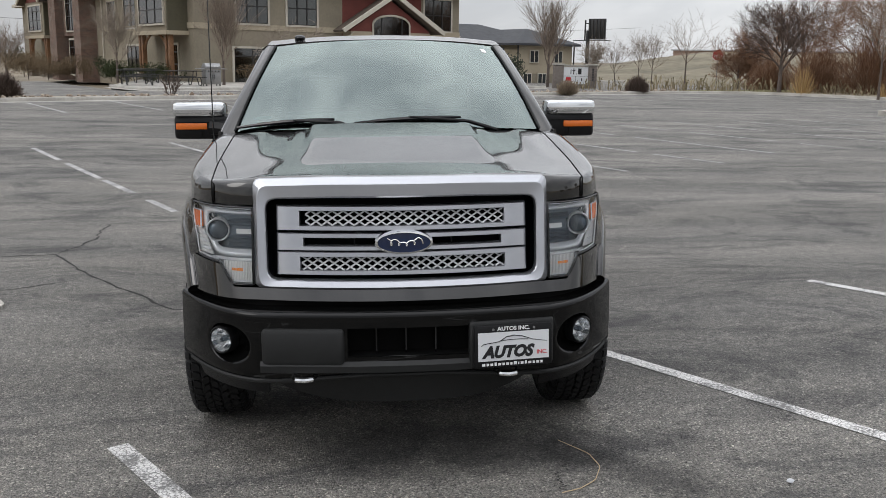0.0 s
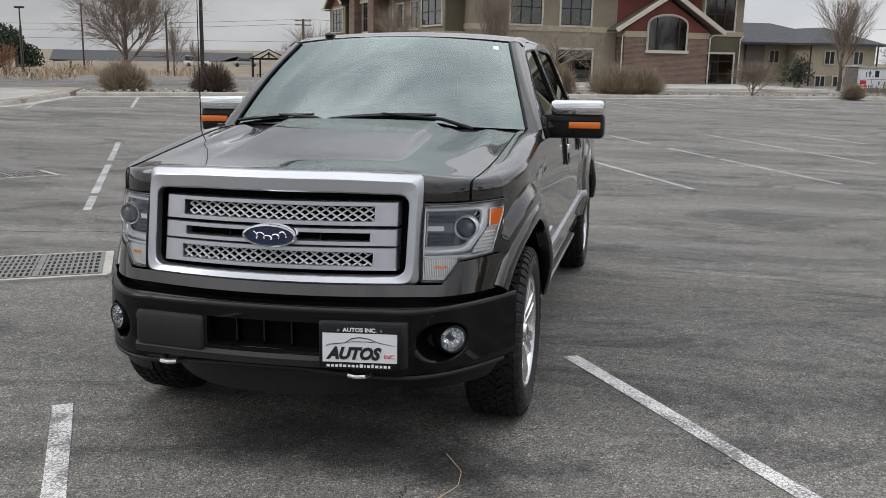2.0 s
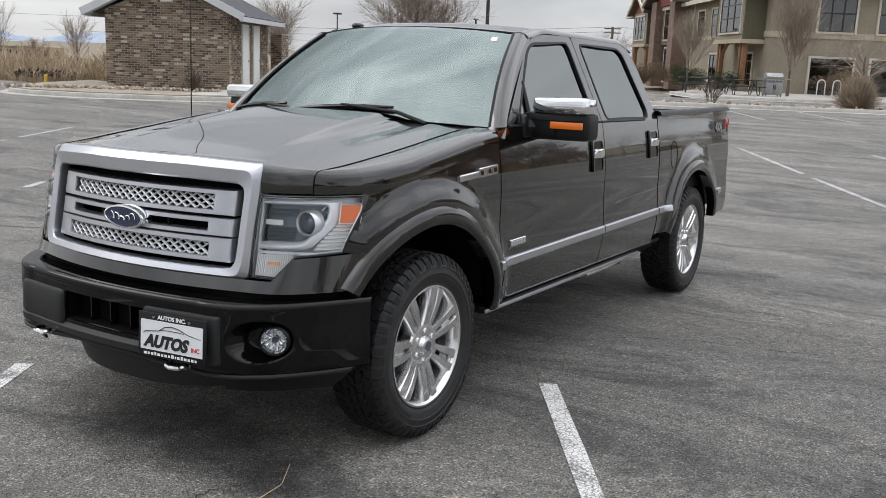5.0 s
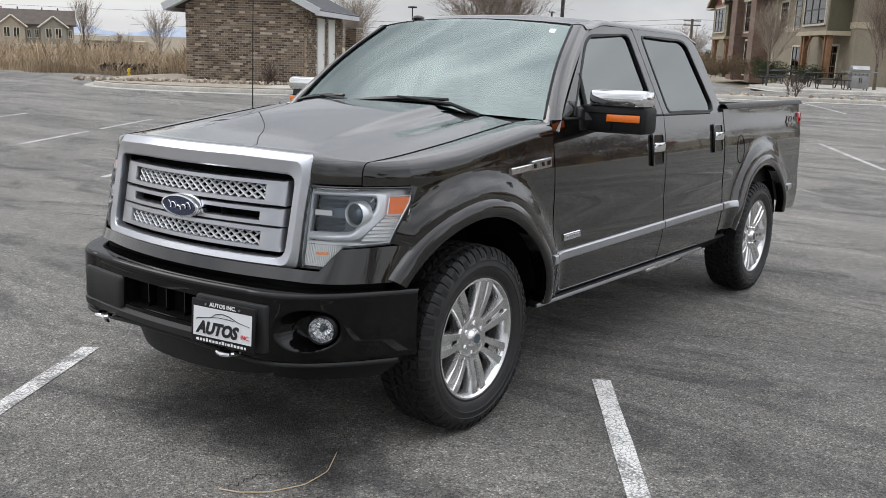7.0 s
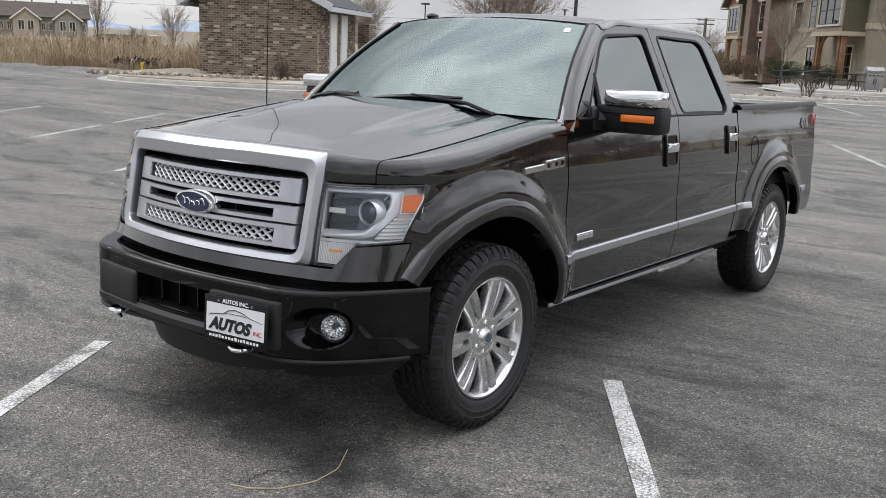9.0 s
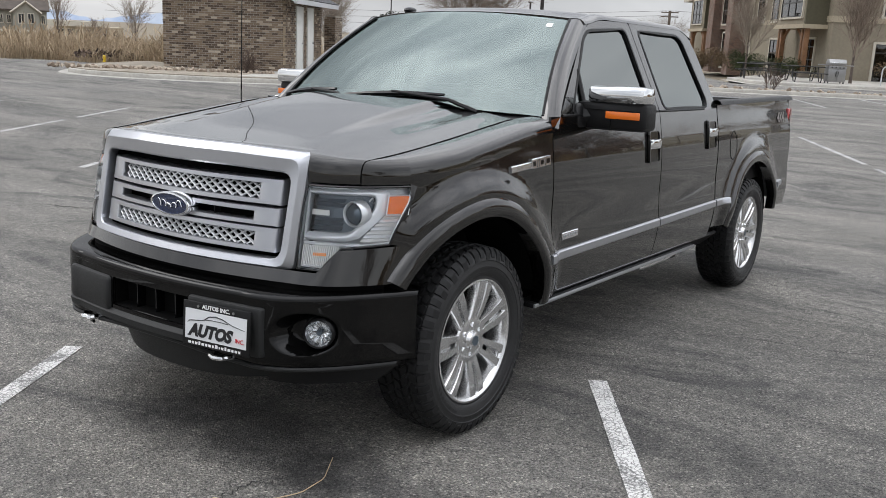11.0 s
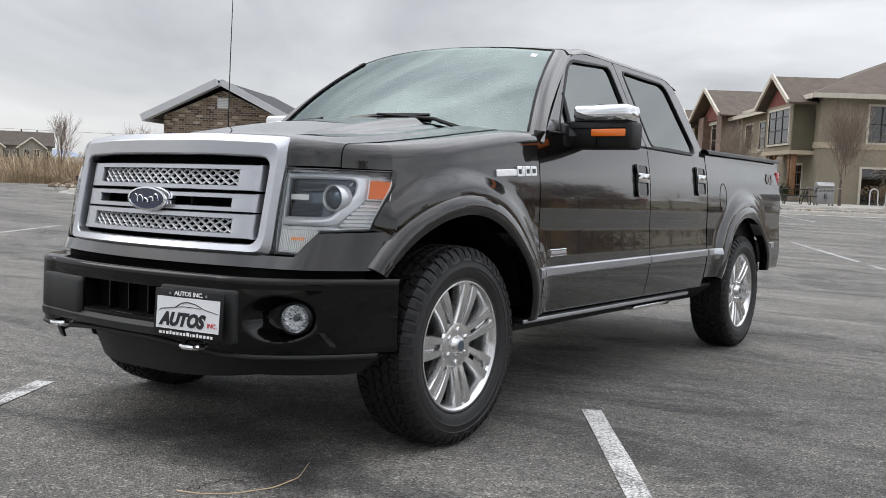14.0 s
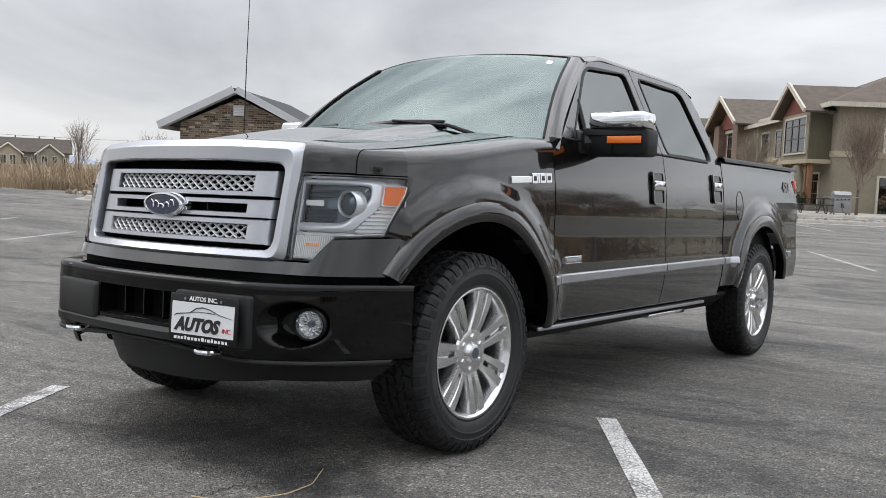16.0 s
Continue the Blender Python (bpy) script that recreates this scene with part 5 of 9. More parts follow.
for side in (1, -1):
    def lens(x, v, side=side, d=0.0):
        z = lamp_low(x) + (lamp_top(x) - lamp_low(x)) * v
        if x > 0.80:
            x = 0.80 + (x - 0.80) * (1 - 0.32 * max(0.0, 0.75 - v) / 0.75)
        return (side * x, face(x, z) + d - 0.010 * math.sin(math.pi * v) ** 0.4, z)
    gasket = bmesh.new()
    edge = [lens(x, 0.0, d=0.004) for x in lamp_xs(0.617, 0.905)] + [lens(0.905, v, d=0.004) for v in steps(0, 1, 6)[1:]] + [lens(x, 1.0, d=0.004) for x in lamp_xs(0.617, 0.905)[::-1]] + [lens(0.617, v, d=0.004) for v in steps(1, 0, 6)]
    tube(gasket, edge, 0.0045, 6)
    lamp = part("headlamp", sheet(lambda x, v, lens=lens: lens(x, v, d=0.088), lamp_xs(0.612, 0.885), steps(0, 1, 10), 0.004, (0, 1, 0)), LAMP_IN, truck, "projector headlamp with a chrome-edged clear lens")
    part("lamp_gasket", gasket, GLOSS_BLACK, lamp)
    part("lamp_shell", sheet(lambda k, v, edge=edge: tuple(Vector(edge[int(k)]) + Vector((-0.03 * v * (1 if edge[0][0] > 0 else -1), 0.088 * v, 0))), range(len(edge)), (0, 1)), LAMP_IN, lamp)

    def on_lamp(x, z, d, side=side):
        return (side * x, face(x, z) + d, z)
    frame_o, frame_i = resample(FRAME_OUT, 60, False), resample(FRAME_IN, 60, False)

    def bezel(k, v, side=side):
        p = frame_o[int(k)].lerp(frame_i[int(k)], v)
        return on_lamp(p.x, p.y, 0.036 - 0.022 * math.sin(math.pi * v))
    part("lamp_bezel", sheet(bezel, range(60), steps(0, 1, 8), 0.006, (0, 1, 0)), LAMP_CHROME, lamp, "chrome bezel bent round the projector")
    for z0, z1, x0, x1 in ((1.0925, 1.0975, 0.622, 0.775), (0.893, 1.09, 0.614, 0.622), (0.882, 0.890, 0.618, 0.80), (0.796, 0.803, 0.620, 0.704)):
        strip_bm = sheet(lambda x, v, side=side: on_lamp(x, z0 + (z1 - z0) * v, 0.022 - 0.004 * v), steps(x0, x1, 8), (0, 1), 0.01, (0, 1, 0))
        part("lamp_trim", strip_bm, LAMP_CHROME, lamp)
    for z in (0.936, 0.953, 0.970, 1.024, 1.041):
        part("lamp_louvre", sheet(lambda x, v, side=side, z=z: on_lamp(x, z + 0.010 * v, 0.050 + 0.012 * v), steps(0.625, 0.728, 6), (0, 1), 0.004, (0, 1, 0)), LAMP_DARK, lamp)
    part("lamp_mask", sheet(lambda x, v, side=side: on_lamp(x, 0.925 + 0.145 * v, 0.066), steps(0.620, 0.825, 8), steps(0, 1, 3), 0.004, (0, 1, 0)), LAMP_DARK, lamp)
    cx, cz = 0.772, 1.000
    proj, proj_lens = bmesh.new(), bmesh.new()
    for bm, lathe_pts in ((proj, [(0.050, 0.07), (0.050, 0.022), (0.047, 0.017), (0.043, 0.020), (0.040, 0.034)]), (proj_lens, [(0.041, 0.034), (0.036, 0.022), (0.026, 0.012), (0.013, 0.007), (0.0005, 0.006)])):
        rings_ = []
        for k in range(28):
            a = 2 * math.pi * k / 28
            rings_.append([bm.verts.new((side * cx + r * math.cos(a), face(cx, cz) + d, cz + r * math.sin(a))) for r, d in lathe_pts])
        for k in range(28):
            p, q = rings_[k], rings_[(k + 1) % 28]
            for i in range(len(lathe_pts) - 1):
                bm.faces.new((p[i], p[i + 1], q[i + 1], q[i]))
    part("projector_ring", proj, LAMP_IN, lamp, "silver ring")
    part("projector", proj_lens, LAMP_DARK, lamp, "round projector lens")
    for k in range(9):
        a = radians(-62 + 15.5 * k)
        fin_bm = bmesh.new()
        tube(fin_bm, [on_lamp(cx + r * math.cos(a), cz + r * math.sin(a), 0.05) for r in (0.052, 0.068)], 0.003, 5)
        part("lamp_fin", fin_bm, LAMP_IN, lamp)
    amber_bm = sheet(lambda x, v, side=side: on_lamp(x, 1.002 + 0.066 * v, 0.006), steps(0.858, 0.897, 4), (0, 0.5, 1), 0.012, (0, 1, 0))
    part("side_marker", amber_bm, AMBER, lamp, "amber side marker")
    brim = bmesh.new()
    tube(brim, [lens(x, 0.035, d=0.014) for x in lamp_xs(0.770, 0.898, 10)] + [lens(0.898, v, d=0.014) for v in steps(0.06, 0.95, 8)], 0.0038, 6)
    part("lamp_edge", brim, LAMP_CHROME, lamp)
    rim = bmesh.new()
    tube(rim, [on_lamp(x, z, 0.006) for x, z in ((0.856, 0.998), (0.899, 0.998), (0.900, 1.072), (0.856, 1.072), (0.856, 0.998))], 0.0032, 6)
    part("marker_rim", rim, LAMP_CHROME, lamp)
    edge_l, edge_r = (lambda z: float(np.interp(z, (0.90, 0.932, 0.975, 1.01), (0.80, 0.815, 0.840, 0.855)))), (lambda z: float(np.interp(z, (0.885, 0.93, 0.99), (0.862, 0.872, 0.888))))
    part("marker_mirror", sheet(lambda z, v, side=side: on_lamp(edge_l(z) + (edge_r(z) - edge_l(z)) * v, z, 0.034), steps(0.892, 0.995, 8), steps(0, 1, 4), 0.004, (0, 1, 0)), CLEAR_RIB, lamp)
    for k in range(7):
        z = 0.898 + 0.0145 * k
        part("marker_bar", sheet(lambda u, v, side=side, z=z: on_lamp(edge_l(z) + (edge_r(z) - edge_l(z)) * u, z + 0.009 * v, 0.018 + 0.010 * v), steps(0, 1, 3), (0, 1), 0.004, (0, 1, 0)), LAMP_CHROME if k % 2 else CLEAR_RIB, lamp)
    for k in range(19):
        x = 0.620 + 0.0068 * k
        top = 0.880
        rib = bmesh.new()
        zb = lamp_low(x) + 0.008
        if top - zb > 0.012:
            tube(rib, [on_lamp(x, zb, 0.022), on_lamp(x, top, 0.022)], 0.0030, 6)
            part("signal_rib", rib, CLEAR_RIB, lamp)
        else:
            rib.free()
    for k in range(7):
        x = 0.664 + 0.0068 * k
        part("signal_bulb", sheet(lambda u, v, side=side: on_lamp(x + 0.0052 * u, 0.842 + 0.011 * v, 0.0175), (0, 1), (0, 1), 0.006, (0, 1, 0)), SIGNAL, lamp, "amber turn signal")
    part("lamp_mark", sheet(lambda x, v, side=side: on_lamp(x, 0.990 + 0.020 * v, 0.040 - 0.004 * v), steps(0.622, 0.690, 4), (0, 1), 0.006, (0, 1, 0)), CLEAR_RIB, lamp, "silver name block")
    back_edge = [Vector((side * side_x(-0.405, z), -0.405, z)) for z in steps(0.868, 1.114, 10)]
    part("fender_return", sheet(lambda k, v, lens=lens, back_edge=back_edge: tuple(Vector(lens(0.909, k / 10, d=0.002)).lerp(back_edge[int(k)], v)), range(11), steps(0, 1, 4), 0.006, (-side, 0.3, 0)), PAINT, truck)
    part("lens", sheet(lens, lamp_xs(0.617, 0.905), steps(0, 1, 10)), LAMP_GLASS, lamp, "clear lens").visible_shadow = False

# ---- front bumper ----
def bump_y(x):
    a = abs(x)
    return -0.942 + 0.042 * (min(a, 0.5) / 0.5) ** 2 + (0.46 * ((a - 0.5) / 0.46) ** 2.15 if a > 0.5 else 0.0)


BUMP_PROF = [(0.10, 0.425), (0.03, 0.428), (0.008, 0.438), (0.0, 0.46), (-0.004, 0.52), (-0.004, 0.58), (-0.002, 0.63), (0.0, 0.672), (0.0, 0.690)] + [(0.018 - 0.018 * math.cos(radians(a)), 0.690 + 0.020 * math.sin(radians(a))) for a in (15, 30, 45, 60, 75, 90)] + [(0.06, 0.711), (0.14, 0.712)]


def bumper_face(x, v):
    i = min(int(v), len(BUMP_PROF) - 2)
    t = v - i
    d, z = BUMP_PROF[i][0] * (1 - t) + BUMP_PROF[i + 1][0] * t, BUMP_PROF[i][1] * (1 - t) + BUMP_PROF[i + 1][1] * t
    a = abs(x)
    z += 0.03 * smooth(0.55, 0.1, a) * smooth(0.5, 0.42, z)
    y = bump_y(x) + d
    w = smooth(1.35, 0.55, ((a - 0.722) / 0.088) ** 2 + ((z - 0.566) / 0.072) ** 2)
    y += w * min(0.09, max(0.0, -0.70 - y))
    inset = d * (0.0 if a < 0.5 else (a - 0.5) / 0.46 * 0.6)
    return (math.copysign(a - inset * 0.6, x), y, z)


bx = sorted(set(steps(-0.965, 0.965, 300) + [-0.235, 0.262]))
bumper_bm = sheet(bumper_face, bx, [0, 1, 2, 2.5] + steps(3, 7, 48) + [7.5, 8, 9, 10, 11, 12, 13, 14, 15, 16])
hole = [f for f in bumper_bm.faces if -0.235 < f.calc_center_median().x < 0.262 and 0.53 < f.calc_center_median().z < 0.648 and f.calc_center_median().y < -0.88]
bmesh.ops.delete(bumper_bm, geom=hole, context="FACES")
bmesh.ops.recalc_face_normals(bumper_bm, faces=bumper_bm.faces)
bmesh.ops.solidify(bumper_bm, geom=bumper_bm.faces, thickness=0.008)
bumper = part("front_bumper", bumper_bm, BUMPER, truck, "gloss black front bumper")
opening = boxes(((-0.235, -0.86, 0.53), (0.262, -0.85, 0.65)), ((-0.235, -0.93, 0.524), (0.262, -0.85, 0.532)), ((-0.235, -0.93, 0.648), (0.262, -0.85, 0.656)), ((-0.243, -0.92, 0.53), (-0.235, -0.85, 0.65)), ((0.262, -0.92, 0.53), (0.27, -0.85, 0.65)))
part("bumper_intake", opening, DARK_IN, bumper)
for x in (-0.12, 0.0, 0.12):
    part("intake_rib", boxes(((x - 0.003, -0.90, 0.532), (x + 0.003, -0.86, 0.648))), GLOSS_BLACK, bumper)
# added dark sheet standing in for the shade between bumper and body
part("bumper_gap_shade", sheet(lambda x, z: (x, bump_y(x) + 0.125, z), steps(-0.86, 0.86, 40), (0.69, 0.745)), DARK_IN, bumper)


def bumper_block(name, x0, x1, z0, z1, proud, bevel, material, owner, label="", back=0.03):
    """A pad that follows the bumper's bow, its edges and ends rounded by bevel."""
    bm, cols = bmesh.new(), []
    for x in [x0 + bevel * k for k in (0, 0.1, 0.3, 0.6)] + steps(x0 + bevel, x1 - bevel, 12) + [x1 - bevel * k for k in (0.6, 0.3, 0.1, 0)]:
        e = min(1.0, (x - x0) / bevel, (x1 - x) / bevel)
        k = bevel * (1 - math.sqrt(max(0.0, 1 - (1 - e) ** 2)))
        f, lo, hi = -proud + k, z0 + k * 0.8, z1 - k * 0.8
        sec = [(back, lo), (f + bevel, lo), (f + 0.3 * bevel, lo + 0.3 * bevel), (f, lo + bevel), (f, hi - bevel), (f + 0.3 * bevel, hi - 0.3 * bevel), (f + bevel, hi), (back, hi)]
        cols.append([bm.verts.new((x, bump_y(x) + d, z)) for d, z in sec])
    for a, b in zip(cols, cols[1:]):
        for i in range(7):
            bm.faces.new((a[i], a[i + 1], b[i + 1], b[i]))
    bm.faces.new(cols[0])
    bm.faces.new(cols[-1][::-1])
    return part(name, bm, material, owner, label)


bumper_block("step_pad", -0.578, -0.246, 0.497, 0.648, 0.020, 0.02, PLASTIC, bumper, "charcoal plastic pad")
lower = sheet(lambda x, v: (x, bump_y(x) + 0.012 - 0.030 * min(1.0, v / 0.7) + 0.012 * max(0.0, v - 0.7), 0.530 - 0.034 * min(1.0, v / 0.7) - 0.028 * max(0.0, v - 0.7) / 0.3), steps(-0.585, 0.262, 40), steps(0, 1, 10), 0.010, (0, 1, 0))
part("lower_grille_strip", lower, PLASTIC, bumper, "sloping charcoal ledge below the intake")
lip_prof = [(0.03, 0.434), (-0.006, 0.436), (-0.012, 0.431), (-0.012, 0.424), (-0.004, 0.418), (0.03, 0.414)]
part("lower_lip", sheet(lambda x, k: (x, bump_y(x) + 0.012 + lip_prof[int(k)][0] * (0.8 if abs(x) < 0.6 else 1.0), lip_prof[int(k)][1] + 0.026 * smooth(0.55, 0.1, abs(x))), steps(-0.93, 0.93, 80), range(6)), PLASTIC, bumper)


def dam(x, v):
    a = abs(x) / 0.62
    return (x * (1 - 0.05 * v), -0.875 + 0.27 * a ** 2.6 + 0.045 * v, 0.450 - (0.148 - 0.035 * a ** 4) * v)


part("air_dam", sheet(dam, steps(-0.62, 0.62, 40), steps(0, 1, 6), 0.014, (0, 1, 0)), PLASTIC, bumper, "charcoal rubber air dam")
for side in (1, -1):
    part("end_valance", sheet(lambda x, v: (side * x, bump_y(x) + 0.05 + 0.03 * v, 0.43 - 0.075 * v * smooth(0.93, 0.86, x)), steps(0.56, 0.92, 14), steps(0, 1, 3), 0.01, (0, 1, 0)), TRIM_BLACK, bumper)
for side in (1, -1):
    hook = bmesh.new()
    tube(hook, [(side * 0.41 - 0.042, -0.82, 0.446), (side * 0.41 - 0.045, -0.91, 0.446), (side * 0.41 - 0.030, -0.945, 0.446), (side * 0.41, -0.955, 0.446), (side * 0.41 + 0.030, -0.945, 0.446), (side * 0.41 + 0.045, -0.91, 0.446), (side * 0.41 + 0.042, -0.82, 0.446)], 0.011, 8)
    part("tow_hook", hook, CHROME, bumper, "chrome tow hook")
    fog = bmesh.new()
    pts = [(0.060, 0.12), (0.060, -0.002), (0.054, -0.010), (0.050, -0.006)]
    rows = []
    for k in range(28):
        a = 2 * math.pi * k / 28
        rows.append([fog.verts.new((side * 0.754 + r * math.cos(a), -0.752 + d, 0.567 + r * math.sin(a))) for r, d in pts])
    for k in range(28):
        for i in range(len(pts) - 1):
            fog.faces.new((rows[k][i], rows[k][i + 1], rows[(k + 1) % 28][i + 1], rows[(k + 1) % 28][i]))
    turn_out = dict(cent=(side * 0.754, -0.752, 0.567), matrix=Matrix.Rotation(radians(side * 30), 3, "Z"))
    bmesh.ops.rotate(fog, verts=fog.verts, **turn_out)
    fog_ob = part("fog_lamp", fog, TRIM_BLACK, bumper, "round clear fog lamp")
    bowl, dome = bmesh.new(), bmesh.new()
    for bm, pts in ((bowl, [(0.050, -0.004), (0.044, 0.018), (0.030, 0.036), (0.012, 0.044), (0.0005, 0.045)]), (dome, [(0.051, -0.006), (0.045, -0.011), (0.030, -0.0155), (0.012, -0.0175), (0.0005, -0.018)])):
        rows = []
        for k in range(28):
            a = 2 * math.pi * k / 28
            rows.append([bm.verts.new((side * 0.754 + r * math.cos(a), -0.752 + d + (0.006 * (k % 2) if bm is bowl and 0.02 < r < 0.05 else 0), 0.567 + r * math.sin(a))) for r, d in pts])
        for k in range(28):
            for i in range(len(pts) - 1):
                bm.faces.new((rows[k][i], rows[k][i + 1], rows[(k + 1) % 28][i + 1], rows[(k + 1) % 28][i]))
        bmesh.ops.rotate(bm, verts=bm.verts, **turn_out)
    part("fog_bowl", bowl, BULB, fog_ob, "faceted mirror bowl", angle=4)
    shield = bmesh.new()
    tube(shield, [(side * 0.754, -0.752 + d, 0.567) for d in (0.04, 0.008, 0.0)], [0.012, 0.012, 0.008], 12)
    bmesh.ops.rotate(shield, verts=shield.verts, **turn_out)
    part("fog_bulb", shield, LAMP_DARK, fog_ob)
    part("fog_glass", dome, LAMP_GLASS, fog_ob).visible_shadow = False
# dealer plate in a black frame
bumper_block("plate_holder", 0.252, 0.605, 0.470, 0.662, 0.020, 0.012, PLASTIC, bumper, "black plate holder")
tilt = math.degrees(math.atan2(bump_y(0.575) - bump_y(0.28), 0.295))
PL = Matrix.Translation((0.4275, (bump_y(0.28) + bump_y(0.575)) / 2 - 0.044, 0.566)) @ pose(0, 0, 0, 90 - 3, 0, tilt)
frame_bm = box(bmesh.new(), (-0.162, -0.086, 0.0), (0.162, 0.086, 0.009), 0.004)
plate_ob = part("dealer_plate", frame_bm, TRIM_BLACK, bumper, "white dealer plate in a black frame")
plate_ob.matrix_basis = PL
part("plate_sheet", box(bmesh.new(), (-0.148, -0.058, 0.009), (0.148, 0.058, 0.0105)), mat("plate_white", (0.72, 0.73, 0.74), 0.4), plate_ob)
lettering("plate_word", "AUTOS", 0.064, BLACK_LETTER, plate_ob, Matrix.Translation((-0.026, -0.024, 0.012)), 0.0008, shear=0.3, bold=0.0035, width=0.222)
lettering("plate_word", "INC.", 0.024, RED_LETTER, plate_ob, Matrix.Translation((0.118, -0.032, 0.012)), 0.0008, width=0.042)
lettering("plate_word", "AUTOS INC.", 0.022, WHITE_LETTER, plate_ob, Matrix.Translation((0.0, 0.071, 0.0095)), 0.0006, bold=0.0006, width=0.135)
swoop = bmesh.new()
tube(swoop, [(-0.135, 0.004, 0.0112), (-0.125, 0.012, 0.0112), (-0.06, 0.020, 0.0112), (-0.03, 0.038, 0.0112), (0.0, 0.043, 0.0112), (0.035, 0.038, 0.0112), (0.08, 0.022, 0.0112), (0.14, 0.012, 0.0112)], [0.001, 0.002, 0.0018, 0.0022, 0.0024, 0.002, 0.0016, 0.0008], 5)
tube(swoop, [(-0.055, 0.022, 0.0112), (-0.02, 0.026, 0.0112), (0.03, 0.026, 0.0112), (0.06, 0.024, 0.0112)], 0.0014, 5)
part("plate_drawing", swoop, BLACK_LETTER, plate_ob)
x = -0.132
for k in range(16):
    w = (0.013, 0.010, 0.012, 0.009)[k % 4] if k != 9 else 0.005
    part("plate_line", boxes(((x, -0.078, 0.009), (x + w, -0.068 + 0.003 * (k in (3, 8, 11)), 0.0098))), WHITE_LETTER, plate_ob)
    x += w + 0.0055
for x in (-0.085, 0.085):
    screw = bmesh.new()
    tube(screw, [(x, 0.070, 0.009), (x, 0.070, 0.013)], 0.005, 10)
    part("plate_screw", screw, STEEL, plate_ob)

# ---- wipers, aerials, stickers ----
def wiper(pivot, tip_a, tip_b, elbow):
    bm = bmesh.new()
    tube(bm, [pivot, elbow[0], elbow[1]], [0.012, 0.010, 0.007], 6)
    arm_ob = part("wiper", bm, TRIM_BLACK, truck, "black windscreen wiper")
    blade = bmesh.new()
    a, b = Vector(tip_a), Vector(tip_b)
    tube(blade, [a, a.lerp(b, 0.25) + Vector((0, -0.012, 0.006)), a.lerp(b, 0.5) + Vector((0, -0.016, 0.008)), a.lerp(b, 0.75) + Vector((0, -0.012, 0.006)), b], [0.008, 0.012, 0.014, 0.012, 0.008], 6)
    part("wiper_blade", blade, GLOSS_BLACK, arm_ob)


def near_screen(u, v, d=-0.02):
    return screen(u, v, d)


wiper(near_screen(0.68, -0.04), near_screen(-0.235, 0.020), near_screen(0.46, 0.078), (near_screen(0.50, 0.035, -0.024), near_screen(0.12, 0.068, -0.028)))
wiper(near_screen(-0.18, -0.05), near_screen(-0.99, 0.016), near_screen(-0.36, 0.064), (near_screen(-0.32, 0.025, -0.024), near_screen(-0.62, 0.054, -0.028)))
mast = bmesh.new()
tube(mast, [(-0.922, 0.40, 1.26), (-0.922, 0.40, 1.315)], [0.016, 0.011], 8)
tube(mast, [(-0.922, 0.40, 1.31), (-0.922, 0.405, 1.75), (-0.922, 0.415, 2.16)], [0.0035, 0.003, 0.002], 5)
part("radio_mast", mast, GLOSS_BLACK, truck, "thin black whip aerial")
fin = bmesh.new()
bmesh.ops.create_uvsphere(fin, u_segments=16, v_segments=8, radius=1.0, matrix=Matrix.Translation((-0.52, 1.40, 1.874)) @ Matrix.Diagonal((0.034, 0.050, 0.020, 1)))
part("roof_aerial", fin, GLOSS_BLACK, truck, "small dark roof aerial")
sticker = sheet(lambda u, v: screen(0.855 + 0.045 * u, 0.885 + 0.05 * v, -0.002), (0, 1), (0, 1))
part("screen_sticker", sticker, WHITE_LETTER, windscreen)
sticker2 = sheet(lambda u, v: screen(-0.90 + 0.11 * u, 0.115 + 0.03 * v, 0.004), (0, 1), (0, 1))
part("screen_sticker", sticker2, mat("teal_sticker", (0.03, 0.22, 0.22), 0.5), windscreen)

# ---- cab inside, bed, underside ----
part("dashboard", sheet(lambda u, v: (0.80 * u, 0.52 + 0.22 * u * u * (1 - v) + 0.42 * v, 1.335 - 0.06 * v * v - 0.35 * max(0, v - 0.8)), steps(-1, 1, 16), steps(0, 1, 6)), SEAT, truck)
wheel_bm = bmesh.new()
tube(wheel_bm, [(0.40 + 0.19 * math.cos(a), 1.02 + 0.07 * math.sin(a), 1.22 + 0.17 * math.sin(a)) for a in (2 * math.pi * k / 24 for k in range(25))], 0.016, 6)
part("steering_wheel", wheel_bm, SEAT, truck)
for x in (0.40, -0.40):
    seat = part("front_seat", box(bmesh.new(), (x - 0.26, 1.52, 0.75), (x + 0.26, 1.68, 1.42), 0.06), SEAT, truck)
    part("headrest", box(bmesh.new(), (x - 0.14, 1.58, 1.44), (x + 0.14, 1.68, 1.64), 0.04), SEAT, seat)
part("rear_bench", box(bmesh.new(), (-0.72, 2.42, 0.75), (0.72, 2.58, 1.40), 0.06), SEAT, truck)
part("rear_mirror", box(bmesh.new(), (-0.13, 0.98, 1.70), (0.13, 1.01, 1.77), 0.012), TRIM_BLACK, truck)
part("cab_floor", boxes(((-0.86, 0.62, 0.46), (0.86, 2.82, 0.62))), DARK_IN, truck)
part("firewall", boxes(((-0.78, 0.50, 0.46), (0.78, 0.60, 1.30))), DARK_IN, truck)
part("engine_bay", boxes(((-0.60, -0.60, 0.45), (0.60, 0.50, 1.10)), ((-0.84, -0.36, 1.0), (0.84, 0.50, 1.10))), DARK_IN, truck)
back_outer = resample([(-0.915, 1.34), (0.915, 1.34), (0.735, 1.775), (0.66, 1.825), (-0.66, 1.825), (-0.735, 1.775)], 90)
back_inner = resample(rounded([(-0.70, 1.43), (0.70, 1.43), (0.62, 1.76), (-0.62, 1.76)], 0.06), 90)
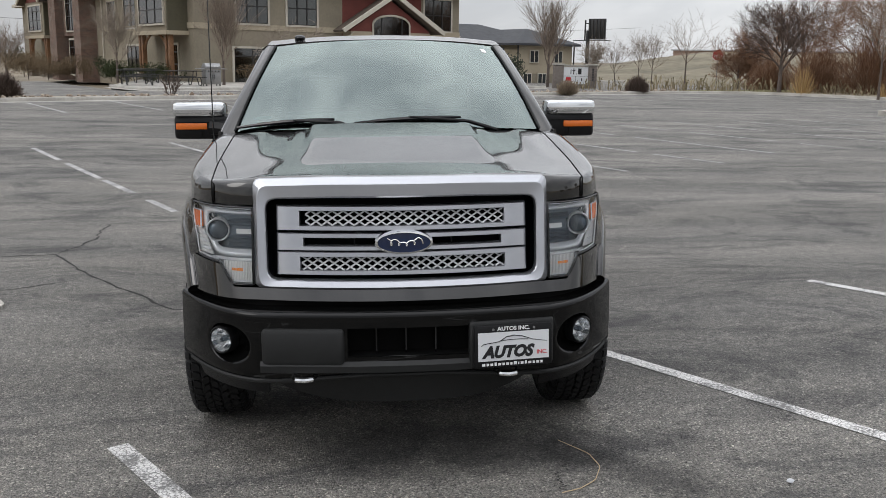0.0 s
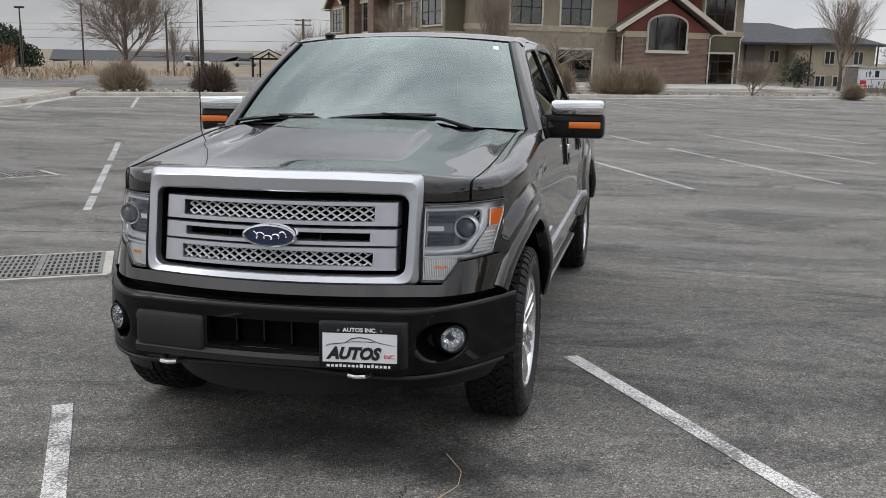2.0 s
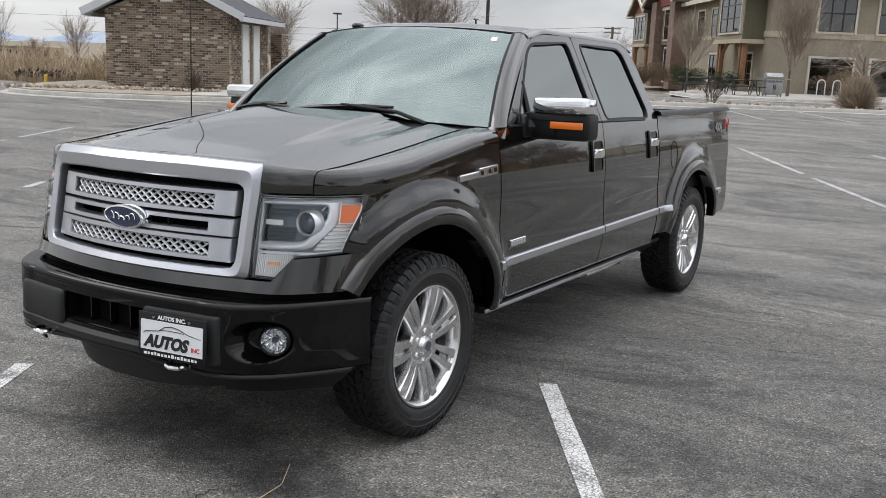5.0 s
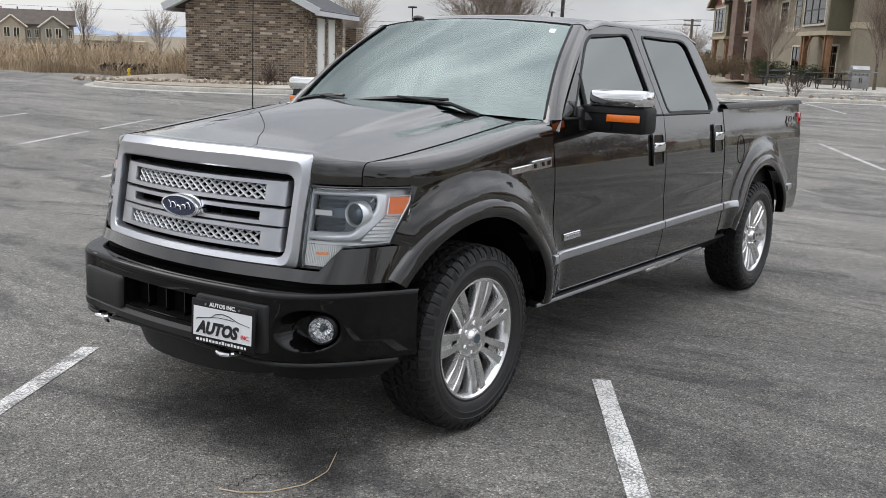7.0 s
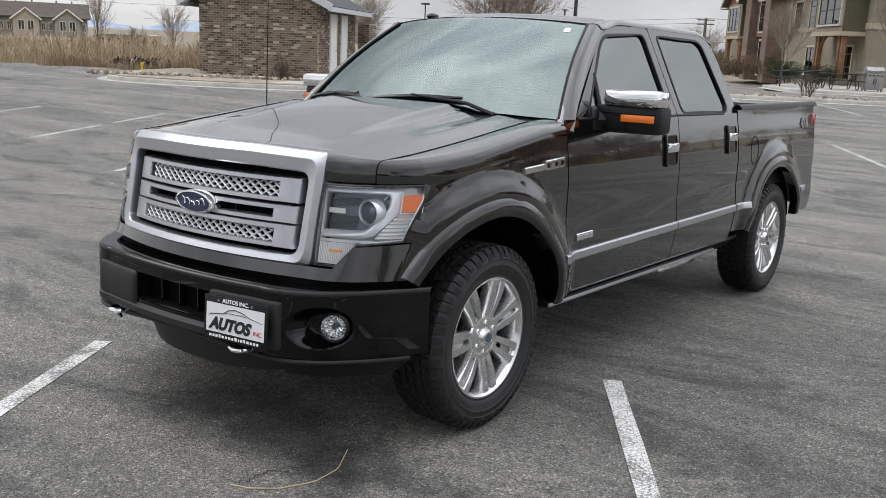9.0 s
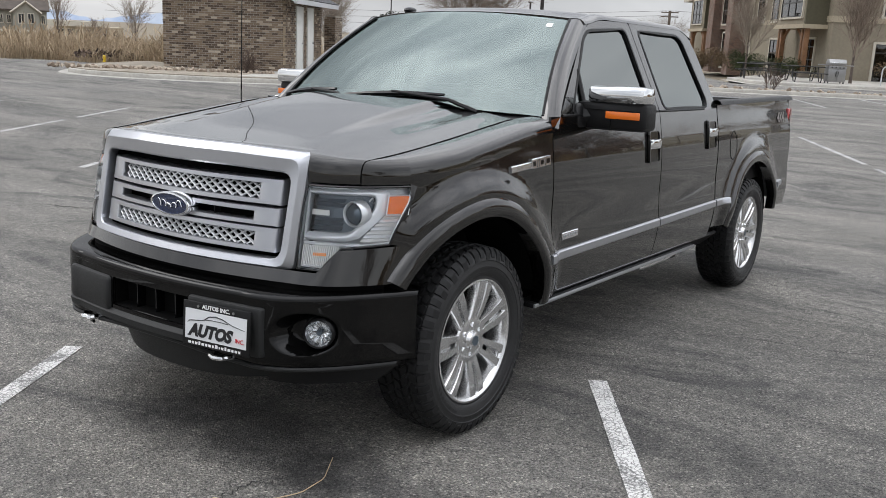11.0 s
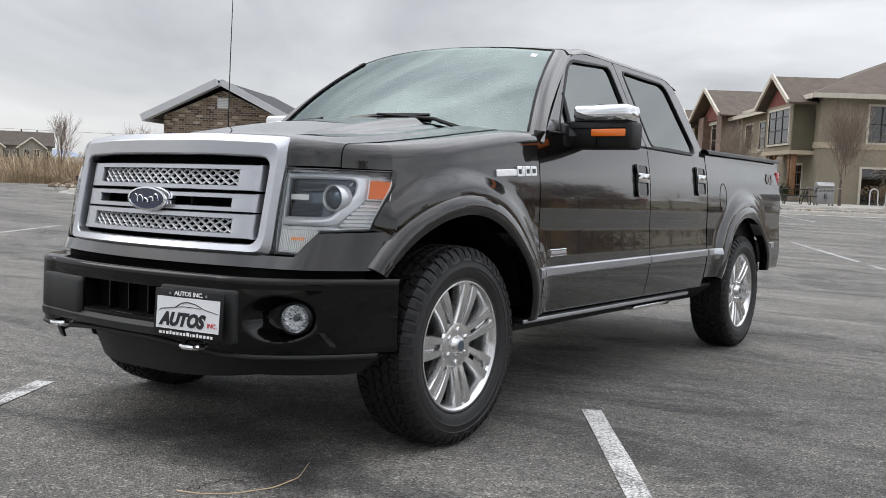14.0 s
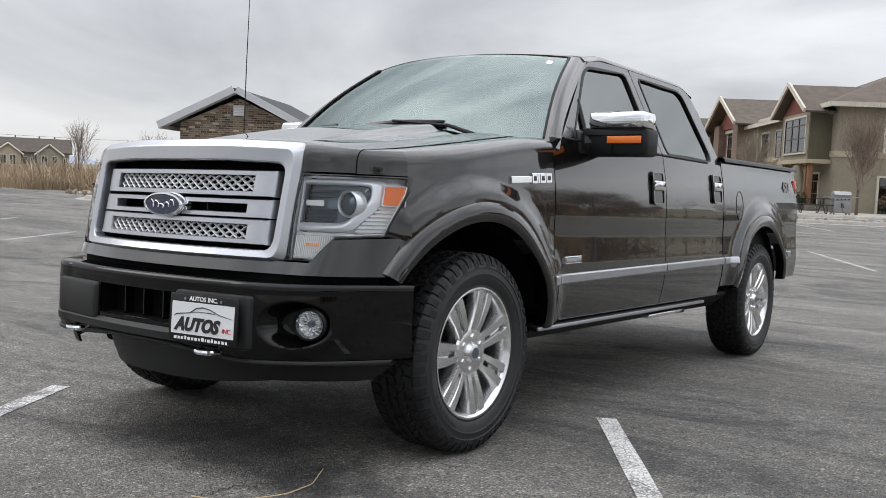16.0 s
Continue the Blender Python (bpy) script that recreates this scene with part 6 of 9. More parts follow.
s = min(range(90), key=lambda k: sum((back_outer[j] - back_inner[(j + k) % 90]).length for j in range(90)))
back_place = lambda x, z, d: (x, 2.865 - 0.18 * (z - 1.345) - d, z)
part("cab_back", ring(back_outer, [back_inner[(j + s) % 90] for j in range(90)], back_place, 0.02), PAINT, truck)
part("rear_window", plate(back_inner, lambda x, z, d: (x, 2.862 - 0.18 * (z - 1.345) - d, z), 0.004), SIDE_GLASS, truck)
part("cab_back_lower", boxes(((-0.90, 2.835, 0.5), (0.90, 2.85, 1.345))), PAINT, truck)
part("bed_front", boxes(((-0.90, 2.875, 0.62), (0.90, 2.90, 1.36))), PAINT, truck)
part("bed_floor", boxes(((-0.90, 2.88, 0.80), (0.90, 4.60, 0.84))), TRIM_BLACK, truck)
for side in (1, -1):
    part("bed_inner", boxes(((side * 0.885, 2.88, 0.84), (side * 0.90, 4.60, 1.37))), TRIM_BLACK, truck)
tailgate = part("tailgate", box(bmesh.new(), (-0.885, 4.57, 0.80), (0.885, 4.645, 1.385), 0.012), PAINT, truck)
part("tailgate_handle", box(bmesh.new(), (-0.12, 4.643, 1.20), (0.12, 4.657, 1.28), 0.006), TRIM_BLACK, tailgate)


def rear_bumper(x, v):
    a = abs(x) / 0.965
    return (x, 4.79 - 0.22 * max(0.0, a - 0.72) / 0.28 * max(0.0, a - 0.72) / 0.28 - 0.02 * math.cos(math.pi * v), 0.575 + 0.18 * v)


part("rear_bumper", sheet(rear_bumper, steps(-0.965, 0.965, 48), steps(0, 1, 6), 0.05, (0, -1, 0)), TRIM_BLACK, truck, "dark rear bumper")
for side in (1, -1):
    part("frame_rail", box(bmesh.new(), (side * 0.38, -0.6, 0.42), (side * 0.48, 4.6, 0.56), 0.01), DARK_IN, truck)
axle = bmesh.new()
tube(axle, [(-0.75, BASE, WHEEL_R), (0.75, BASE, WHEEL_R)], 0.045, 10)
tube(axle, [(-0.14, BASE, WHEEL_R), (0.14, BASE, WHEEL_R)], 0.15, 12)
part("rear_axle", axle, TRIM_BLACK, truck)
axle = bmesh.new()
tube(axle, [(-0.75, 0, WHEEL_R), (0.75, 0, WHEEL_R)], 0.035, 8)
part("front_axle", axle, TRIM_BLACK, truck)
part("front_crossmember", box(bmesh.new(), (-0.52, -0.72, 0.36), (0.52, -0.1, 0.44), 0.02), DARK_IN, truck)

# ---- wheels ----
def turn(bm, profile, n, mi=0):
    """An outline of (radius, x) turned about the x axis."""
    rows = []
    for k in range(n):
        a = 2 * math.pi * k / n
        rows.append([bm.verts.new((x, r * math.cos(a), r * math.sin(a))) for r, x in profile])
    for k in range(n):
        p, q = rows[k], rows[(k + 1) % n]
        for i in range(len(profile) - 1):
            f = bm.faces.new((p[i], p[i + 1], q[i + 1], q[i]))
            f.material_index = mi
    return bm


def tyre_mesh():
    bm = bmesh.new()
    turn(bm, [(0.262, 0.098), (0.266, 0.114), (0.272, 0.118), (0.280, 0.117), (0.286, 0.121), (0.300, 0.126), (0.322, 0.1295), (0.324, 0.1315), (0.330, 0.1315), (0.333, 0.1300), (0.350, 0.129), (0.352, 0.1315), (0.372, 0.1265), (0.390, 0.114), (0.398, 0.101), (0.399, 0.0), (0.398, -0.101), (0.390, -0.114), (0.372, -0.1265), (0.330, -0.130), (0.300, -0.126), (0.266, -0.114), (0.262, -0.098)], 96)
    return bm


def tread_mesh():
    """The tread blocks and shoulder lugs round the tyre."""
    bm = bmesh.new()

    def block(a, x, da, dx, r0, r1, skew, lean=0.0):
        """A tread block at angle a and place x, of half sizes da and dx."""
        shape = [(-1, -0.75), (-0.45, -1), (0.55, -1), (1, -0.55), (1, 0.7), (0.5, 1), (-0.5, 1), (-1, 0.6)]
        lo, hi = [], []
        for p, q in shape:
            aa, xx = a + da * p + skew * q, x + dx * q
            for out, r, k in ((lo, r0, 1.0), (hi, r1, 0.86)):
                aa2, xx2 = a + (aa - a) * k, x + (xx - x) * k
                rr = r - lean * abs(xx2)
                out.append(bm.verts.new((xx2, rr * math.cos(aa2), rr * math.sin(aa2))))
        bm.faces.new(hi)
        for i in range(8):
            j = (i + 1) % 8
            bm.faces.new((lo[i], lo[j], hi[j], hi[i]))
    n = 54
    for k in range(n):
        a = 2 * math.pi * k / n
        step = 2 * math.pi / n
        block(a, 0.0, step * 0.44, 0.017, 0.396, 0.4115, step * 0.22)
        block(a + step * 0.5, 0.039, step * 0.44, 0.0175, 0.396, 0.4112, -step * 0.25)
        block(a + step * 0.5, -0.039, step * 0.44, 0.0175, 0.396, 0.4112, -step * 0.25)
        for s in (1, -1):
            off = step * (0.0 if k % 2 else 0.06)
            block(a + off, s * 0.0805, step * 0.42, 0.020, 0.393, 0.4085, step * 0.12)
            # shoulder lugs that run down the sidewall
            w = step * (0.40 if k % 2 else 0.33)
            drop = 0.034 if k % 2 else 0.022
            outer = [(0.104, 0.4065), (0.1145, 0.400), (0.1255, 0.388), (0.1315, 0.388 - drop)]
            inner = [(0.098, 0.394), (0.108, 0.390), (0.118, 0.378), (0.1265, 0.388 - drop - 0.004)]
            rows = []
            for (xo, ro), (xi, ri) in zip(outer, inner):
                rows.append([bm.verts.new((s * x, r * math.cos(a + off + q), r * math.sin(a + off + q))) for x, r, q in ((xi, ri, -w), (xo, ro, -w * 0.88), (xo, ro, w * 0.88), (xi, ri, w))])
            for p, q in zip(rows, rows[1:]):
                for i in range(3):
                    bm.faces.new((p[i], p[i + 1], q[i + 1], q[i]))
            bm.faces.new(rows[0][::-1])
            bm.faces.new(rows[-1])
    return bm


def sidewall_marks():
    """Raised marks round the sidewall, too small to read."""
    bm = bmesh.new()
    for start, count in ((0.5, 9), (3.4, 8)):
        for k in range(count):
            a = start + 0.085 * k
            vs = [bm.verts.new((0.1318, r * math.cos(a + q), r * math.sin(a + q))) for r, q in ((0.306, 0), (0.306, 0.05), (0.318, 0.05), (0.318, 0))]
            bm.faces.new(vs)
    return bm


def spoke(bm, ang, off, w0, w1):
    """One bar of a twin spoke, from the hub to the rim."""
    rows = []
    for t in steps(0, 1, 6):
        r = 0.080 + (0.256 - 0.080) * t
        x = 0.088 + 0.016 * math.sin(math.pi * min(1, t * 1.15) * 0.55) + 0.005 * t
        w = w0 + (w1 - w0) * t ** 1.5
        o = off * (0.66 + 0.36 * min(1.0, t * 1.3))
        prof = [(-w, -0.050), (-w, -0.014), (-w * 0.70, 0.0), (w * 0.70, 0.0), (w, -0.014), (w, -0.050)]
        row = []
        for q, d in prof:
            yy, zz = r, o + q
            row.append(bm.verts.new((x + d, yy * math.cos(ang) - zz * math.sin(ang), yy * math.sin(ang) + zz * math.cos(ang))))
        rows.append(row)
    for a, b in zip(rows, rows[1:]):
        for i in range(5):
            bm.faces.new((a[i], a[i + 1], b[i + 1], b[i]))
    bm.faces.new(rows[0])
    bm.faces.new(rows[-1][::-1])


ALLOY = mat("silver_alloy", (0.70, 0.70, 0.70), 0.20, 0.9, vary=0.06, scale=9.0, coat=0.4)
tyre_me = link("tyre", tyre_mesh(), RUBBER, angle=30)
tread_me = link("tread", tread_mesh(), TREAD, angle=30)
marks_me = link("sidewall_lettering", sidewall_marks(), RUBBER)
rim_bm = turn(bmesh.new(), [(0.272, 0.112), (0.270, 0.1165), (0.264, 0.1175), (0.258, 0.113), (0.252, 0.104), (0.246, 0.090), (0.236, 0.040), (0.232, -0.05), (0.236, -0.10)], 72)
rim_me = link("rim", rim_bm, ALLOY)
spoke_bms = []
for k in range(7):
    bm = bmesh.new()
    a = 2 * math.pi * k / 7 + 0.22
    spoke(bm, a, 0.0310, 0.0165, 0.0262)
    spoke(bm, a, -0.0310, 0.0165, 0.0262)
    # the shallow web that joins each pair
    for t0, t1, sink in ((0.0, 0.16, 0.004), (0.14, 0.45, 0.045), (0.42, 0.93, 0.014), (0.90, 1.0, 0.003)):
        r0, r1 = 0.080 + 0.176 * t0, 0.080 + 0.176 * t1
        vs = []
        for r in (r0, r1):
            for z in (-0.03, 0.03):
                vs.append(bm.verts.new((0.090 + 0.012 * min(1, (r - 0.06) / 0.1) - sink, r * math.cos(a) - z * math.sin(a), r * math.sin(a) + z * math.cos(a))))
        bm.faces.new((vs[0], vs[1], vs[3], vs[2]))
    spoke_bms.append(link("spoke", bm, ALLOY, angle=30))
hub_me = link("hub", turn(bmesh.new(), [(0.104, 0.03), (0.103, 0.080), (0.098, 0.088), (0.092, 0.0905), (0.060, 0.091), (0.042, 0.091), (0.040, 0.095), (0.034, 0.108), (0.026, 0.112), (0.0005, 0.113)], 48), ALLOY, angle=25)
cap_me = link("hub_cap", turn(bmesh.new(), [(0.022, 0.111), (0.022, 0.1145), (0.0005, 0.115)], 32), LAMP_DARK)
nut_me = link("lug_nut", turn(bmesh.new(), [(0.0105, 0.080), (0.0105, 0.0935), (0.008, 0.098), (0.0005, 0.099)], 6), CHROME, smooth=False)
disc_me = link("brake_disc", turn(bmesh.new(), [(0.0005, 0.0), (0.165, 0.0), (0.165, -0.025), (0.0005, -0.025)], 40), mat("cast_iron_disc", (0.10, 0.10, 0.10), 0.45, 0.8, vary=0.2, scale=30.0))
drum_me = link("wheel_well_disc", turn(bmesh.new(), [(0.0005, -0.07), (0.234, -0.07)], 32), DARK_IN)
well = [tyre_me, tread_me, marks_me, rim_me, hub_me, cap_me, disc_me, drum_me] + spoke_bms
for side in (1, -1):
    for k, y in enumerate((0.0, BASE)):
        w = new("wheel")
        w.parent = truck
        w["label"] = "polished twin-spoke alloy wheel with an all-terrain tyre"
        w.matrix_basis = pose(side * 0.852, y, WHEEL_R, 25 * k + 10, 0, 0 if side > 0 else 180)
        for ob in well:
            c = new(ob.name.split(".")[0], ob.data)
            c.parent = w
            if c.name.startswith("tread"):
                c["kind"] = "stuff"
        for j in range(6):
            a = 2 * math.pi * j / 6 + 0.3
            c = new("lug_nut", nut_me.data)
            c.parent = w
            c.matrix_basis = Matrix.Translation((0, 0.067 * math.cos(a), 0.067 * math.sin(a)))
for ob in well + [nut_me]:
    bpy.data.objects.remove(ob)

# ---- office building across the drive ----
def brick_material(name, c1, c2, mortar, scale=1.0):
    m = bpy.data.materials.new(name)
    m.use_nodes = True
    n, l = m.node_tree.nodes, m.node_tree.links
    b = n["Principled BSDF"]
    co, sep, cmb, br, no = n.new("ShaderNodeTexCoord"), n.new("ShaderNodeSeparateXYZ"), n.new("ShaderNodeCombineXYZ"), n.new("ShaderNodeTexBrick"), n.new("ShaderNodeTexNoise")
    add = n.new("ShaderNodeMath")
    l.new(co.outputs["Object"], sep.inputs[0])
    l.new(sep.outputs["X"], add.inputs[0])
    l.new(sep.outputs["Y"], add.inputs[1])
    l.new(add.outputs[0], cmb.inputs["X"])
    l.new(sep.outputs["Z"], cmb.inputs["Y"])
    l.new(cmb.outputs[0], br.inputs["Vector"])
    for key, value in (("Scale", 1.0), ("Mortar Size", 0.006), ("Brick Width", 0.21 * scale), ("Row Height", 0.075 * scale), ("Bias", 0.0)):
        br.inputs[key].default_value = value
    br.inputs["Color1"].default_value, br.inputs["Color2"].default_value, br.inputs["Mortar"].default_value = (*c1, 1), (*c2, 1), (*mortar, 1)
    no.inputs["Scale"].default_value = 1.4
    l.new(co.outputs["Object"], no.inputs["Vector"])
    hs = n.new("ShaderNodeHueSaturation")
    rg = n.new("ShaderNodeMapRange")
    rg.inputs["To Min"].default_value, rg.inputs["To Max"].default_value = 0.7, 1.3
    l.new(no.outputs["Fac"], rg.inputs["Value"])
    l.new(rg.outputs["Result"], hs.inputs["Value"])
    l.new(br.outputs["Color"], hs.inputs["Color"])
    l.new(hs.outputs["Color"], b.inputs["Base Color"])
    b.inputs["Roughness"].default_value = 0.9
    return m


RED_BRICK = brick_material("red_brown_brick_wall", (0.20, 0.118, 0.088), (0.105, 0.072, 0.058), (0.30, 0.26, 0.22))
STONE_BASE = brick_material("ledge_stone", (0.20, 0.17, 0.13), (0.13, 0.11, 0.09), (0.08, 0.07, 0.06), 1.6)
HOUSE = Matrix.Translation((0.9, 56.5, 0)) @ pose(0, 0, 0, 0, 0, 31)
house = thing("office_building", HOUSE, "two-storey office building of tan stucco, brick and red gables", "building")
EAVE = 6.05
part("wall", boxes(((-12, 0, -0.4), (-2.3, 9, EAVE))), STUCCO, house)
part("red_wall", boxes(((-2.3, 0.0, -0.4), (3.75, 9, EAVE))), RED_SIDING, house, "barn-red siding")
part("end_wall", boxes(((3.75, 0.0, -0.4), (6.9, 9, EAVE))), STUCCO_OLIVE, house, "olive stucco")
part("end_wall_upper", boxes(((3.75, -0.02, 3.25), (6.92, 8.9, EAVE))), STUCCO, house)
part("wing_wall", boxes(((-12, 9, -0.4), (-3, 42, EAVE))), STUCCO, house)
for x0, x1, y0, y1 in ((-12.05, -2.3, -0.06, 0.0), (3.75, 6.98, -0.06, 0.0), (-12.06, -12.0, -0.06, 18.0)):
    part("storey_band", boxes(((x0, y0, 3.22), (x1, y1 if y1 > y0 else y0 + 0.06, 3.55))), STUCCO_BAND, house, "cream storey band")


def pane_grid(owner, name, origin, along, out, w, h, cols, rows, arch=0.0, trim=0.12, sill=True, label="dark-framed window"):
    """A window on a wall: dark glass, frame bars and a pale surround. along and out are wall directions."""
    o, a, n = Vector(origin), Vector(along), Vector(out)
    up = Vector((0, 0, 1))

    def bar(bm, s0, s1, z0, z1, d0, d1):
        pts = [o + a * s + up * z + n * d for s in (s0, s1) for z in (z0, z1) for d in (d0, d1)]
        vs = [bm.verts.new(p) for p in pts]
        for q in ((0, 1, 3, 2), (4, 6, 7, 5), (0, 4, 5, 1), (2, 3, 7, 6), (0, 2, 6, 4), (1, 5, 7, 3)):
            bm.faces.new([vs[i] for i in q])
        return bm
    win = part(name, bar(bmesh.new(), 0, w, 0, h, 0.005, 0.02), PANE_DARK, owner, label, smooth=False)
    part("pane", bar(bmesh.new(), 0.02, w - 0.02, 0.02, h - 0.02, 0.035, 0.045), PANE, win, smooth=False)
    for k in range(cols + 1):
        s = w * k / cols
        part("mullion", bar(bmesh.new(), max(0, s - 0.035), min(w, s + 0.035), 0, h, 0.02, 0.075), FRAME_DARK, win, smooth=False)
    for k in range(rows + 1):
        z = [0, h * 0.40, h * 0.78, h][k] if rows == 3 else h * k / rows
        part("rail", bar(bmesh.new(), 0, w, max(0, z - 0.035), min(h, z + 0.035), 0.02, 0.07), FRAME_DARK, win, smooth=False)
    if trim:
        part("surround", bar(bmesh.new(), -trim, 0.0, -0.02, h + trim, 0.0, 0.09), CREAM, win, smooth=False)
        part("surround", bar(bmesh.new(), w, w + trim, -0.02, h + trim, 0.0, 0.09), CREAM, win, smooth=False)
        part("surround", bar(bmesh.new(), 0, w, h, h + trim, 0.0, 0.09), CREAM, win, smooth=False)
        if sill:
            part("sill", bar(bmesh.new(), -trim, w + trim, -0.12, -0.02, 0.0, 0.12), CREAM, win, smooth=False)
    return win


FRONT = ((1, 0, 0), (0, -1, 0))
for x in (-9.45, -6.15):
    pane_grid(house, "upper_window", (x, 0, 3.62), *FRONT, 2.0, 1.95, 3, 2)
for x in (-9.65, -6.3):
    pane_grid(house, "shopfront", (x, 0, 0.10), *FRONT, 2.35, 2.05, 2, 3, label="dark-framed glazed shopfront")
pane_grid(house, "shopfront", (4.1, 0, 0.0), *FRONT, 2.25, 2.1, 2, 3, label="dark-framed glazed shopfront")
pane_grid(house, "upper_window", (4.0, 0, 3.6), *FRONT, 2.2, 2.0, 3, 2)
# the brick gable with the arched window
part("brick_bay", boxes(((-2.25, -1.0, -0.4), (3.75, 0.0, 3.0))), RED_BRICK, house, "red-brown brick bay", smooth=False)
part("bay_band", boxes(((-2.27, -1.03, 3.0), (-0.72, 0.0, 3.36))), STUCCO_BAND, house)
part("bay_band", boxes(((2.17, -1.03, 3.0), (3.77, 0.0, 3.36))), STUCCO_BAND, house)
gable = slab([(-2.25, 3.0), (3.75, 3.0), (3.75, 3.45), (0.75, 5.30), (-2.25, 3.45)], 0.9, 1)
bmesh.ops.translate(gable, verts=gable.verts, vec=(0, -0.98, 0))
part("gable_siding", gable, RED_SIDING, house, smooth=False)


def slope_roof(name, x0, z0, x1, z1, y0, y1, thick, material, owner, label=""):
    """A roof plane in the x-z view, from its eave to its ridge."""
    d = Vector((x1 - x0, 0, z1 - z0)).normalized()
    n = Vector((-d.z, 0, d.x)) * thick * (1 if d.x > 0 else -1)
    bm = bmesh.new()
    pts = [Vector((x0, 0, z0)), Vector((x1, 0, z1)), Vector((x1, 0, z1)) + n, Vector((x0, 0, z0)) + n]
    a = [bm.verts.new((p.x, y0, p.z)) for p in pts]
    b = [bm.verts.new((p.x, y1, p.z)) for p in pts]
    bm.faces.new(a)
    bm.faces.new(b[::-1])
    for i in range(4):
        bm.faces.new((a[i], a[(i + 1) % 4], b[(i + 1) % 4], b[i]))
    return part(name, bm, material, owner, label, smooth=False)


for x0, x1 in ((-2.95, 0.78), (4.50, 0.72)):
    slope_roof("gable_roof", x0, 3.30, x1, 5.58, -1.45, 0.1, 0.10, SHINGLE, house)
    slope_roof("barge_board", x0 - (0.06 if x0 < 0 else -0.06), 3.24, x1, 5.54, -1.56, -1.44, 0.26, CREAM, house, "cream barge board")
arch_pts = [(-0.60, 2.25), (2.05, 2.25), (2.05, 3.80)] + [(0.725 + 1.325 * math.cos(radians(q)), 3.80 + 0.52 * math.sin(radians(q))) for q in range(15, 180, 15)] + [(-0.60, 3.80)]
aw = slab(arch_pts, -0.05, 1)
bmesh.ops.translate(aw, verts=aw.verts, vec=(0, -1.0, 0))
arch = part("arched_window", aw, PANE_DARK, house, "large dark arched window", smooth=False)
ag = slab(arch_pts, -0.01, 1)
bmesh.ops.translate(ag, verts=ag.verts, vec=(0, -1.07, 0))
part("pane", ag, PANE, arch, smooth=False)
for x in (-0.05, 1.5):
    part("mullion", boxes(((x - 0.035, -1.12, 2.25), (x + 0.035, -1.05, 4.2))), FRAME_DARK, arch)
rim = bmesh.new()
tube(rim, [(2.12, -1.06, 2.2), (2.12, -1.06, 3.80)] + [(0.725 + 1.395 * math.cos(radians(q)), -1.06, 3.82 + 0.56 * math.sin(radians(q))) for q in range(15, 180, 15)] + [(-0.67, -1.06, 3.80), (-0.67, -1.06, 2.2)], 0.075, 4)
part("arch_surround", rim, CREAM, arch)
part("sill", boxes(((-0.8, -1.16, 2.06), (2.25, -1.0, 2.24))), CREAM, arch)
for x in (-2.45, 3.80, 6.75):
    pipe = bmesh.new()
    tube(pipe, [(x + 0.25, -1.2 if x < 4 else -0.1, 3.28), (x, -1.1 if x < 4 else -0.12, 3.05), (x, -1.1 if x < 4 else -0.12, 0.0)], 0.045, 6)
    part("downpipe", pipe, CREAM, house)
# hipped main roof over the right wing
def hip(x0, x1, y0, y1, z0, rise, name="roof", over=0.7, mat_=None, owner=None):
    bm = bmesh.new()
    x0, x1, y0, y1 = x0 - over, x1 + over, y0 - over, y1 + over
    half = min(x1 - x0, y1 - y0) / 2
    if x1 - x0 >= y1 - y0:
        r = [(x0 + half, (y0 + y1) / 2), (x1 - half, (y0 + y1) / 2)]
    else:
        r = [((x0 + x1) / 2, y0 + half), ((x0 + x1) / 2, y1 - half)]
    v = [bm.verts.new((x, y, z0)) for x, y in ((x0, y0), (x1, y0), (x1, y1), (x0, y1))]
    t = [bm.verts.new((x, y, z0 + rise)) for x, y in r]
    if x1 - x0 >= y1 - y0:
        fs = ((v[0], v[1], t[1], t[0]), (v[1], v[2], t[1]), (v[2], v[3], t[0], t[1]), (v[3], v[0], t[0]))
    else:
        fs = ((v[0], v[1], t[0]), (v[1], v[2], t[1], t[0]), (v[2], v[3], t[1]), (v[3], v[0], t[0], t[1]))
    for f in fs:
        bm.faces.new(f)
    bm.faces.new(v[::-1])
    roof_ob = part(name, bm, mat_ or SHINGLE, owner or house, smooth=False)
    edge = boxes(((x0 - 0.03, y0 - 0.03, z0 - 0.24), (x1 + 0.03, y0 + 0.12, z0 + 0.02)), ((x0 - 0.03, y1 - 0.12, z0 - 0.24), (x1 + 0.03, y1 + 0.03, z0 + 0.02)), ((x0 - 0.03, y0, z0 - 0.24), (x0 + 0.12, y1, z0 + 0.02)), ((x1 - 0.12, y0, z0 - 0.24), (x1 + 0.03, y1, z0 + 0.02)))
    part("fascia", edge, CREAM, owner or house)
    return roof_ob


hip(-12.0, 6.9, 0.0, 14.0, EAVE + 0.1, 3.2)
hip(-12.0, -3.0, 10.0, 42.0, EAVE - 0.1, 2.3)
# left-hand wing: bays on timber posts, the entrance with its arched window
SIDE = ((0, 1, 0), (-1, 0, 0))


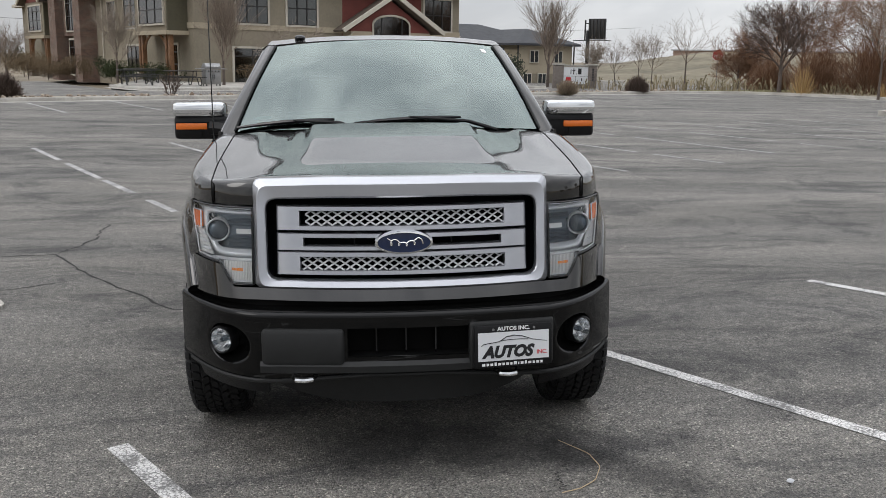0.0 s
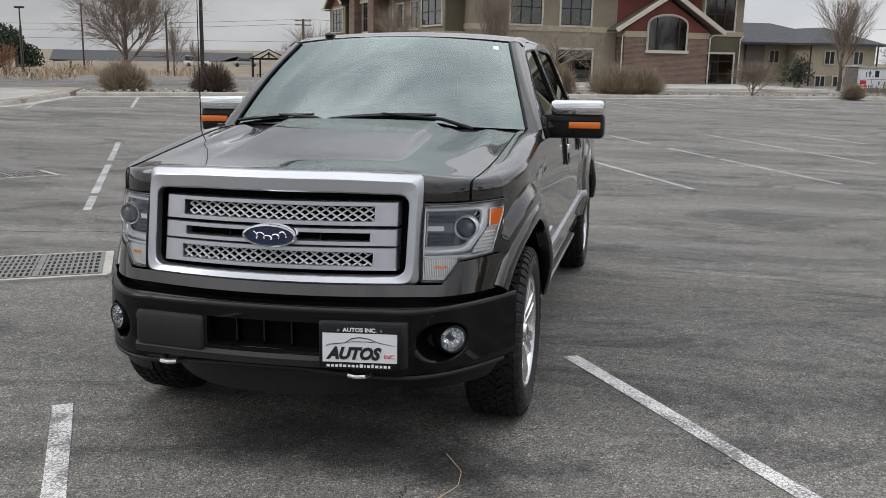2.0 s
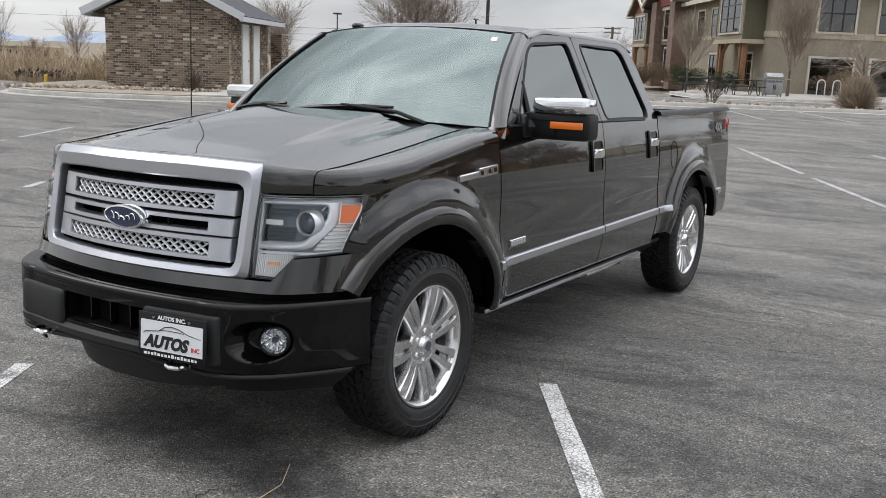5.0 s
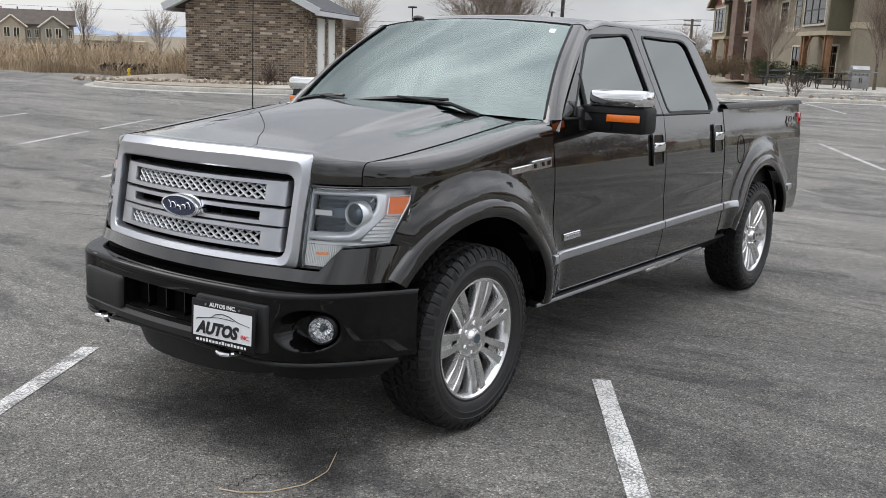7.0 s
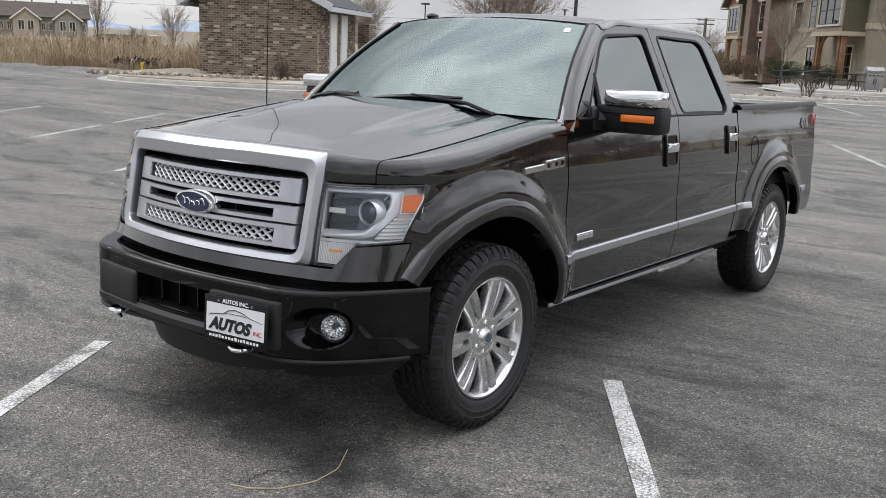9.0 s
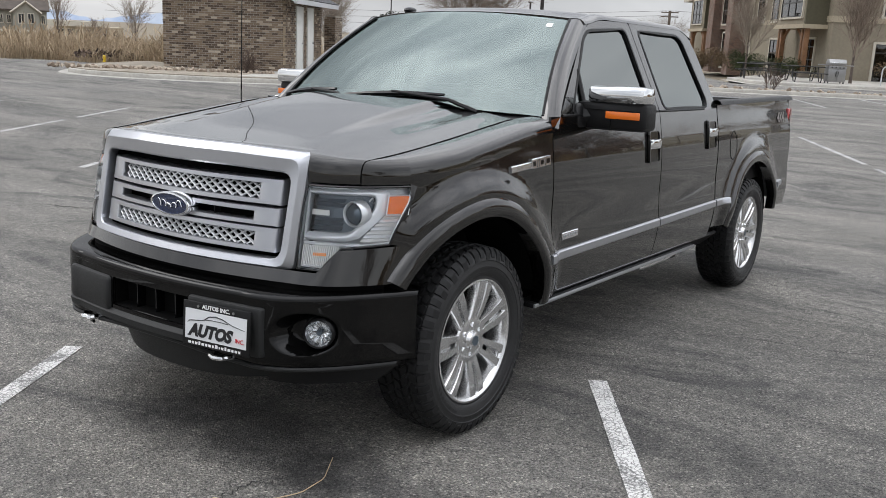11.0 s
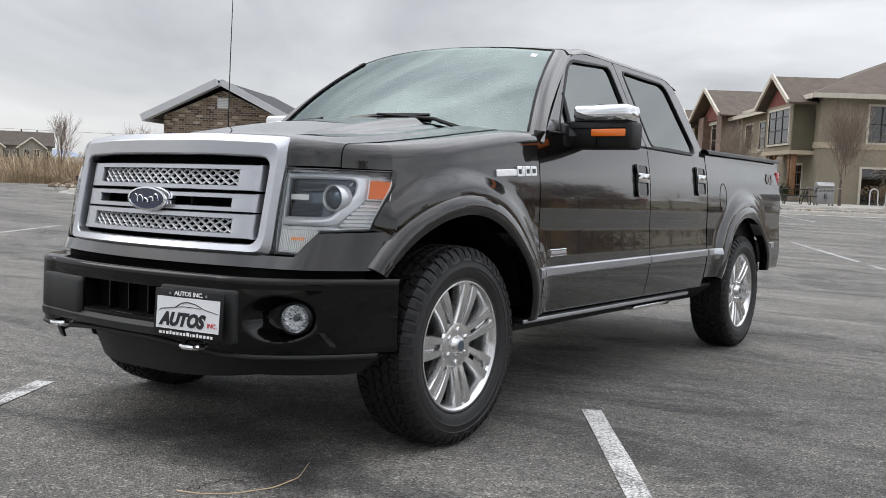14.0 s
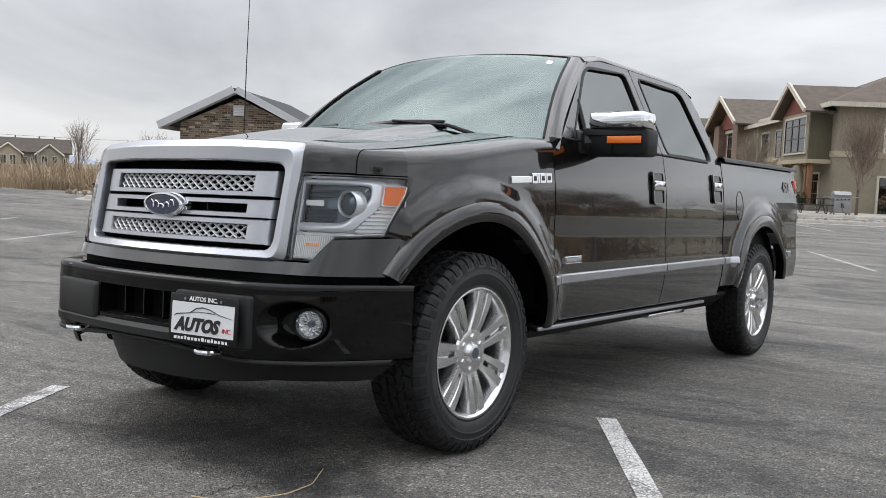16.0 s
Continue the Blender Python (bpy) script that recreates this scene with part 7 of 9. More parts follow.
def bay(y0, y1, xf, w0, w1, tall):
    part("bay_wall", boxes(((xf, y0, 3.05), (-11.9, y1, 5.8))), STUCCO_OLIVE, house, "olive bay", smooth=False)
    part("bay_face", boxes(((xf - 0.02, y0 + 0.15, 3.05), (xf + 0.05, y1 - 0.15, 5.8))), STUCCO, house)
    pane_grid(house, "bay_window", (xf - 0.02, w0, 3.5), *SIDE, w1 - w0, 1.95, 3, 3)
    part("bay_floor", boxes(((xf - 0.15, y0 - 0.15, 2.85), (-11.9, y1 + 0.15, 3.08))), STUCCO_BAND, house)
    m = (y0 + y1) / 2
    gb = slab([(y0 + 0.1, 5.75), (y1 - 0.1, 5.75), (m, 7.1)], 0.1, 0)
    bmesh.ops.translate(gb, verts=gb.verts, vec=(xf - 0.02, 0, 0))
    part("gable_siding", gb, RED_SIDING, house, smooth=False)
    for ya, yb in ((y0 - 0.6, m), (y1 + 0.6, m)):
        rf = bmesh.new()
        d = Vector((0, yb - ya, 7.35 - 5.62)).normalized()
        nn = Vector((0, -d.z, d.y)) * (0.12 if d.y > 0 else -0.12)
        for x0, x1, mt, nm in ((xf - 0.5, -7.5, SHINGLE, "bay_roof"), (xf - 0.62, xf - 0.5, CREAM, "barge_board")):
            b2 = bmesh.new()
            k = 1.0 if nm == "bay_roof" else 2.2
            pts = [Vector((0, ya, 5.62)), Vector((0, yb, 7.35)), Vector((0, yb, 7.35)) + nn * k, Vector((0, ya, 5.62)) + nn * k]
            a = [b2.verts.new((x0, p.y, p.z)) for p in pts]
            b = [b2.verts.new((x1, p.y, p.z)) for p in pts]
            b2.faces.new(a)
            b2.faces.new(b[::-1])
            for i in range(4):
                b2.faces.new((a[i], a[(i + 1) % 4], b[(i + 1) % 4], b[i]))
            part(nm, b2, mt, house, smooth=False)
        rf.free()
    for y in (y0 + 0.25, y0 + 0.75, y1 - 0.25, y1 - 0.75):
        part("post", box(bmesh.new(), (xf + 0.1, y - 0.13, 0.55), (xf + 0.36, y + 0.13, 2.9), 0.01), TIMBER, house, "stained timber post")
    for y in (y0 + 0.5, y1 - 0.5):
        part("pier", boxes(((xf - 0.05, y - 0.65, -0.3), (xf + 0.55, y + 0.65, 0.55))), STONE_BASE, house, "ledge stone pier")
    for s in (1, -1):
        br = bmesh.new()
        yy = y0 + 0.75 if s > 0 else y1 - 0.75
        tube(br, [(xf + 0.23, yy, 1.9), (xf + 0.23, yy + s * 0.5, 2.5), (xf + 0.23, yy + s * 1.2, 2.85)], 0.09, 4)
        part("brace", br, TIMBER, house)
    pane_grid(house, "ground_window", (-12.0, y0 + 1.6, 0.4), *SIDE, 1.6, 1.9, 2, 3)


bay(1.0, 6.6, -13.2, 1.5, 5.6, 7.35)
bay(29.0, 35.4, -13.2, 29.8, 34.0, 7.35)
pane_grid(house, "upper_window", (-12.0, 9.6, 3.45), *SIDE, 2.7, 1.8, 2, 3)
pane_grid(house, "ground_window", (-12.0, 9.4, 0.55), *SIDE, 2.6, 1.7, 3, 2)
pane_grid(house, "upper_window", (-12.0, 14.2, 3.45), *SIDE, 1.8, 1.8, 2, 3)
for y0, y1 in ((18.9, 20.6), (25.6, 27.6)):
    part("entrance_pier", boxes(((-13.2, y0, -0.4), (-11.9, y1, 6.4))), RED_BRICK, house, "tall brick pier", smooth=False)
part("entrance_wall", boxes(((-12.6, 20.6, 3.0), (-11.9, 25.6, 7.2))), RED_BRICK, house, smooth=False)
pane_grid(house, "entrance_door", (-12.4, 21.3, 0.1), *SIDE, 3.4, 2.6, 3, 3, label="dark glazed entrance")
pane_grid(house, "arched_entrance_window", (-12.6, 21.5, 3.4), *SIDE, 3.0, 2.6, 4, 3)
for ya in (17.6, 28.9):
    b2 = bmesh.new()
    d = Vector((0, 23.2 - ya, 8.3 - 6.0)).normalized()
    for x0, x1, k, mt, nm in ((-13.7, -6.0, 0.12, SHINGLE, "entrance_roof"), (-13.84, -13.7, 0.3, CREAM, "barge_board")):
        nn = Vector((0, -d.z, d.y)) * (k if d.y > 0 else -k)
        b2 = bmesh.new()
        pts = [Vector((0, ya, 6.0)), Vector((0, 23.2, 8.3)), Vector((0, 23.2, 8.3)) + nn, Vector((0, ya, 6.0)) + nn]
        a = [b2.verts.new((x0, p.y, p.z)) for p in pts]
        b = [b2.verts.new((x1, p.y, p.z)) for p in pts]
        b2.faces.new(a)
        b2.faces.new(b[::-1])
        for i in range(4):
            b2.faces.new((a[i], a[(i + 1) % 4], b[(i + 1) % 4], b[i]))
        part(nm, b2, mt, house, smooth=False)
eg = slab([(18.6, 6.0), (27.8, 6.0), (23.2, 8.0)], 0.2, 0)
bmesh.ops.translate(eg, verts=eg.verts, vec=(-12.9, 0, 0))
part("gable_siding", eg, RED_SIDING, house, smooth=False)
for y in (8.4, 17.2, 28.4):
    pipe = bmesh.new()
    tube(pipe, [(-12.1, y, 5.9), (-12.1, y, 0.0)], 0.05, 6)
    part("downpipe", pipe, CREAM, house)

# ---- brick hut ----
HUT = Matrix.Translation((-24.04, 17.91, 0.10)) @ pose(0, 0, 0, 0, 0, 31)
hut = thing("brick_hut", HUT, "small brown brick utility hut with a gabled roof and white doors", "hut")
HW, HL, HE, HA = 4.25, 6.4, 2.62, 3.56
MORTAR = mat("grey_mortar", (0.33, 0.30, 0.26), 0.95, vary=0.2, scale=8.0)
part("wall_core", slab([(0.02, -0.2), (HW - 0.02, -0.2), (HW - 0.02, HE), (HW / 2, HA - 0.02), (0.02, HE)], HL, 1), MORTAR, hut, smooth=False)


def hut_brick_material(name, c, pale, single=False):
    m = mat(name, c, 0.9, bump=0.3, bump_scale=50.0)
    n, l = m.node_tree.nodes, m.node_tree.links
    b = n["Principled BSDF"]
    geo, ramp = n.new("ShaderNodeObjectInfo" if single else "ShaderNodeNewGeometry"), n.new("ShaderNodeValToRGB")
    e = ramp.color_ramp.elements
    e[0].position, e[0].color = 0.0, (c[0] * 0.38, c[1] * 0.36, c[2] * 0.36, 1)
    e[1].position, e[1].color = 1.0, (*pale, 1)
    k = e.new(0.28)
    k.color = (c[0] * 0.55, c[1] * 0.52, c[2] * 0.52, 1)
    k = e.new(0.40)
    k.color = (*c, 1)
    k = e.new(0.88)
    k.color = (c[0] * 1.15, c[1] * 1.15, c[2] * 1.12, 1)
    l.new(geo.outputs["Random" if single else "Random Per Island"], ramp.inputs["Fac"])
    l.new(ramp.outputs["Color"], b.inputs["Base Color"])
    return m


HUT_BRICK = hut_brick_material("mixed_brown_brick", (0.175, 0.130, 0.092), (0.50, 0.43, 0.34))


def brickwork(owner, name, span, top, place, skip=lambda s, z: False, seed=1, material=None, bw=0.215, bh=0.066, z0=-0.1):
    """Running-bond bricks on a wall, each with its own edges, as one stuff mesh."""
    rnd = random.Random(seed)
    verts, faces = [], []
    row, z = 0, z0
    while z < 4:
        s = -(bw / 2) * (row % 2)
        while s < span:
            a, b = max(0.0, s), min(span, s + bw - 0.011)
            lim = top((a + b) / 2)
            if b - a > 0.03 and z + bh < lim and not skip((a + b) / 2, z + bh / 2):
                d = rnd.uniform(0.012, 0.020)
                base = len(verts)
                for dd, k in ((0.0, 0.0), (d, 0.003)):
                    for ss, zz in ((a + k, z + k), (b - k, z + k), (b - k, z + bh - k), (a + k, z + bh - k)):
                        verts.append(place(ss, zz, dd))
                faces += [tuple(base + i for i in q) for q in ((4, 5, 6, 7), (0, 1, 5, 4), (1, 2, 6, 5), (2, 3, 7, 6), (3, 0, 4, 7))]
            s += bw
        z += bh + 0.011
        row += 1
    me = bpy.data.meshes.new(name)
    me.from_pydata(verts, [], faces)
    me.materials.append(material or HUT_BRICK)
    ob = new(name, me)
    ob.parent = owner
    ob["kind"] = "stuff"
    return ob


def is_loose(s, z, bw=0.215):
    """The whole bricks at eye height on the hut's gable wall are laid one by one."""
    return 0.75 < z < 1.95 and bw < s < HW - bw


def lay_bricks(owner, span, bw=0.215, bh=0.066, z0=-0.1):
    verts = [(x, y, z) for y, k in ((0.0, 0.0), (-0.016, 0.003)) for x, z in ((k, k), (bw - 0.011 - k, k), (bw - 0.011 - k, bh - k), (k, bh - k))]
    me = bpy.data.meshes.new("brick")
    me.from_pydata(verts, [], [(4, 5, 6, 7), (0, 1, 5, 4), (1, 2, 6, 5), (2, 3, 7, 6), (3, 0, 4, 7)])
    me.materials.append(hut_brick_material("mixed_brown_single_brick", (0.175, 0.130, 0.092), (0.50, 0.43, 0.34), True))
    rnd = random.Random(13)
    row, z = 0, z0
    while z < 2.1:
        s = -(bw / 2) * (row % 2)
        while s < span:
            if is_loose(s + (bw - 0.011) / 2, z + bh / 2):
                brick = new("brick", me)
                brick.parent = owner
                brick.location, brick.scale = (s, 0.01, z), (1, rnd.uniform(0.75, 1.25), 1)
            s += bw
        z += bh + 0.011
        row += 1


brickwork(hut, "brickwork", HW, lambda s: HE + (HA - HE) * (1 - abs(s - HW / 2) / (HW / 2)), lambda s, z, d: (s, 0.01 - d, z), skip=is_loose, seed=3)
DOORS = ((1.95, 2.85), (3.75, 4.65))
brickwork(hut, "brickwork", HL, lambda s: HE, lambda s, z, d: (HW - 0.01 + d, s, z), skip=lambda s, z: any(a - 0.1 < s < b + 0.1 and z < 2.32 for a, b in DOORS), seed=5)
brickwork(hut, "brickwork", HL, lambda s: HE, lambda s, z, d: (0.01 - d, s, z), seed=7)
for a, b in DOORS:
    d = part("door", box(bmesh.new(), (HW - 0.01, a, 0.02), (HW + 0.035, b, 2.25), 0.006), WHITE_DOOR, hut, "white steel door")
    part("door_frame", boxes(((HW - 0.02, a - 0.07, 0.0), (HW + 0.05, a, 2.32)), ((HW - 0.02, b, 0.0), (HW + 0.05, b + 0.07, 2.32)), ((HW - 0.02, a, 2.25), (HW + 0.05, b, 2.32))), WHITE_DOOR, d)
    knob = bmesh.new()
    tube(knob, [(HW + 0.03, b - 0.08, 1.0), (HW + 0.09, b - 0.08, 1.0)], 0.025, 8)
    part("knob", knob, STEEL, d)
brickwork(hut, "quoin_brickwork", 0.3, lambda s: HE, lambda s, z, d: (HW + 0.0 + d, 0.02 + s, z), seed=8, material=hut_brick_material("tan_quoin_brick", (0.33, 0.26, 0.18), (0.42, 0.36, 0.27)), bw=0.31)
for x0, x1 in ((-0.58, HW / 2), (HW + 0.58, HW / 2)):
    slope_roof("roof", x0, HE - 0.16, x1, HA + 0.22, -0.45, HL + 0.45, 0.10, SHINGLE_GREY, hut)
    slope_roof("fascia", x0, HE - 0.24, x1, HA + 0.14, -0.52, -0.45, 0.24, FASCIA, hut, "grey-white fascia")
    slope_roof("soffit", x0, HE - 0.20, x1, HA + 0.18, -0.46, 0.0, 0.03, FASCIA, hut)
    e0 = x0 + (0.0 if x0 < 0 else -0.04)
    part("gutter", boxes(((e0 - 0.03, -0.5, HE - 0.26), (e0 + 0.07, HL + 0.5, HE - 0.06))), FASCIA, hut)
vent = part("gable_vent", boxes(((1.93, -0.05, 2.92), (2.36, 0.0, 3.30))), FASCIA, hut, "white louvred vent")
for k in range(6):
    part("louvre", boxes(((1.97, -0.065, 2.95 + 0.055 * k), (2.32, -0.045, 2.98 + 0.055 * k))), WHITE_DOOR, vent)
screen_wall = thing("brick_screen_wall", Matrix.Translation(site(-7.1, 34.6, 0.1)) @ pose(0, 0, 0, 0, 0, 31), "low brown brick screen wall behind the hut", "wall")
part("wall_core", boxes(((0, 0, -0.1), (0.46, 1.5, 2.1))), MORTAR, screen_wall)
brickwork(screen_wall, "brickwork", 0.46, lambda s: 2.1, lambda s, z, d: (s, 0.0 - d, z), seed=11)
brickwork(screen_wall, "brickwork", 1.5, lambda s: 2.1, lambda s, z, d: (0.45 + d, s, z), seed=12)

# ---- the surroundings ----
def gz(x, y, lift=-0.06):
    return (x, y, lot_height(x, y) + lift)


def island_mat(name, c1, c2, rough=0.9):
    """A colour for joined blades that differs from blade to blade."""
    m = bpy.data.materials.new(name)
    m.use_nodes = True
    n, l = m.node_tree.nodes, m.node_tree.links
    b, g, r = n["Principled BSDF"], n.new("ShaderNodeNewGeometry"), n.new("ShaderNodeValToRGB")
    r.color_ramp.elements[0].color, r.color_ramp.elements[1].color = (*c1, 1), (*c2, 1)
    l.new(g.outputs["Random Per Island"], r.inputs["Fac"])
    l.new(r.outputs["Color"], b.inputs["Base Color"])
    b.inputs["Roughness"].default_value = rough
    b.inputs["Specular IOR Level"].default_value = 0.2
    return m


REED = island_mat("dry_reeds", (0.23, 0.17, 0.11), (0.50, 0.40, 0.28))
MEADOW = island_mat("dull_meadow_grass", (0.15, 0.125, 0.075), (0.36, 0.30, 0.20))
BRUSH_RED = island_mat("reddish_brush", (0.13, 0.065, 0.04), (0.33, 0.20, 0.125))
TAN_TWIGS = island_mat("tan_bush_twigs", (0.17, 0.13, 0.09), (0.40, 0.325, 0.245))
GREY_TWIGS = island_mat("grey_winter_twigs", (0.12, 0.095, 0.075), (0.33, 0.265, 0.215))
DARK_TWIGS = island_mat("dark_winter_twigs", (0.055, 0.042, 0.036), (0.15, 0.11, 0.09))
WEED = island_mat("ochre_weeds", (0.30, 0.18, 0.07), (0.56, 0.40, 0.20))
LEAF_HEDGE = island_mat("clipped_hedge_leaves", (0.012, 0.018, 0.008), (0.07, 0.085, 0.035))
LEAF_BROWN = island_mat("brown_winter_hedge_leaves", (0.07, 0.05, 0.03), (0.21, 0.155, 0.095))
LEAF_PINE = island_mat("pine_needles", (0.012, 0.020, 0.014), (0.065, 0.085, 0.055))
BED_GRASS = island_mat("dry_lawn_blades", (0.20, 0.17, 0.08), (0.42, 0.36, 0.20))


def blades(name, spots, material, label, category, seed, width=0.03, lean=0.35, top=1):
    """A field of bent stalks; spots yields (x, y, height)."""
    rnd = random.Random(seed)
    vs, fs = [], []
    for x, y, h in spots(rnd):
        a, b = rnd.uniform(0, 6.283), rnd.uniform(0, 6.283)
        k = lean * h * rnd.random()
        z = lot_height(x, y) - 0.08
        w = width * rnd.uniform(0.5, 1.3)
        wx, wy, lx, ly = math.cos(a) * w, math.sin(a) * w, math.cos(b) * k, math.sin(b) * k
        i = len(vs)
        vs += [(x - wx / 2, y - wy / 2, z), (x + wx / 2, y + wy / 2, z), (x + lx * 0.35 + wx / 2, y + ly * 0.35 + wy / 2, z + h * 0.62), (x + lx * 0.35 - wx / 2, y + ly * 0.35 - wy / 2, z + h * 0.62), (x + lx + wx * top, y + ly + wy * top, z + h), (x + lx - wx * top * 0.6, y + ly - wy * top * 0.6, z + h * 0.97)]
        fs += [(i, i + 1, i + 2, i + 3), (i + 3, i + 2, i + 4, i + 5)]
    me = bpy.data.meshes.new(name)
    me.from_pydata(vs, [], fs)
    me.materials.append(material)
    return tagged(new(name, me), label, category, kind="stuff")


def reed_spots(rnd):
    for _ in range(30000):
        a, d = rnd.uniform(-46, -9.5), 31.6 + 14 * rnd.random() ** 2.2
        if d < 33.5 and -21.5 < a < -19.5:
            continue
        p = site(a, d + 0.5 * math.sin(a * 1.7) + 0.4 * math.sin(a * 0.63))
        clump = 0.75 + 0.30 * math.sin(p.x * 0.9 + 1.3 * math.sin(p.y * 0.7)) + 0.12 * math.sin(p.x * 3.1)
        yield p.x, p.y, max(0.25, rnd.gauss(0.92, 0.26)) * max(0.5, clump) * (0.6 if d < 32.4 else 1.0)


def field_spots(rnd):
    for _ in range(15000):
        a, d = rnd.uniform(-64, 8), 46 + 70 * rnd.random() ** 1.6
        if a > -4 and d < 86:
            continue
        p = site(a, d)
        yield p.x, p.y, max(0.2, rnd.gauss(0.75, 0.28)) * (0.8 + 0.3 * math.sin(p.x * 0.4 + p.y * 0.3))


def meadow_spots(rnd):
    for _ in range(9000):
        u, r = radians(rnd.uniform(12, 62)), 57 + 60 * rnd.random() ** 1.5
        x, y = r * math.sin(u), -4.5 + r * math.cos(u)
        a, d = x * ALONG.x + y * ALONG.y, x * DEEP.x + y * DEEP.y
        if a < 60 and 39 < d < 54:
            continue
        yield x, y, max(0.12, rnd.gauss(0.42, 0.2)) * (1.3 if 60 < r < 68 else 1.0) + bank_rise(x, y) * 0.0


def bank_rise(x, y):
    """The dry bank that climbs to the road beyond the lot."""
    r, u = math.hypot(x, y + 4.5), math.degrees(math.atan2(x, y + 4.5))
    return 3.5 * smooth(74, 150, r) * smooth(11, 22, u)


blades("dry_reeds", reed_spots, REED, "thick stand of tall dry straw-coloured reeds", "reeds", 5, 0.020, 0.6)
blades("dry_field_grass", field_spots, REED, "pale dry field grass beyond the drive", "grass", 6, 0.06, 0.5)
blades("dry_meadow_grass", meadow_spots, MEADOW, "low dry grass beside the bank", "grass", 7, 0.05, 0.5)
bm = bmesh.new()
grid_rows = []
for u in steps(9, 80, 30):
    row = []
    for r in (66, 74, 82, 92, 104, 118, 134, 150, 170, 240):
        x, y = r * math.sin(radians(u)), -4.5 + r * math.cos(radians(u))
        row.append(bm.verts.new((x, y, bank_rise(x, y) - (0.15 if r < 70 else 0.0) + 0.25 * math.sin(u * 1.9 + r * 0.13) * smooth(74, 110, r) + (0.0 if r < 240 else -2.0))))
    grid_rows.append(row)
for p, q in zip(grid_rows, grid_rows[1:]):
    for i in range(len(p) - 1):
        bm.faces.new((p[i], q[i], q[i + 1], p[i + 1]))
BANK = mat("dry_bank_soil", (0.19, 0.165, 0.11), 0.95, vary=0.55, scale=0.12, tint=(0.085, 0.072, 0.048), bump=0.7, bump_scale=2.5, detail=9.0)
tagged(link("dry_bank", bm, BANK), "dry grass bank rising beyond the lot", "bank", kind="structure")
flat("side_lot", [(37.2, KERB_D + 8.4), (64, KERB_D + 8.4), (64, KERB_D + 21), (37.2, KERB_D + 21)], 0.04, ASPHALT, "asphalt drive beside the monument sign", "road")
kerb("kerb", [(33, KERB_D + 22.5), (66, KERB_D + 22.5)], "pale kerb behind the side drive", base=0.02)

# trees
bare_tree("bare_tree", (-22.6, 34.9, 0.1), 5.9, 11, "large bare rounded tree with dense grey-brown twigs", 38, 0.12, 0.17, 0.16, 3, 2, GREY_TWIGS, 11, up=0.64)
bare_tree("bare_tree", gz(-31.0, 54.5), 4.4, 12, "slender upright bare young tree", 26, 0.35, 0.07, 0.25, 2, 2, GREY_TWIGS, 8, up=0.88)
bare_tree("bare_tree", gz(-29.0, 53.6), 3.2, 13, "thin leaning bare sapling", 26, 0.3, 0.045, 0.3, 2, 2, GREY_TWIGS, 5, up=0.88)
bare_tree("bare_tree", gz(-30.5, 80), 5.2, 14, "pale bare tree behind the offices", 34, 0.2, 0.09, 0.25, 2, 3, TWIG_PALE, 9)
bare_tree("bare_tree", gz(-25.6, 66.1), 5.0, 15, "bare young tree by the drive", 34, 0.25, 0.07, 0.3, 2, 2, GREY_TWIGS, 7)
bare_tree("bare_tree", gz(-28.4, 70.0), 3.6, 25, "hazy bare tree with fine twigs", 40, 0.2, 0.08, 0.15, 2, 3, TWIG_PALE, 9)
bare_tree("bare_tree", (-7.2, 45.8, 0.18), 5.6, 16, "upright bare tree on the terrace", 28, 0.35, 0.09, 0.2, 2, 3, GREY_TWIGS, 10, up=0.86)
bare_tree("bare_tree", (-13.6, 49.5, 0.18), 4.9, 17, "pale bare tree before the arched entrance", 34, 0.1, 0.08, 0.22, 2, 3, TWIG_PALE, 9, up=0.8)
bare_tree("crab_apple_tree", (-3.5, 43.7, 0.18), 3.6, 18, "spreading bare crab apple with crooked limbs", 58, -0.12, 0.10, 0.30, 3, 1, TWIG_PALE, 9, up=0.45)
bare_tree("bare_tree", (12.3, 55.6, 0.05), 6.4, 19, "upright bare pear tree beside the monument sign", 26, 0.35, 0.13, 0.22, 2, 3, GREY_TWIGS, 11, up=0.86)
bare_tree("bare_tree", (16.6, 60.5, 0.0), 3.6, 20, "small round bare tree", 44, 0.1, 0.07, 0.2, 2, 3, TWIG_PALE, 9)
bare_tree("bare_tree", (20.6, 53.0, 0.05), 5.2, 21, "thin open bare tree on the lawn strip", 48, 0.05, 0.07, 0.42, 2, 1, GREY_TWIGS, 8, up=0.6)
bare_tree("bare_tree", (24.0, 46.9, 0.05), 6.6, 22, "broad dark bare tree with spreading limbs", 44, 0.12, 0.17, 0.27, 3, 2, DARK_TWIGS, 8, up=0.6)
bare_tree("bare_tree", (27.1, 41.9, 0.05), 6.0, 23, "slim bare tree at the lot's edge", 36, 0.2, 0.08, 0.4, 2, 2, GREY_TWIGS, 7)
bare_tree("bare_tree", (18.4, 61.0, 0.0), 3.4, 24, "crooked bare sapling beside the drive", 40, 0.2, 0.05, 0.3, 2, 2, GREY_TWIGS, 5, lean=-0.3)
bare_tree("bare_tree", (21.7, 66.4, 0.0), 4.6, 26, "pale bare tree before the dry bank", 40, 0.2, 0.06, 0.3, 2, 2, TWIG_PALE, 7)
bare_tree("bare_tree", (22.0, 64.0, 0.0), 4.4, 27, "bare sapling before the bank", 36, 0.2, 0.05, 0.3, 2, 2, GREY_TWIGS, 7)
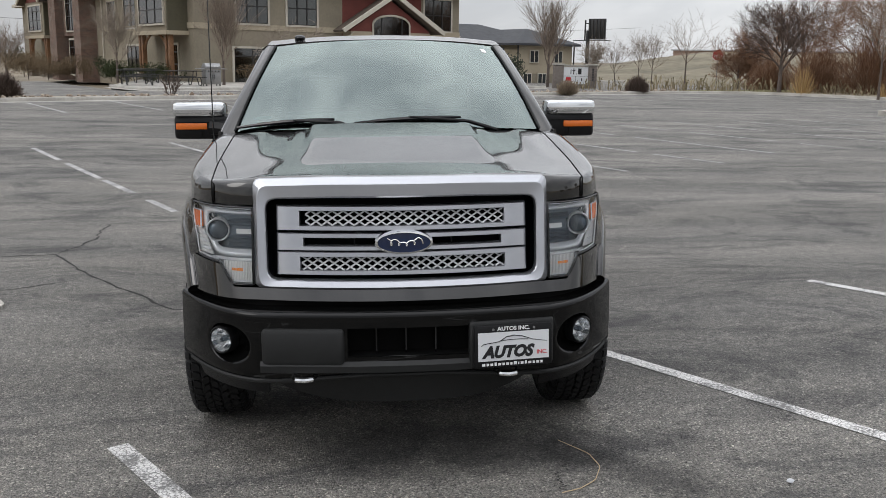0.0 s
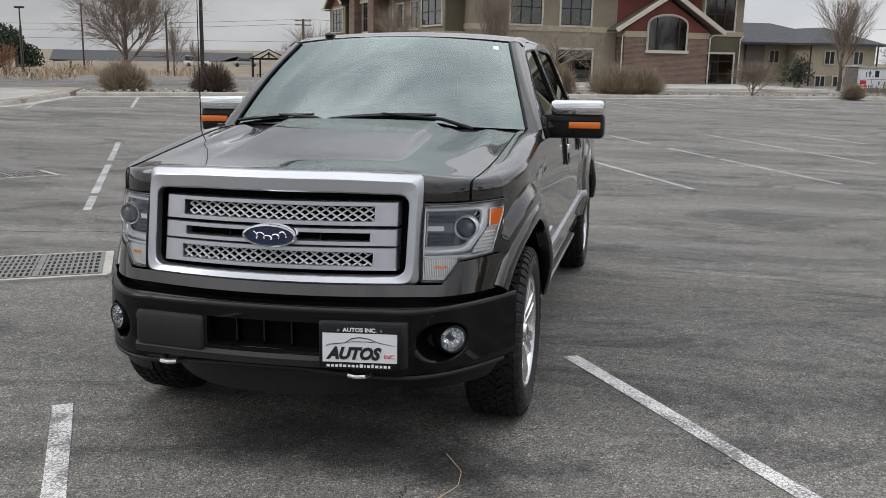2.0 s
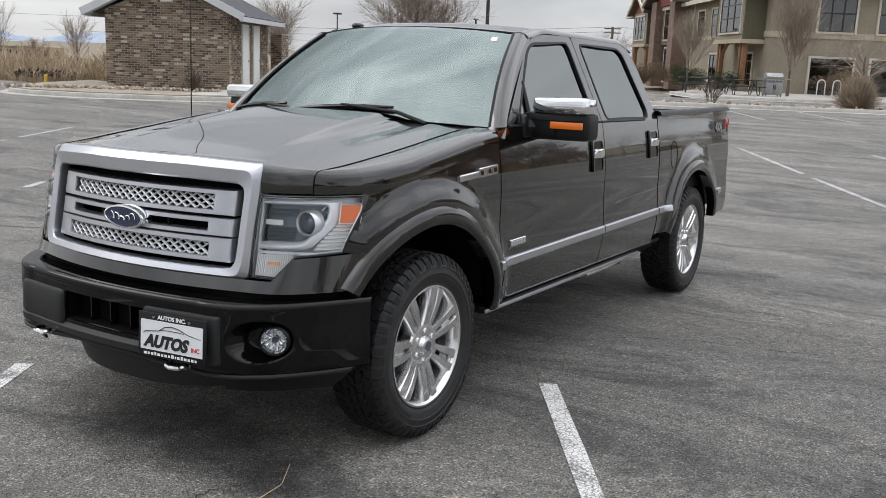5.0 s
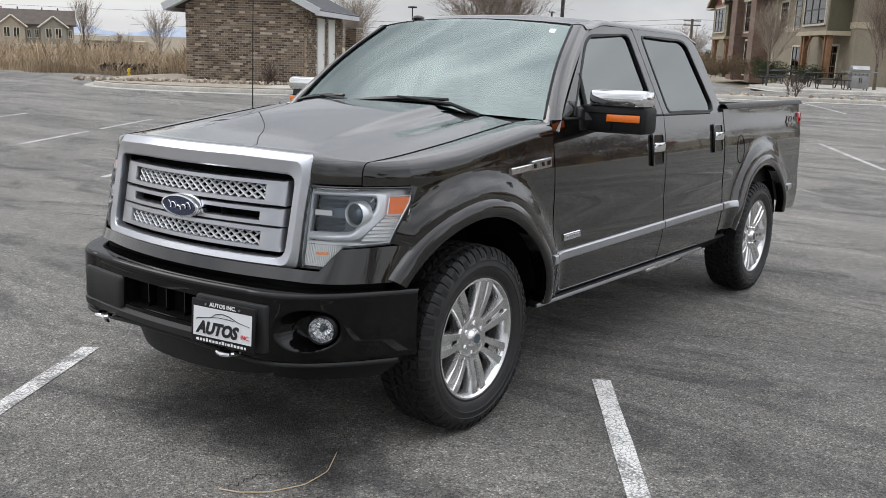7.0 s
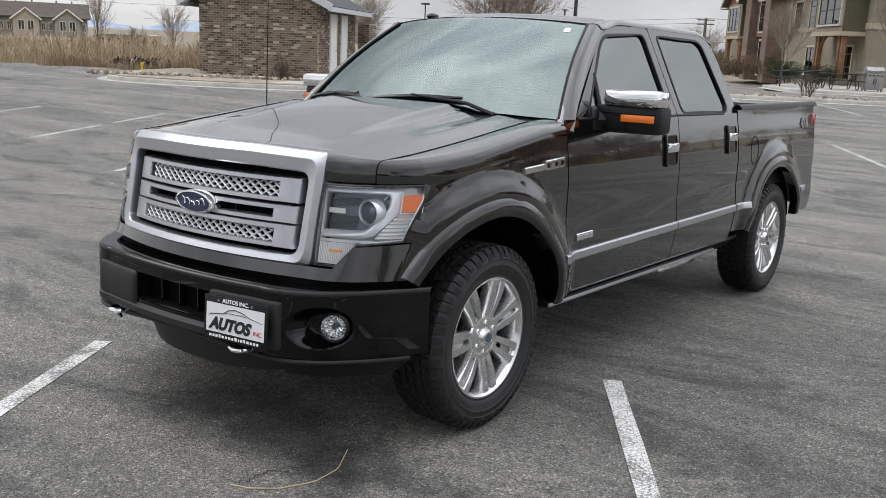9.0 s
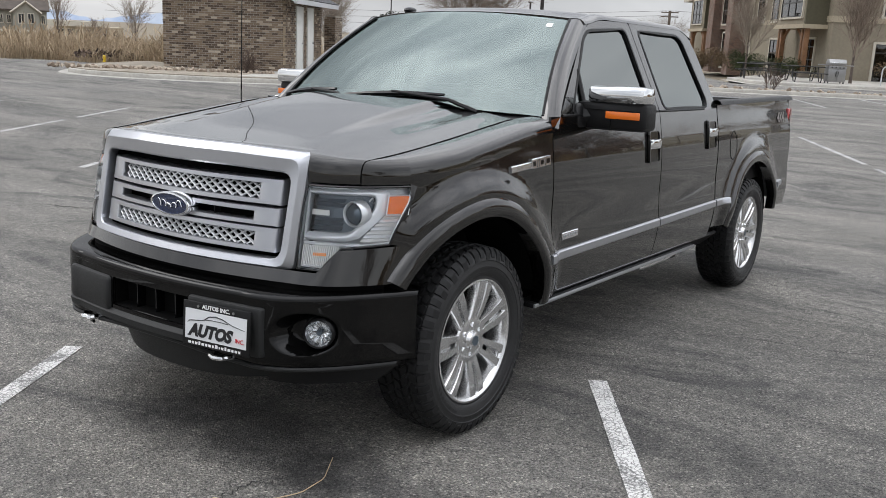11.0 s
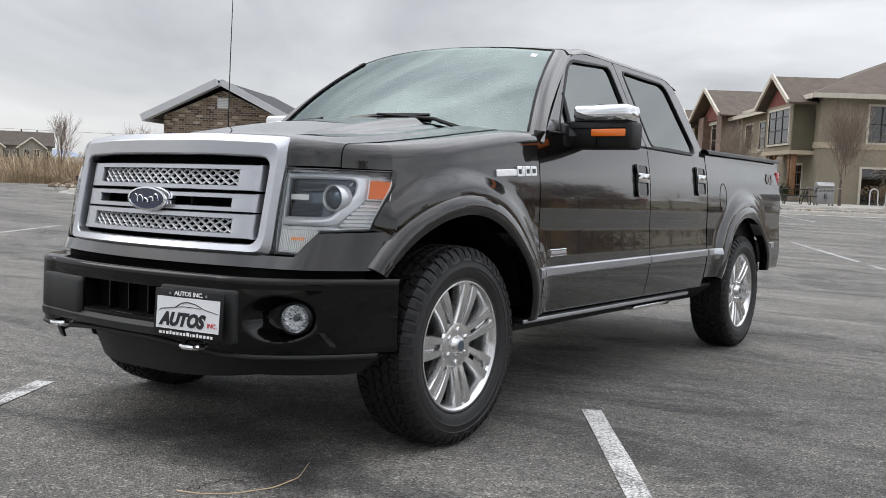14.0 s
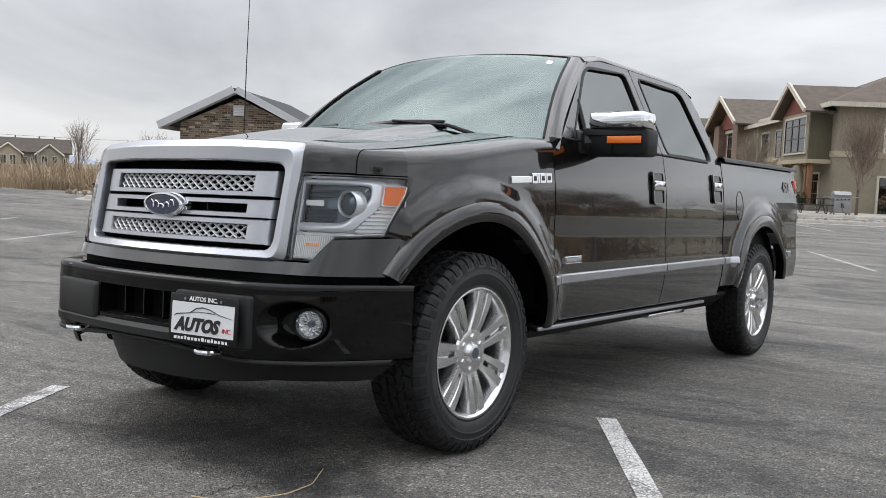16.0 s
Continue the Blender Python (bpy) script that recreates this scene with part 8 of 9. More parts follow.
for k, (x, y, h, s) in enumerate(((29.0, 54.5, 7.0, 31), (31.5, 50.0, 8.0, 32), (33.5, 47.0, 7.4, 33), (27.0, 58.0, 4.6, 34), (35.0, 43.0, 7.6, 35), (26.2, 58.0, 3.2, 37))):
    bare_tree("thicket_tree", (x, y, 0), h, s, "tangled reddish-brown bare thicket tree", 46, -0.05, 0.13, 0.1, 3, 2, BRUSH_RED, 8, up=0.6)
bare_tree("bare_tree", gz(-47.7, 28.8), 4.2, 38, "bare upright tree above the reeds", 26, 0.4, 0.07, 0.2, 2, 2, GREY_TWIGS, 7, up=0.86)
bare_tree("bare_tree", gz(-41.2, 29.4), 3.4, 39, "pale bare tree at the edge of the reeds", 34, 0.2, 0.06, 0.15, 2, 2, TWIG_PALE, 8)
bare_tree("bare_tree", gz(-62, 41), 3.0, 40, "small bare tree among the reeds", 40, 0.2, 0.06, 0.15, 2, 2, GREY_TWIGS, 7)
bare_tree("bare_tree", gz(-30.0, 33.0), 4.6, 41, "bare tree behind the brick hut", 34, 0.15, 0.08, 0.2, 2, 3, TWIG_PALE, 9)
bare_tree("bare_tree", gz(-37.4, 41.1), 4.0, 42, "pale bare tree beside the screen wall", 36, 0.2, 0.08, 0.2, 2, 3, TWIG_PALE, 9)
bare_tree("red_osier_shrub", gz(-32.9, 39.8), 2.4, 43, "reddish bare shrub in the dry grass", 34, 0.2, 0.05, 0.05, 2, 2, BRUSH_RED, 9, "bush")
leafy("pine_tree", (-95, 122, -3.0), 6.4, 6.0, 8.2, 44, "broad dark green pine tree", LEAF_PINE, "tree", 5200, 0.28, 0.3)
leafy("pine_tree", gz(-43, 118), 1.8, 1.8, 3.2, 45, "small dark conical evergreen", LEAF_PINE, "tree", 700, 0.2, 0.1)
leafy("pine_tree", (16.2, 72, -0.3), 1.2, 1.2, 2.6, 46, "dark evergreen beside the grey-roofed offices", LEAF_PINE, "tree", 500, 0.14, 0.08)
for x, y, w, h, s in ((28.6, 51.5, 1.9, 2.6, 51), (30.6, 49.2, 2.2, 3.4, 52), (32.8, 46.6, 2.2, 3.0, 53), (27.0, 54.5, 1.8, 2.0, 54)):
    shrub("thicket_bush", (x, y, 0), w, h, s, "tangled reddish-brown thicket bush beyond the kerb", BRUSH_RED, 260, level=1)
# trees over the lot that show as reflections in the doors
bare_tree("bare_tree", (36, 4, 0.05), 7.0, 47, "bare spreading tree mirrored in the truck's doors", 46, 0.1, 0.15, 0.25, 3, 2, DARK_TWIGS, 7, up=0.6)
bare_tree("bare_tree", (40, 17, 0.05), 5.5, 48, "smaller bare tree mirrored in the truck's doors", 44, 0.1, 0.12, 0.25, 3, 2, DARK_TWIGS, 6, up=0.62)
bare_tree("bare_tree", (38, -12, 0.05), 7.5, 49, "tall bare tree mirrored in the front door", 44, 0.1, 0.16, 0.25, 3, 2, DARK_TWIGS, 7, up=0.66)
for k, (x, y, w, h) in enumerate(((47, -24, 6, 2.6), (48, -8, 6, 2.2), (49, 8, 6, 2.5), (48, 22, 6, 2.1))):
    leafy("dark_hedge", (x, y, 0), w, 9.0, h, 60 + k, "dark winter hedge along the lot's edge", LEAF_BROWN, "hedge", 1500, 0.3)

# bushes of the planting strip
for x, y, w, h, s, mtl, lab in (
        (-17.9, 27.0, 1.0, 0.95, 71, TAN_TWIGS, "round grey-brown winter bush behind the kerb"),
        (-14.9, 28.3, 0.85, 0.9, 72, DARK_TWIGS, "dark round winter bush behind the kerb"),
        (-12.7, 29.7, 0.7, 0.75, 73, DARK_TWIGS, "small dark winter bush behind the kerb"),
        (-2.6, 36.5, 0.85, 1.1, 74, TAN_TWIGS, "round grey-brown winter bush behind the kerb"),
        (-0.3, 37.3, 1.2, 1.15, 75, TAN_TWIGS, "broad grey-brown winter bush behind the kerb"),
        (0.9, 37.9, 1.1, 1.1, 76, TAN_TWIGS, "broad grey-brown winter bush behind the kerb"),
        (10.4, 41.5, 0.55, 0.55, 77, TAN_TWIGS, "low grey winter bush behind the kerb"),
        (15.1, 45.2, 0.65, 0.75, 78, DARK_TWIGS, "low dark winter bush behind the kerb")):
    shrub("winter_bush", (x, y, 0.13), w, h, s, lab, mtl, 330, level=1)
bare_tree("open_bush", (5.8, 39.6, 0.13), 1.7, 79, "open twiggy bush with many crooked stems", 42, 0.12, 0.05, 0.03, 2, 2, GREY_TWIGS, 14, "bush", up=0.6)
shrub("ornamental_shrub", (-7.8, 34.6, 0.13), 0.5, 0.9, 80, "small spiky bare shrub behind the kerb", DARK_TWIGS, 16, level=1)
shrub("dead_shrub", (-20.2, 18.3, 0.14), 0.4, 0.75, 81, "dead brown shrub against the brick hut", DARK_TWIGS, 26, level=1)
shrub("ochre_weed_clump", (24.9, 45.9, 0.1), 0.9, 1.7, 82, "feathery ochre weed clump at the kerb", WEED, 160, level=0)
shrub("ochre_weed_clump", (28.6, 44.0, 0.1), 0.5, 0.8, 83, "low ochre weed clump at the kerb", WEED, 60, level=0)
leafy("evergreen_bush", (9.6, 54.5, 0.05), 1.2, 1.2, 2.2, 84, "green evergreen bush before the grey-roofed offices", HEDGE, "bush", 900, 0.09)
# hedges and mounds before the offices
for x, y, w, h, s, mtl, lab in (
        (-20.5, 55.6, 2.6, 1.7, 91, LEAF_BROWN, "rounded brown winter hedge by the offices"),
        (-18.9, 54.3, 2.0, 1.3, 92, LEAF_BROWN, "pale brown rounded hedge by the offices"),
        (-17.3, 54.4, 1.6, 1.6, 93, LEAF_BROWN, "brown hedge beside the entrance"),
        (-15.0, 53.6, 1.3, 1.5, 94, LEAF_HEDGE, "dark green clipped hedge beside the entrance"),
        (-13.6, 50.3, 1.6, 1.3, 95, LEAF_HEDGE, "dark green clipped hedge on the terrace"),
        (-11.9, 50.8, 1.7, 1.2, 96, LEAF_HEDGE, "dark clipped hedge under the timber porch"),
        (-9.6, 52.0, 1.5, 0.9, 97, LEAF_HEDGE, "low dark hedge under the timber porch"),
        (-5.4, 50.5, 2.4, 1.7, 98, LEAF_BROWN, "purple-brown bare hedge at the office wall"),
        (-22.6, 61.0, 3.0, 1.8, 99, LEAF_BROWN, "brown mounded hedge at the building's corner")):
    leafy("hedge", (x, y, 0.1), w, w * 0.7, h, s, lab, mtl, "hedge", 3200, 0.045)


# terrace furniture
def picnic_table(m, label):
    ob = thing("picnic_table", m, label, "picnic table", "picnic tables on the terrace")
    part("tabletop", boxes(((-0.9, -0.37, 0.72), (0.9, 0.37, 0.76)), bevel=0.01), IRON, ob)
    for s in (-1, 1):
        part("bench", boxes(((-0.9, s * 0.72 - 0.13, 0.42), (0.9, s * 0.72 + 0.13, 0.46)), bevel=0.01), IRON, ob)
        for x in (-0.6, 0.6):
            bm = bmesh.new()
            tube(bm, [(x, s * 0.2, 0.72), (x, s * 0.28, 0.40), (x, s * 0.52, 0.06), (x, s * 0.80, 0.03), (x, s * 0.88, 0.22), (x, s * 0.76, 0.42)], 0.025, 6)
            part("leg", bm, IRON, ob)
    for x in (-0.6, 0.6):
        bm = bmesh.new()
        tube(bm, [(x, -0.36, 0.30), (x, 0.36, 0.30)], 0.02, 6)
        part("stretcher", bm, IRON, ob)
    return ob


picnic_table(Matrix.Translation((-8.9, 43.6, 0.18)) @ pose(0, 0, 0, 0, 0, 31), "black iron picnic table beside the gas grill")
picnic_table(Matrix.Translation((-11.2, 43.6, 0.18)) @ pose(0, 0, 0, 0, 0, 24), "black iron picnic table on the terrace")
picnic_table(Matrix.Translation((-11.9, 48.0, 0.18)) @ pose(0, 0, 0, 0, 0, 31), "black iron picnic table nearer the offices")

ob = thing("gas_grill", Matrix.Translation((-7.6, 44.2, 0.18)) @ pose(0, 0, 0, 0, 0, 31), "stainless steel gas grill with closed lid", "grill")
part("cabinet", boxes(((-0.42, -0.27, 0.08), (0.42, 0.27, 0.82)), bevel=0.01), STEEL, ob)
for s in (-1, 1):
    part("cabinet_door", boxes(((s * 0.21 - 0.19, -0.295, 0.14), (s * 0.21 + 0.19, -0.272, 0.66)), bevel=0.006), STEEL, ob)
    part("handle", boxes(((s * 0.05 - 0.012, -0.33, 0.34), (s * 0.05 + 0.012, -0.297, 0.58)), bevel=0.004), IRON, ob)
    part("side_shelf", boxes(((s * 0.60 - 0.17, -0.26, 0.84), (s * 0.60 + 0.17, 0.26, 0.88)), bevel=0.008), STEEL, ob)
part("lid", slab([(-0.30, 0.84), (0.30, 0.84), (0.30, 0.98), (0.12, 1.14), (-0.16, 1.14), (-0.30, 0.98)], 0.80, 0, 0.015), STEEL, ob).location.x = -0.40
part("lid_handle", boxes(((-0.30, -0.37, 0.96), (0.30, -0.33, 0.99)), bevel=0.008), CHROME, ob)
part("control_panel", boxes(((-0.42, -0.31, 0.68), (0.42, -0.272, 0.82)), bevel=0.006), STEEL, ob)
for k in range(4):
    bm = bmesh.new()
    tube(bm, [(-0.27 + 0.18 * k, -0.35, 0.75), (-0.27 + 0.18 * k, -0.30, 0.75)], 0.03, 8)
    part("knob", bm, IRON, ob)
for sx in (-1, 1):
    for sy in (-1, 1):
        bm = bmesh.new()
        tube(bm, [(sx * 0.36 - 0.02, sy * 0.22, 0.045), (sx * 0.36 + 0.02, sy * 0.22, 0.045)], 0.045, 10)
        part("caster", bm, RUBBER, ob)

ob = thing("bike_rack", Matrix.Translation((-4.9, 44.7, 0.18)) @ pose(0, 0, 0, 0, 0, 31), "wave-shaped pale steel bike rack", "bike rack")
bm = bmesh.new()
wave = [(-0.75, 0, -0.02)]
for k in range(4):
    c, up = -0.56 + 0.375 * k, k % 2 == 0
    for j in range(9):
        t = math.pi * j / 8
        wave.append((c - 0.1875 * math.cos(t), 0, (0.72 + 0.19 * math.sin(t)) if up else (0.26 - 0.19 * math.sin(t))))
wave.append((0.75, 0, -0.02))
tube(bm, wave, 0.03, 8)
part("rail", bm, FASCIA, ob)


# poles, wires
POLE = mat("dark_bronze_pole", (0.03, 0.026, 0.024), 0.5, vary=0.2, scale=3.0)
WOOD_POLE = mat("weathered_pole_timber", (0.12, 0.095, 0.075), 0.9, vary=0.3, scale=3.0)


def light_pole(at, h, r, label, lean=0.0):
    ob = thing("light_pole", Matrix.Translation(at), label, "light pole")
    bm = bmesh.new()
    tube(bm, [(0, 0, -0.2), (0, 0, 0.45)], 0.24, 12)
    part("concrete_base", bm, CONCRETE, ob)
    bm = bmesh.new()
    tube(bm, [(0, 0, 0.4), (lean, 0, h)], [r, r * 0.8], 8)
    part("shaft", bm, POLE, ob)
    part("lamp_head", boxes(((lean - 0.26, -0.18, h - 0.02), (lean + 0.26, 0.18, h + 0.10)), bevel=0.03), POLE, ob)
    return ob


light_pole(gz(-19.6, 36.6), 6.6, 0.10, "tall dark square light pole behind the drive")
light_pole((-49.8, 87.2, -1.9), 7.3, 0.13, "dark light pole in the field beyond the bare tree")
light_pole(gz(-60, 87.3), 7.6, 0.10, "slim light pole far across the field")
light_pole(gz(-38, 48), 4.6, 0.05, "thin dark pole in the dry field")


def power_pole(at, h, label, turn=0):
    ob = thing("power_pole", Matrix.Translation(at) @ pose(0, 0, 0, 0, 0, turn), label, "power pole")
    bm = bmesh.new()
    tube(bm, [(0, 0, -0.3), (0, 0, h)], [0.28, 0.2], 8)
    part("mast", bm, WOOD_POLE, ob)
    for z in (h - 0.25, h - 0.9):
        part("crossarm", boxes(((-1.3, -0.08, z - 0.08), (1.3, 0.08, z + 0.08))), WOOD_POLE, ob)
        for x in (-1.15, -0.5, 0.5, 1.15):
            bm = bmesh.new()
            tube(bm, [(x, 0, z + 0.06), (x, 0, z + 0.30)], 0.05, 6)
            part("insulator", bm, FASCIA, ob)
    return ob


power_pole((-53.2, 135.6, -2.6), 9.2, "weathered wooden power pole with crossarms", 20)
power_pole((-80.5, 200, -4.0), 6.8, "distant wooden power pole", 20)
bm = bmesh.new()
tube(bm, [(-40.6, 51.4, -0.8), (-40.6, 51.4, 1.2), (-40.58, 51.4, 3.0)], [0.11, 0.10, 0.085], 10)
tagged(link("wooden_post", bm, WOOD_POLE), "weathered wooden post standing in the dry field", "post")
for k, (p, q, sag) in enumerate((((-150, 126, 6.2), (-53.2, 135.6, 6.6), 1.2), ((-53.2, 135.6, 6.6), (60, 190, 9.0), 1.5), ((-150, 122, 4.4), (-53.2, 135.6, 5.9), 1.0), ((-160, 110, 3.2), (-40, 140, 3.2), 0.3), ((-220, 30, 9.0), (-150, 126, 6.2), 1.2))):
    bm = bmesh.new()
    tube(bm, [Vector(p).lerp(Vector(q), t) - Vector((0, 0, sag * 4 * t * (1 - t))) for t in steps(0, 1, 16)], 0.028, 3)
    ob = link("power_line", bm, POLE)
    tagged(ob, "thin dark overhead power line", "power line", "overhead power lines")

# the picnic shelter
ob = thing("picnic_shelter", Matrix.Translation((-36.3, 83.0, -1.28)) @ pose(0, 0, 0, 0, 0, 23), "open dark timber picnic shelter with gable roof", "shelter")
DARK_TIMBER = mat("dark_stained_timber", (0.032, 0.025, 0.021), 0.7, vary=0.3, scale=4.0)
for x in (-1.6, -0.9, 0.9, 1.6):
    for y in (-1.4, 1.4):
        if abs(x) > 1 or y > 0:
            part("post", boxes(((x - 0.08, y - 0.08, 0), (x + 0.08, y + 0.08, 2.1))), DARK_TIMBER, ob)
for y in (-1.4, 1.4):
    part("beam", boxes(((-1.75, y - 0.08, 2.05), (1.75, y + 0.08, 2.22))), DARK_TIMBER, ob)
    bm = bmesh.new()
    for a, b in (((0, y, 2.2), (0, y, 2.85)), ((-0.8, y, 2.2), (0, y, 2.7)), ((0.8, y, 2.2), (0, y, 2.7))):
        tube(bm, [a, b], 0.06, 4)
    part("truss", bm, DARK_TIMBER, ob)
for s in (-1, 1):
    bm = bmesh.new()
    vs = [(0, -1.9, 3.0), (0, 1.9, 3.0), (s * 2.1, 1.9, 1.98), (s * 2.1, -1.9, 1.98)]
    lo = [bm.verts.new(v) for v in vs]
    hi = [bm.verts.new((v[0], v[1], v[2] + 0.12)) for v in vs]
    bm.faces.new(lo)
    bm.faces.new(hi)
    for i in range(4):
        bm.faces.new((lo[i], lo[(i + 1) % 4], hi[(i + 1) % 4], hi[i]))
    part("roof_slope", bm, DARK_TIMBER, ob, smooth=False)
for x in (-0.7, 0.8):
    picnic_table(Matrix.Translation((-36.3 + x, 83.0 + x * 0.3, -1.28)) @ pose(0, 0, 0, 0, 0, 60) @ Matrix.Diagonal((0.7, 0.7, 0.8, 1)), "dark picnic table under the shelter")


# signs
def monument_sign(m):
    ob = thing("monument_sign", m, "brick monument sign with a white tenant panel", "sign")
    for x in (-1.35, 1.35):
        part("pillar", boxes(((x - 0.34, -0.3, 0), (x + 0.34, 0.3, 1.75)), bevel=0.02), BRICK_SIGN, ob)
        part("pillar_cap", boxes(((x - 0.40, -0.36, 1.75), (x + 0.40, 0.36, 1.86)), bevel=0.02), CONCRETE, ob)
    part("base", boxes(((-1.05, -0.22, 0), (1.05, 0.22, 0.32)), bevel=0.01), BRICK_SIGN, ob)
    part("top_beam", boxes(((-1.05, -0.25, 1.66), (1.05, 0.25, 1.80)), bevel=0.01), CONCRETE, ob)
    panel = part("panel", boxes(((-1.03, -0.17, 0.34), (1.03, 0.17, 1.64)), bevel=0.01), SIGN_WHITE, ob)
    for lo, hi in (((-1.03, -0.178, 0.93), (1.03, -0.171, 0.95)), ((-0.01, -0.178, 0.34), (0.01, -0.171, 0.93))):
        part("divider", boxes((lo, hi)), BLACK_LETTER, ob)
    for name, lo, hi, mt in (("black_bar", (-0.42, 1.10), (-0.36, 1.44), BLACK_LETTER), ("black_bar", (-0.20, 1.08), (-0.12, 1.52), BLACK_LETTER), ("black_bar", (-0.28, 1.34), (-0.04, 1.40), BLACK_LETTER), ("black_bar", (0.02, 1.08), (0.09, 1.14), BLACK_LETTER), ("logo_square", (0.18, 1.08), (0.46, 1.52), BLACK_LETTER), ("logo_shape", (-0.78, 0.58), (-0.36, 0.86), RED_LETTER), ("red_bar", (-0.86, 0.42), (-0.28, 0.52), RED_LETTER), ("black_bar", (0.46, 0.56), (0.54, 0.80), BLACK_LETTER)):
        part(name, boxes(((lo[0], -0.178, lo[1]), (hi[0], -0.171, hi[1]))), mt, ob)
    for k in range(5):
        part("number_bar", boxes(((1.28, -0.312, 0.62 + 0.19 * k), (1.42, -0.302, 0.74 + 0.19 * k))), BLACK_LETTER, ob)
    return ob


BRICK_SIGN = brick_material("dark_sign_brick", (0.12, 0.10, 0.09), (0.20, 0.17, 0.15), (0.22, 0.20, 0.18))
SIGN_WHITE = mat("white_sign_panel", (0.78, 0.79, 0.80), 0.5, vary=0.05, scale=2.0)
monument_sign(Matrix.Translation((13.75, 54.2, 0.02)) @ pose(0, 0, 0, 0, 0, 8) @ Matrix.Scale(0.84, 4))

ob = thing("stop_sign", Matrix.Translation((26.4, 62.4, 0)) @ pose(0, 0, 0, 0, 0, -22), "red octagonal stop sign on a thin steel post", "road sign")
SIGN_RED = mat("red_sign_sheeting", (0.42, 0.018, 0.028), 0.45, vary=0.1, scale=3.0)
for nm, r, y, mt in (("border", 0.43, 0.0, WHITE_LETTER), ("face", 0.40, -0.006, SIGN_RED)):
    bm = bmesh.new()
    front = [bm.verts.new((r * math.cos(radians(22.5 + 45 * k)), y - 0.004, 2.37 + r * math.sin(radians(22.5 + 45 * k)))) for k in range(8)]
    back = [bm.verts.new((v.co.x, y, v.co.z)) for v in front]
    bm.faces.new(front)
    bm.faces.new(back)
    for k in range(8):
        bm.faces.new((front[k], front[(k + 1) % 8], back[(k + 1) % 8], back[k]))
    part(nm, bm, mt, ob, smooth=False)
lettering("word", "STOP", 0.27, WHITE_LETTER, ob, Matrix.Translation((0, -0.014, 2.27)) @ pose(0, 0, 0, 90, 0, 0), 0.003, width=0.62)
part("post", boxes(((-0.03, 0.004, 0), (0.03, 0.04, 2.78))), STEEL, ob)

ob = thing("billboard", Matrix.Translation((37.0, 141.3, 0)) @ pose(0, 0, 0, 0, 0, -35), "dark billboard seen from behind on a steel mast", "billboard")
bm = bmesh.new()
tube(bm, [(-0.7, 0, -1), (-0.7, 0, 6.6)], 0.30, 10)
part("mast", bm, IRON, ob)
part("panel", boxes(((-0.6, -0.2, 5.2), (2.2, 0.2, 8.4)), bevel=0.03), IRON, ob)
for k in range(5):
    part("rib", boxes(((-0.45 + 0.58 * k, -0.32, 5.25), (-0.35 + 0.58 * k, -0.2, 8.35))), POLE, ob)
part("catwalk", boxes(((-2.9, -0.9, 5.0), (3.0, 0.5, 5.1))), IRON, ob)
part("side_post", boxes(((-1.3, -0.1, 5.1), (-1.1, 0.1, 8.2))), IRON, ob)
part("strut", boxes(((-1.3, -0.1, 7.6), (-0.6, 0.1, 7.75))), IRON, ob)

# hydrant-like valve and rubble by the hut
ob = thing("fire_hydrant", Matrix.Translation((-26.9, 17.5, 0.13)) @ Matrix.Scale(0.55, 4), "small yellow fire hydrant on the gravel island", "hydrant")
YELLOW = mat("yellow_enamel", (0.62, 0.42, 0.02), 0.5, vary=0.2, scale=8.0)
bm = bmesh.new()
tube(bm, [(0, 0, 0), (0, 0, 0.05), (0, 0, 0.06), (0, 0, 0.34), (0, 0, 0.36), (0, 0, 0.40), (0, 0, 0.46)], [0.12, 0.12, 0.085, 0.085, 0.11, 0.10, 0.03], 12)
part("barrel", bm, YELLOW, ob)
bm = bmesh.new()
tube(bm, [(-0.16, 0, 0.26), (0.16, 0, 0.26)], 0.045, 10)
part("outlet", bm, YELLOW, ob)


def rubble_spots(n, seed, area):
    rnd = random.Random(seed)
    bm = bmesh.new()
    for _ in range(n):
        x, y, z = area(rnd)
        r = rnd.uniform(0.03, 0.09)
        made = bmesh.ops.create_icosphere(bm, subdivisions=1, radius=r, matrix=Matrix.Translation((x, y, z + r * 0.4)))
        for v in made["verts"]:
            v.co += Vector((rnd.uniform(-1, 1), rnd.uniform(-1, 1), rnd.uniform(-1, 1))) * r * 0.3
    return bm


def hut_rubble(rnd):
    p = site(rnd.uniform(-14.0, -6.4), 0)
    a = rnd.uniform(-14.2, -7.0)
    d = 24.45 + 0.22 * abs(a + 13.4) + rnd.random() * 0.9
    q = site(a, d)
    return q.x, q.y, 0.135


ROCK = island_mat("tan_landscape_rock", (0.16, 0.12, 0.09), (0.48, 0.41, 0.33))
tagged(link("landscape_rocks", rubble_spots(230, 3, hut_rubble), ROCK, smooth=False), "tan landscape rocks along the brick hut", "rocks", kind="stuff")


def strip_rubble(rnd):
    q = site(rnd.uniform(-3, 41), KERB_D + 0.25 + 1.8 * rnd.random())
    return q.x, q.y, 0.13


tagged(link("strip_rocks", rubble_spots(420, 4, strip_rubble), ROCK, smooth=False), "tan landscape rocks on the planting strip", "rocks", kind="stuff")
p = site(-15.6, 31.3)
leafy("mulch_mound", (-30.2, 20.0, 0.0), 3.2, 2.2, 0.5, 85, "low dark heap of cut brush at the lot's edge", DARK_TWIGS, "brush heap", 700, 0.12)


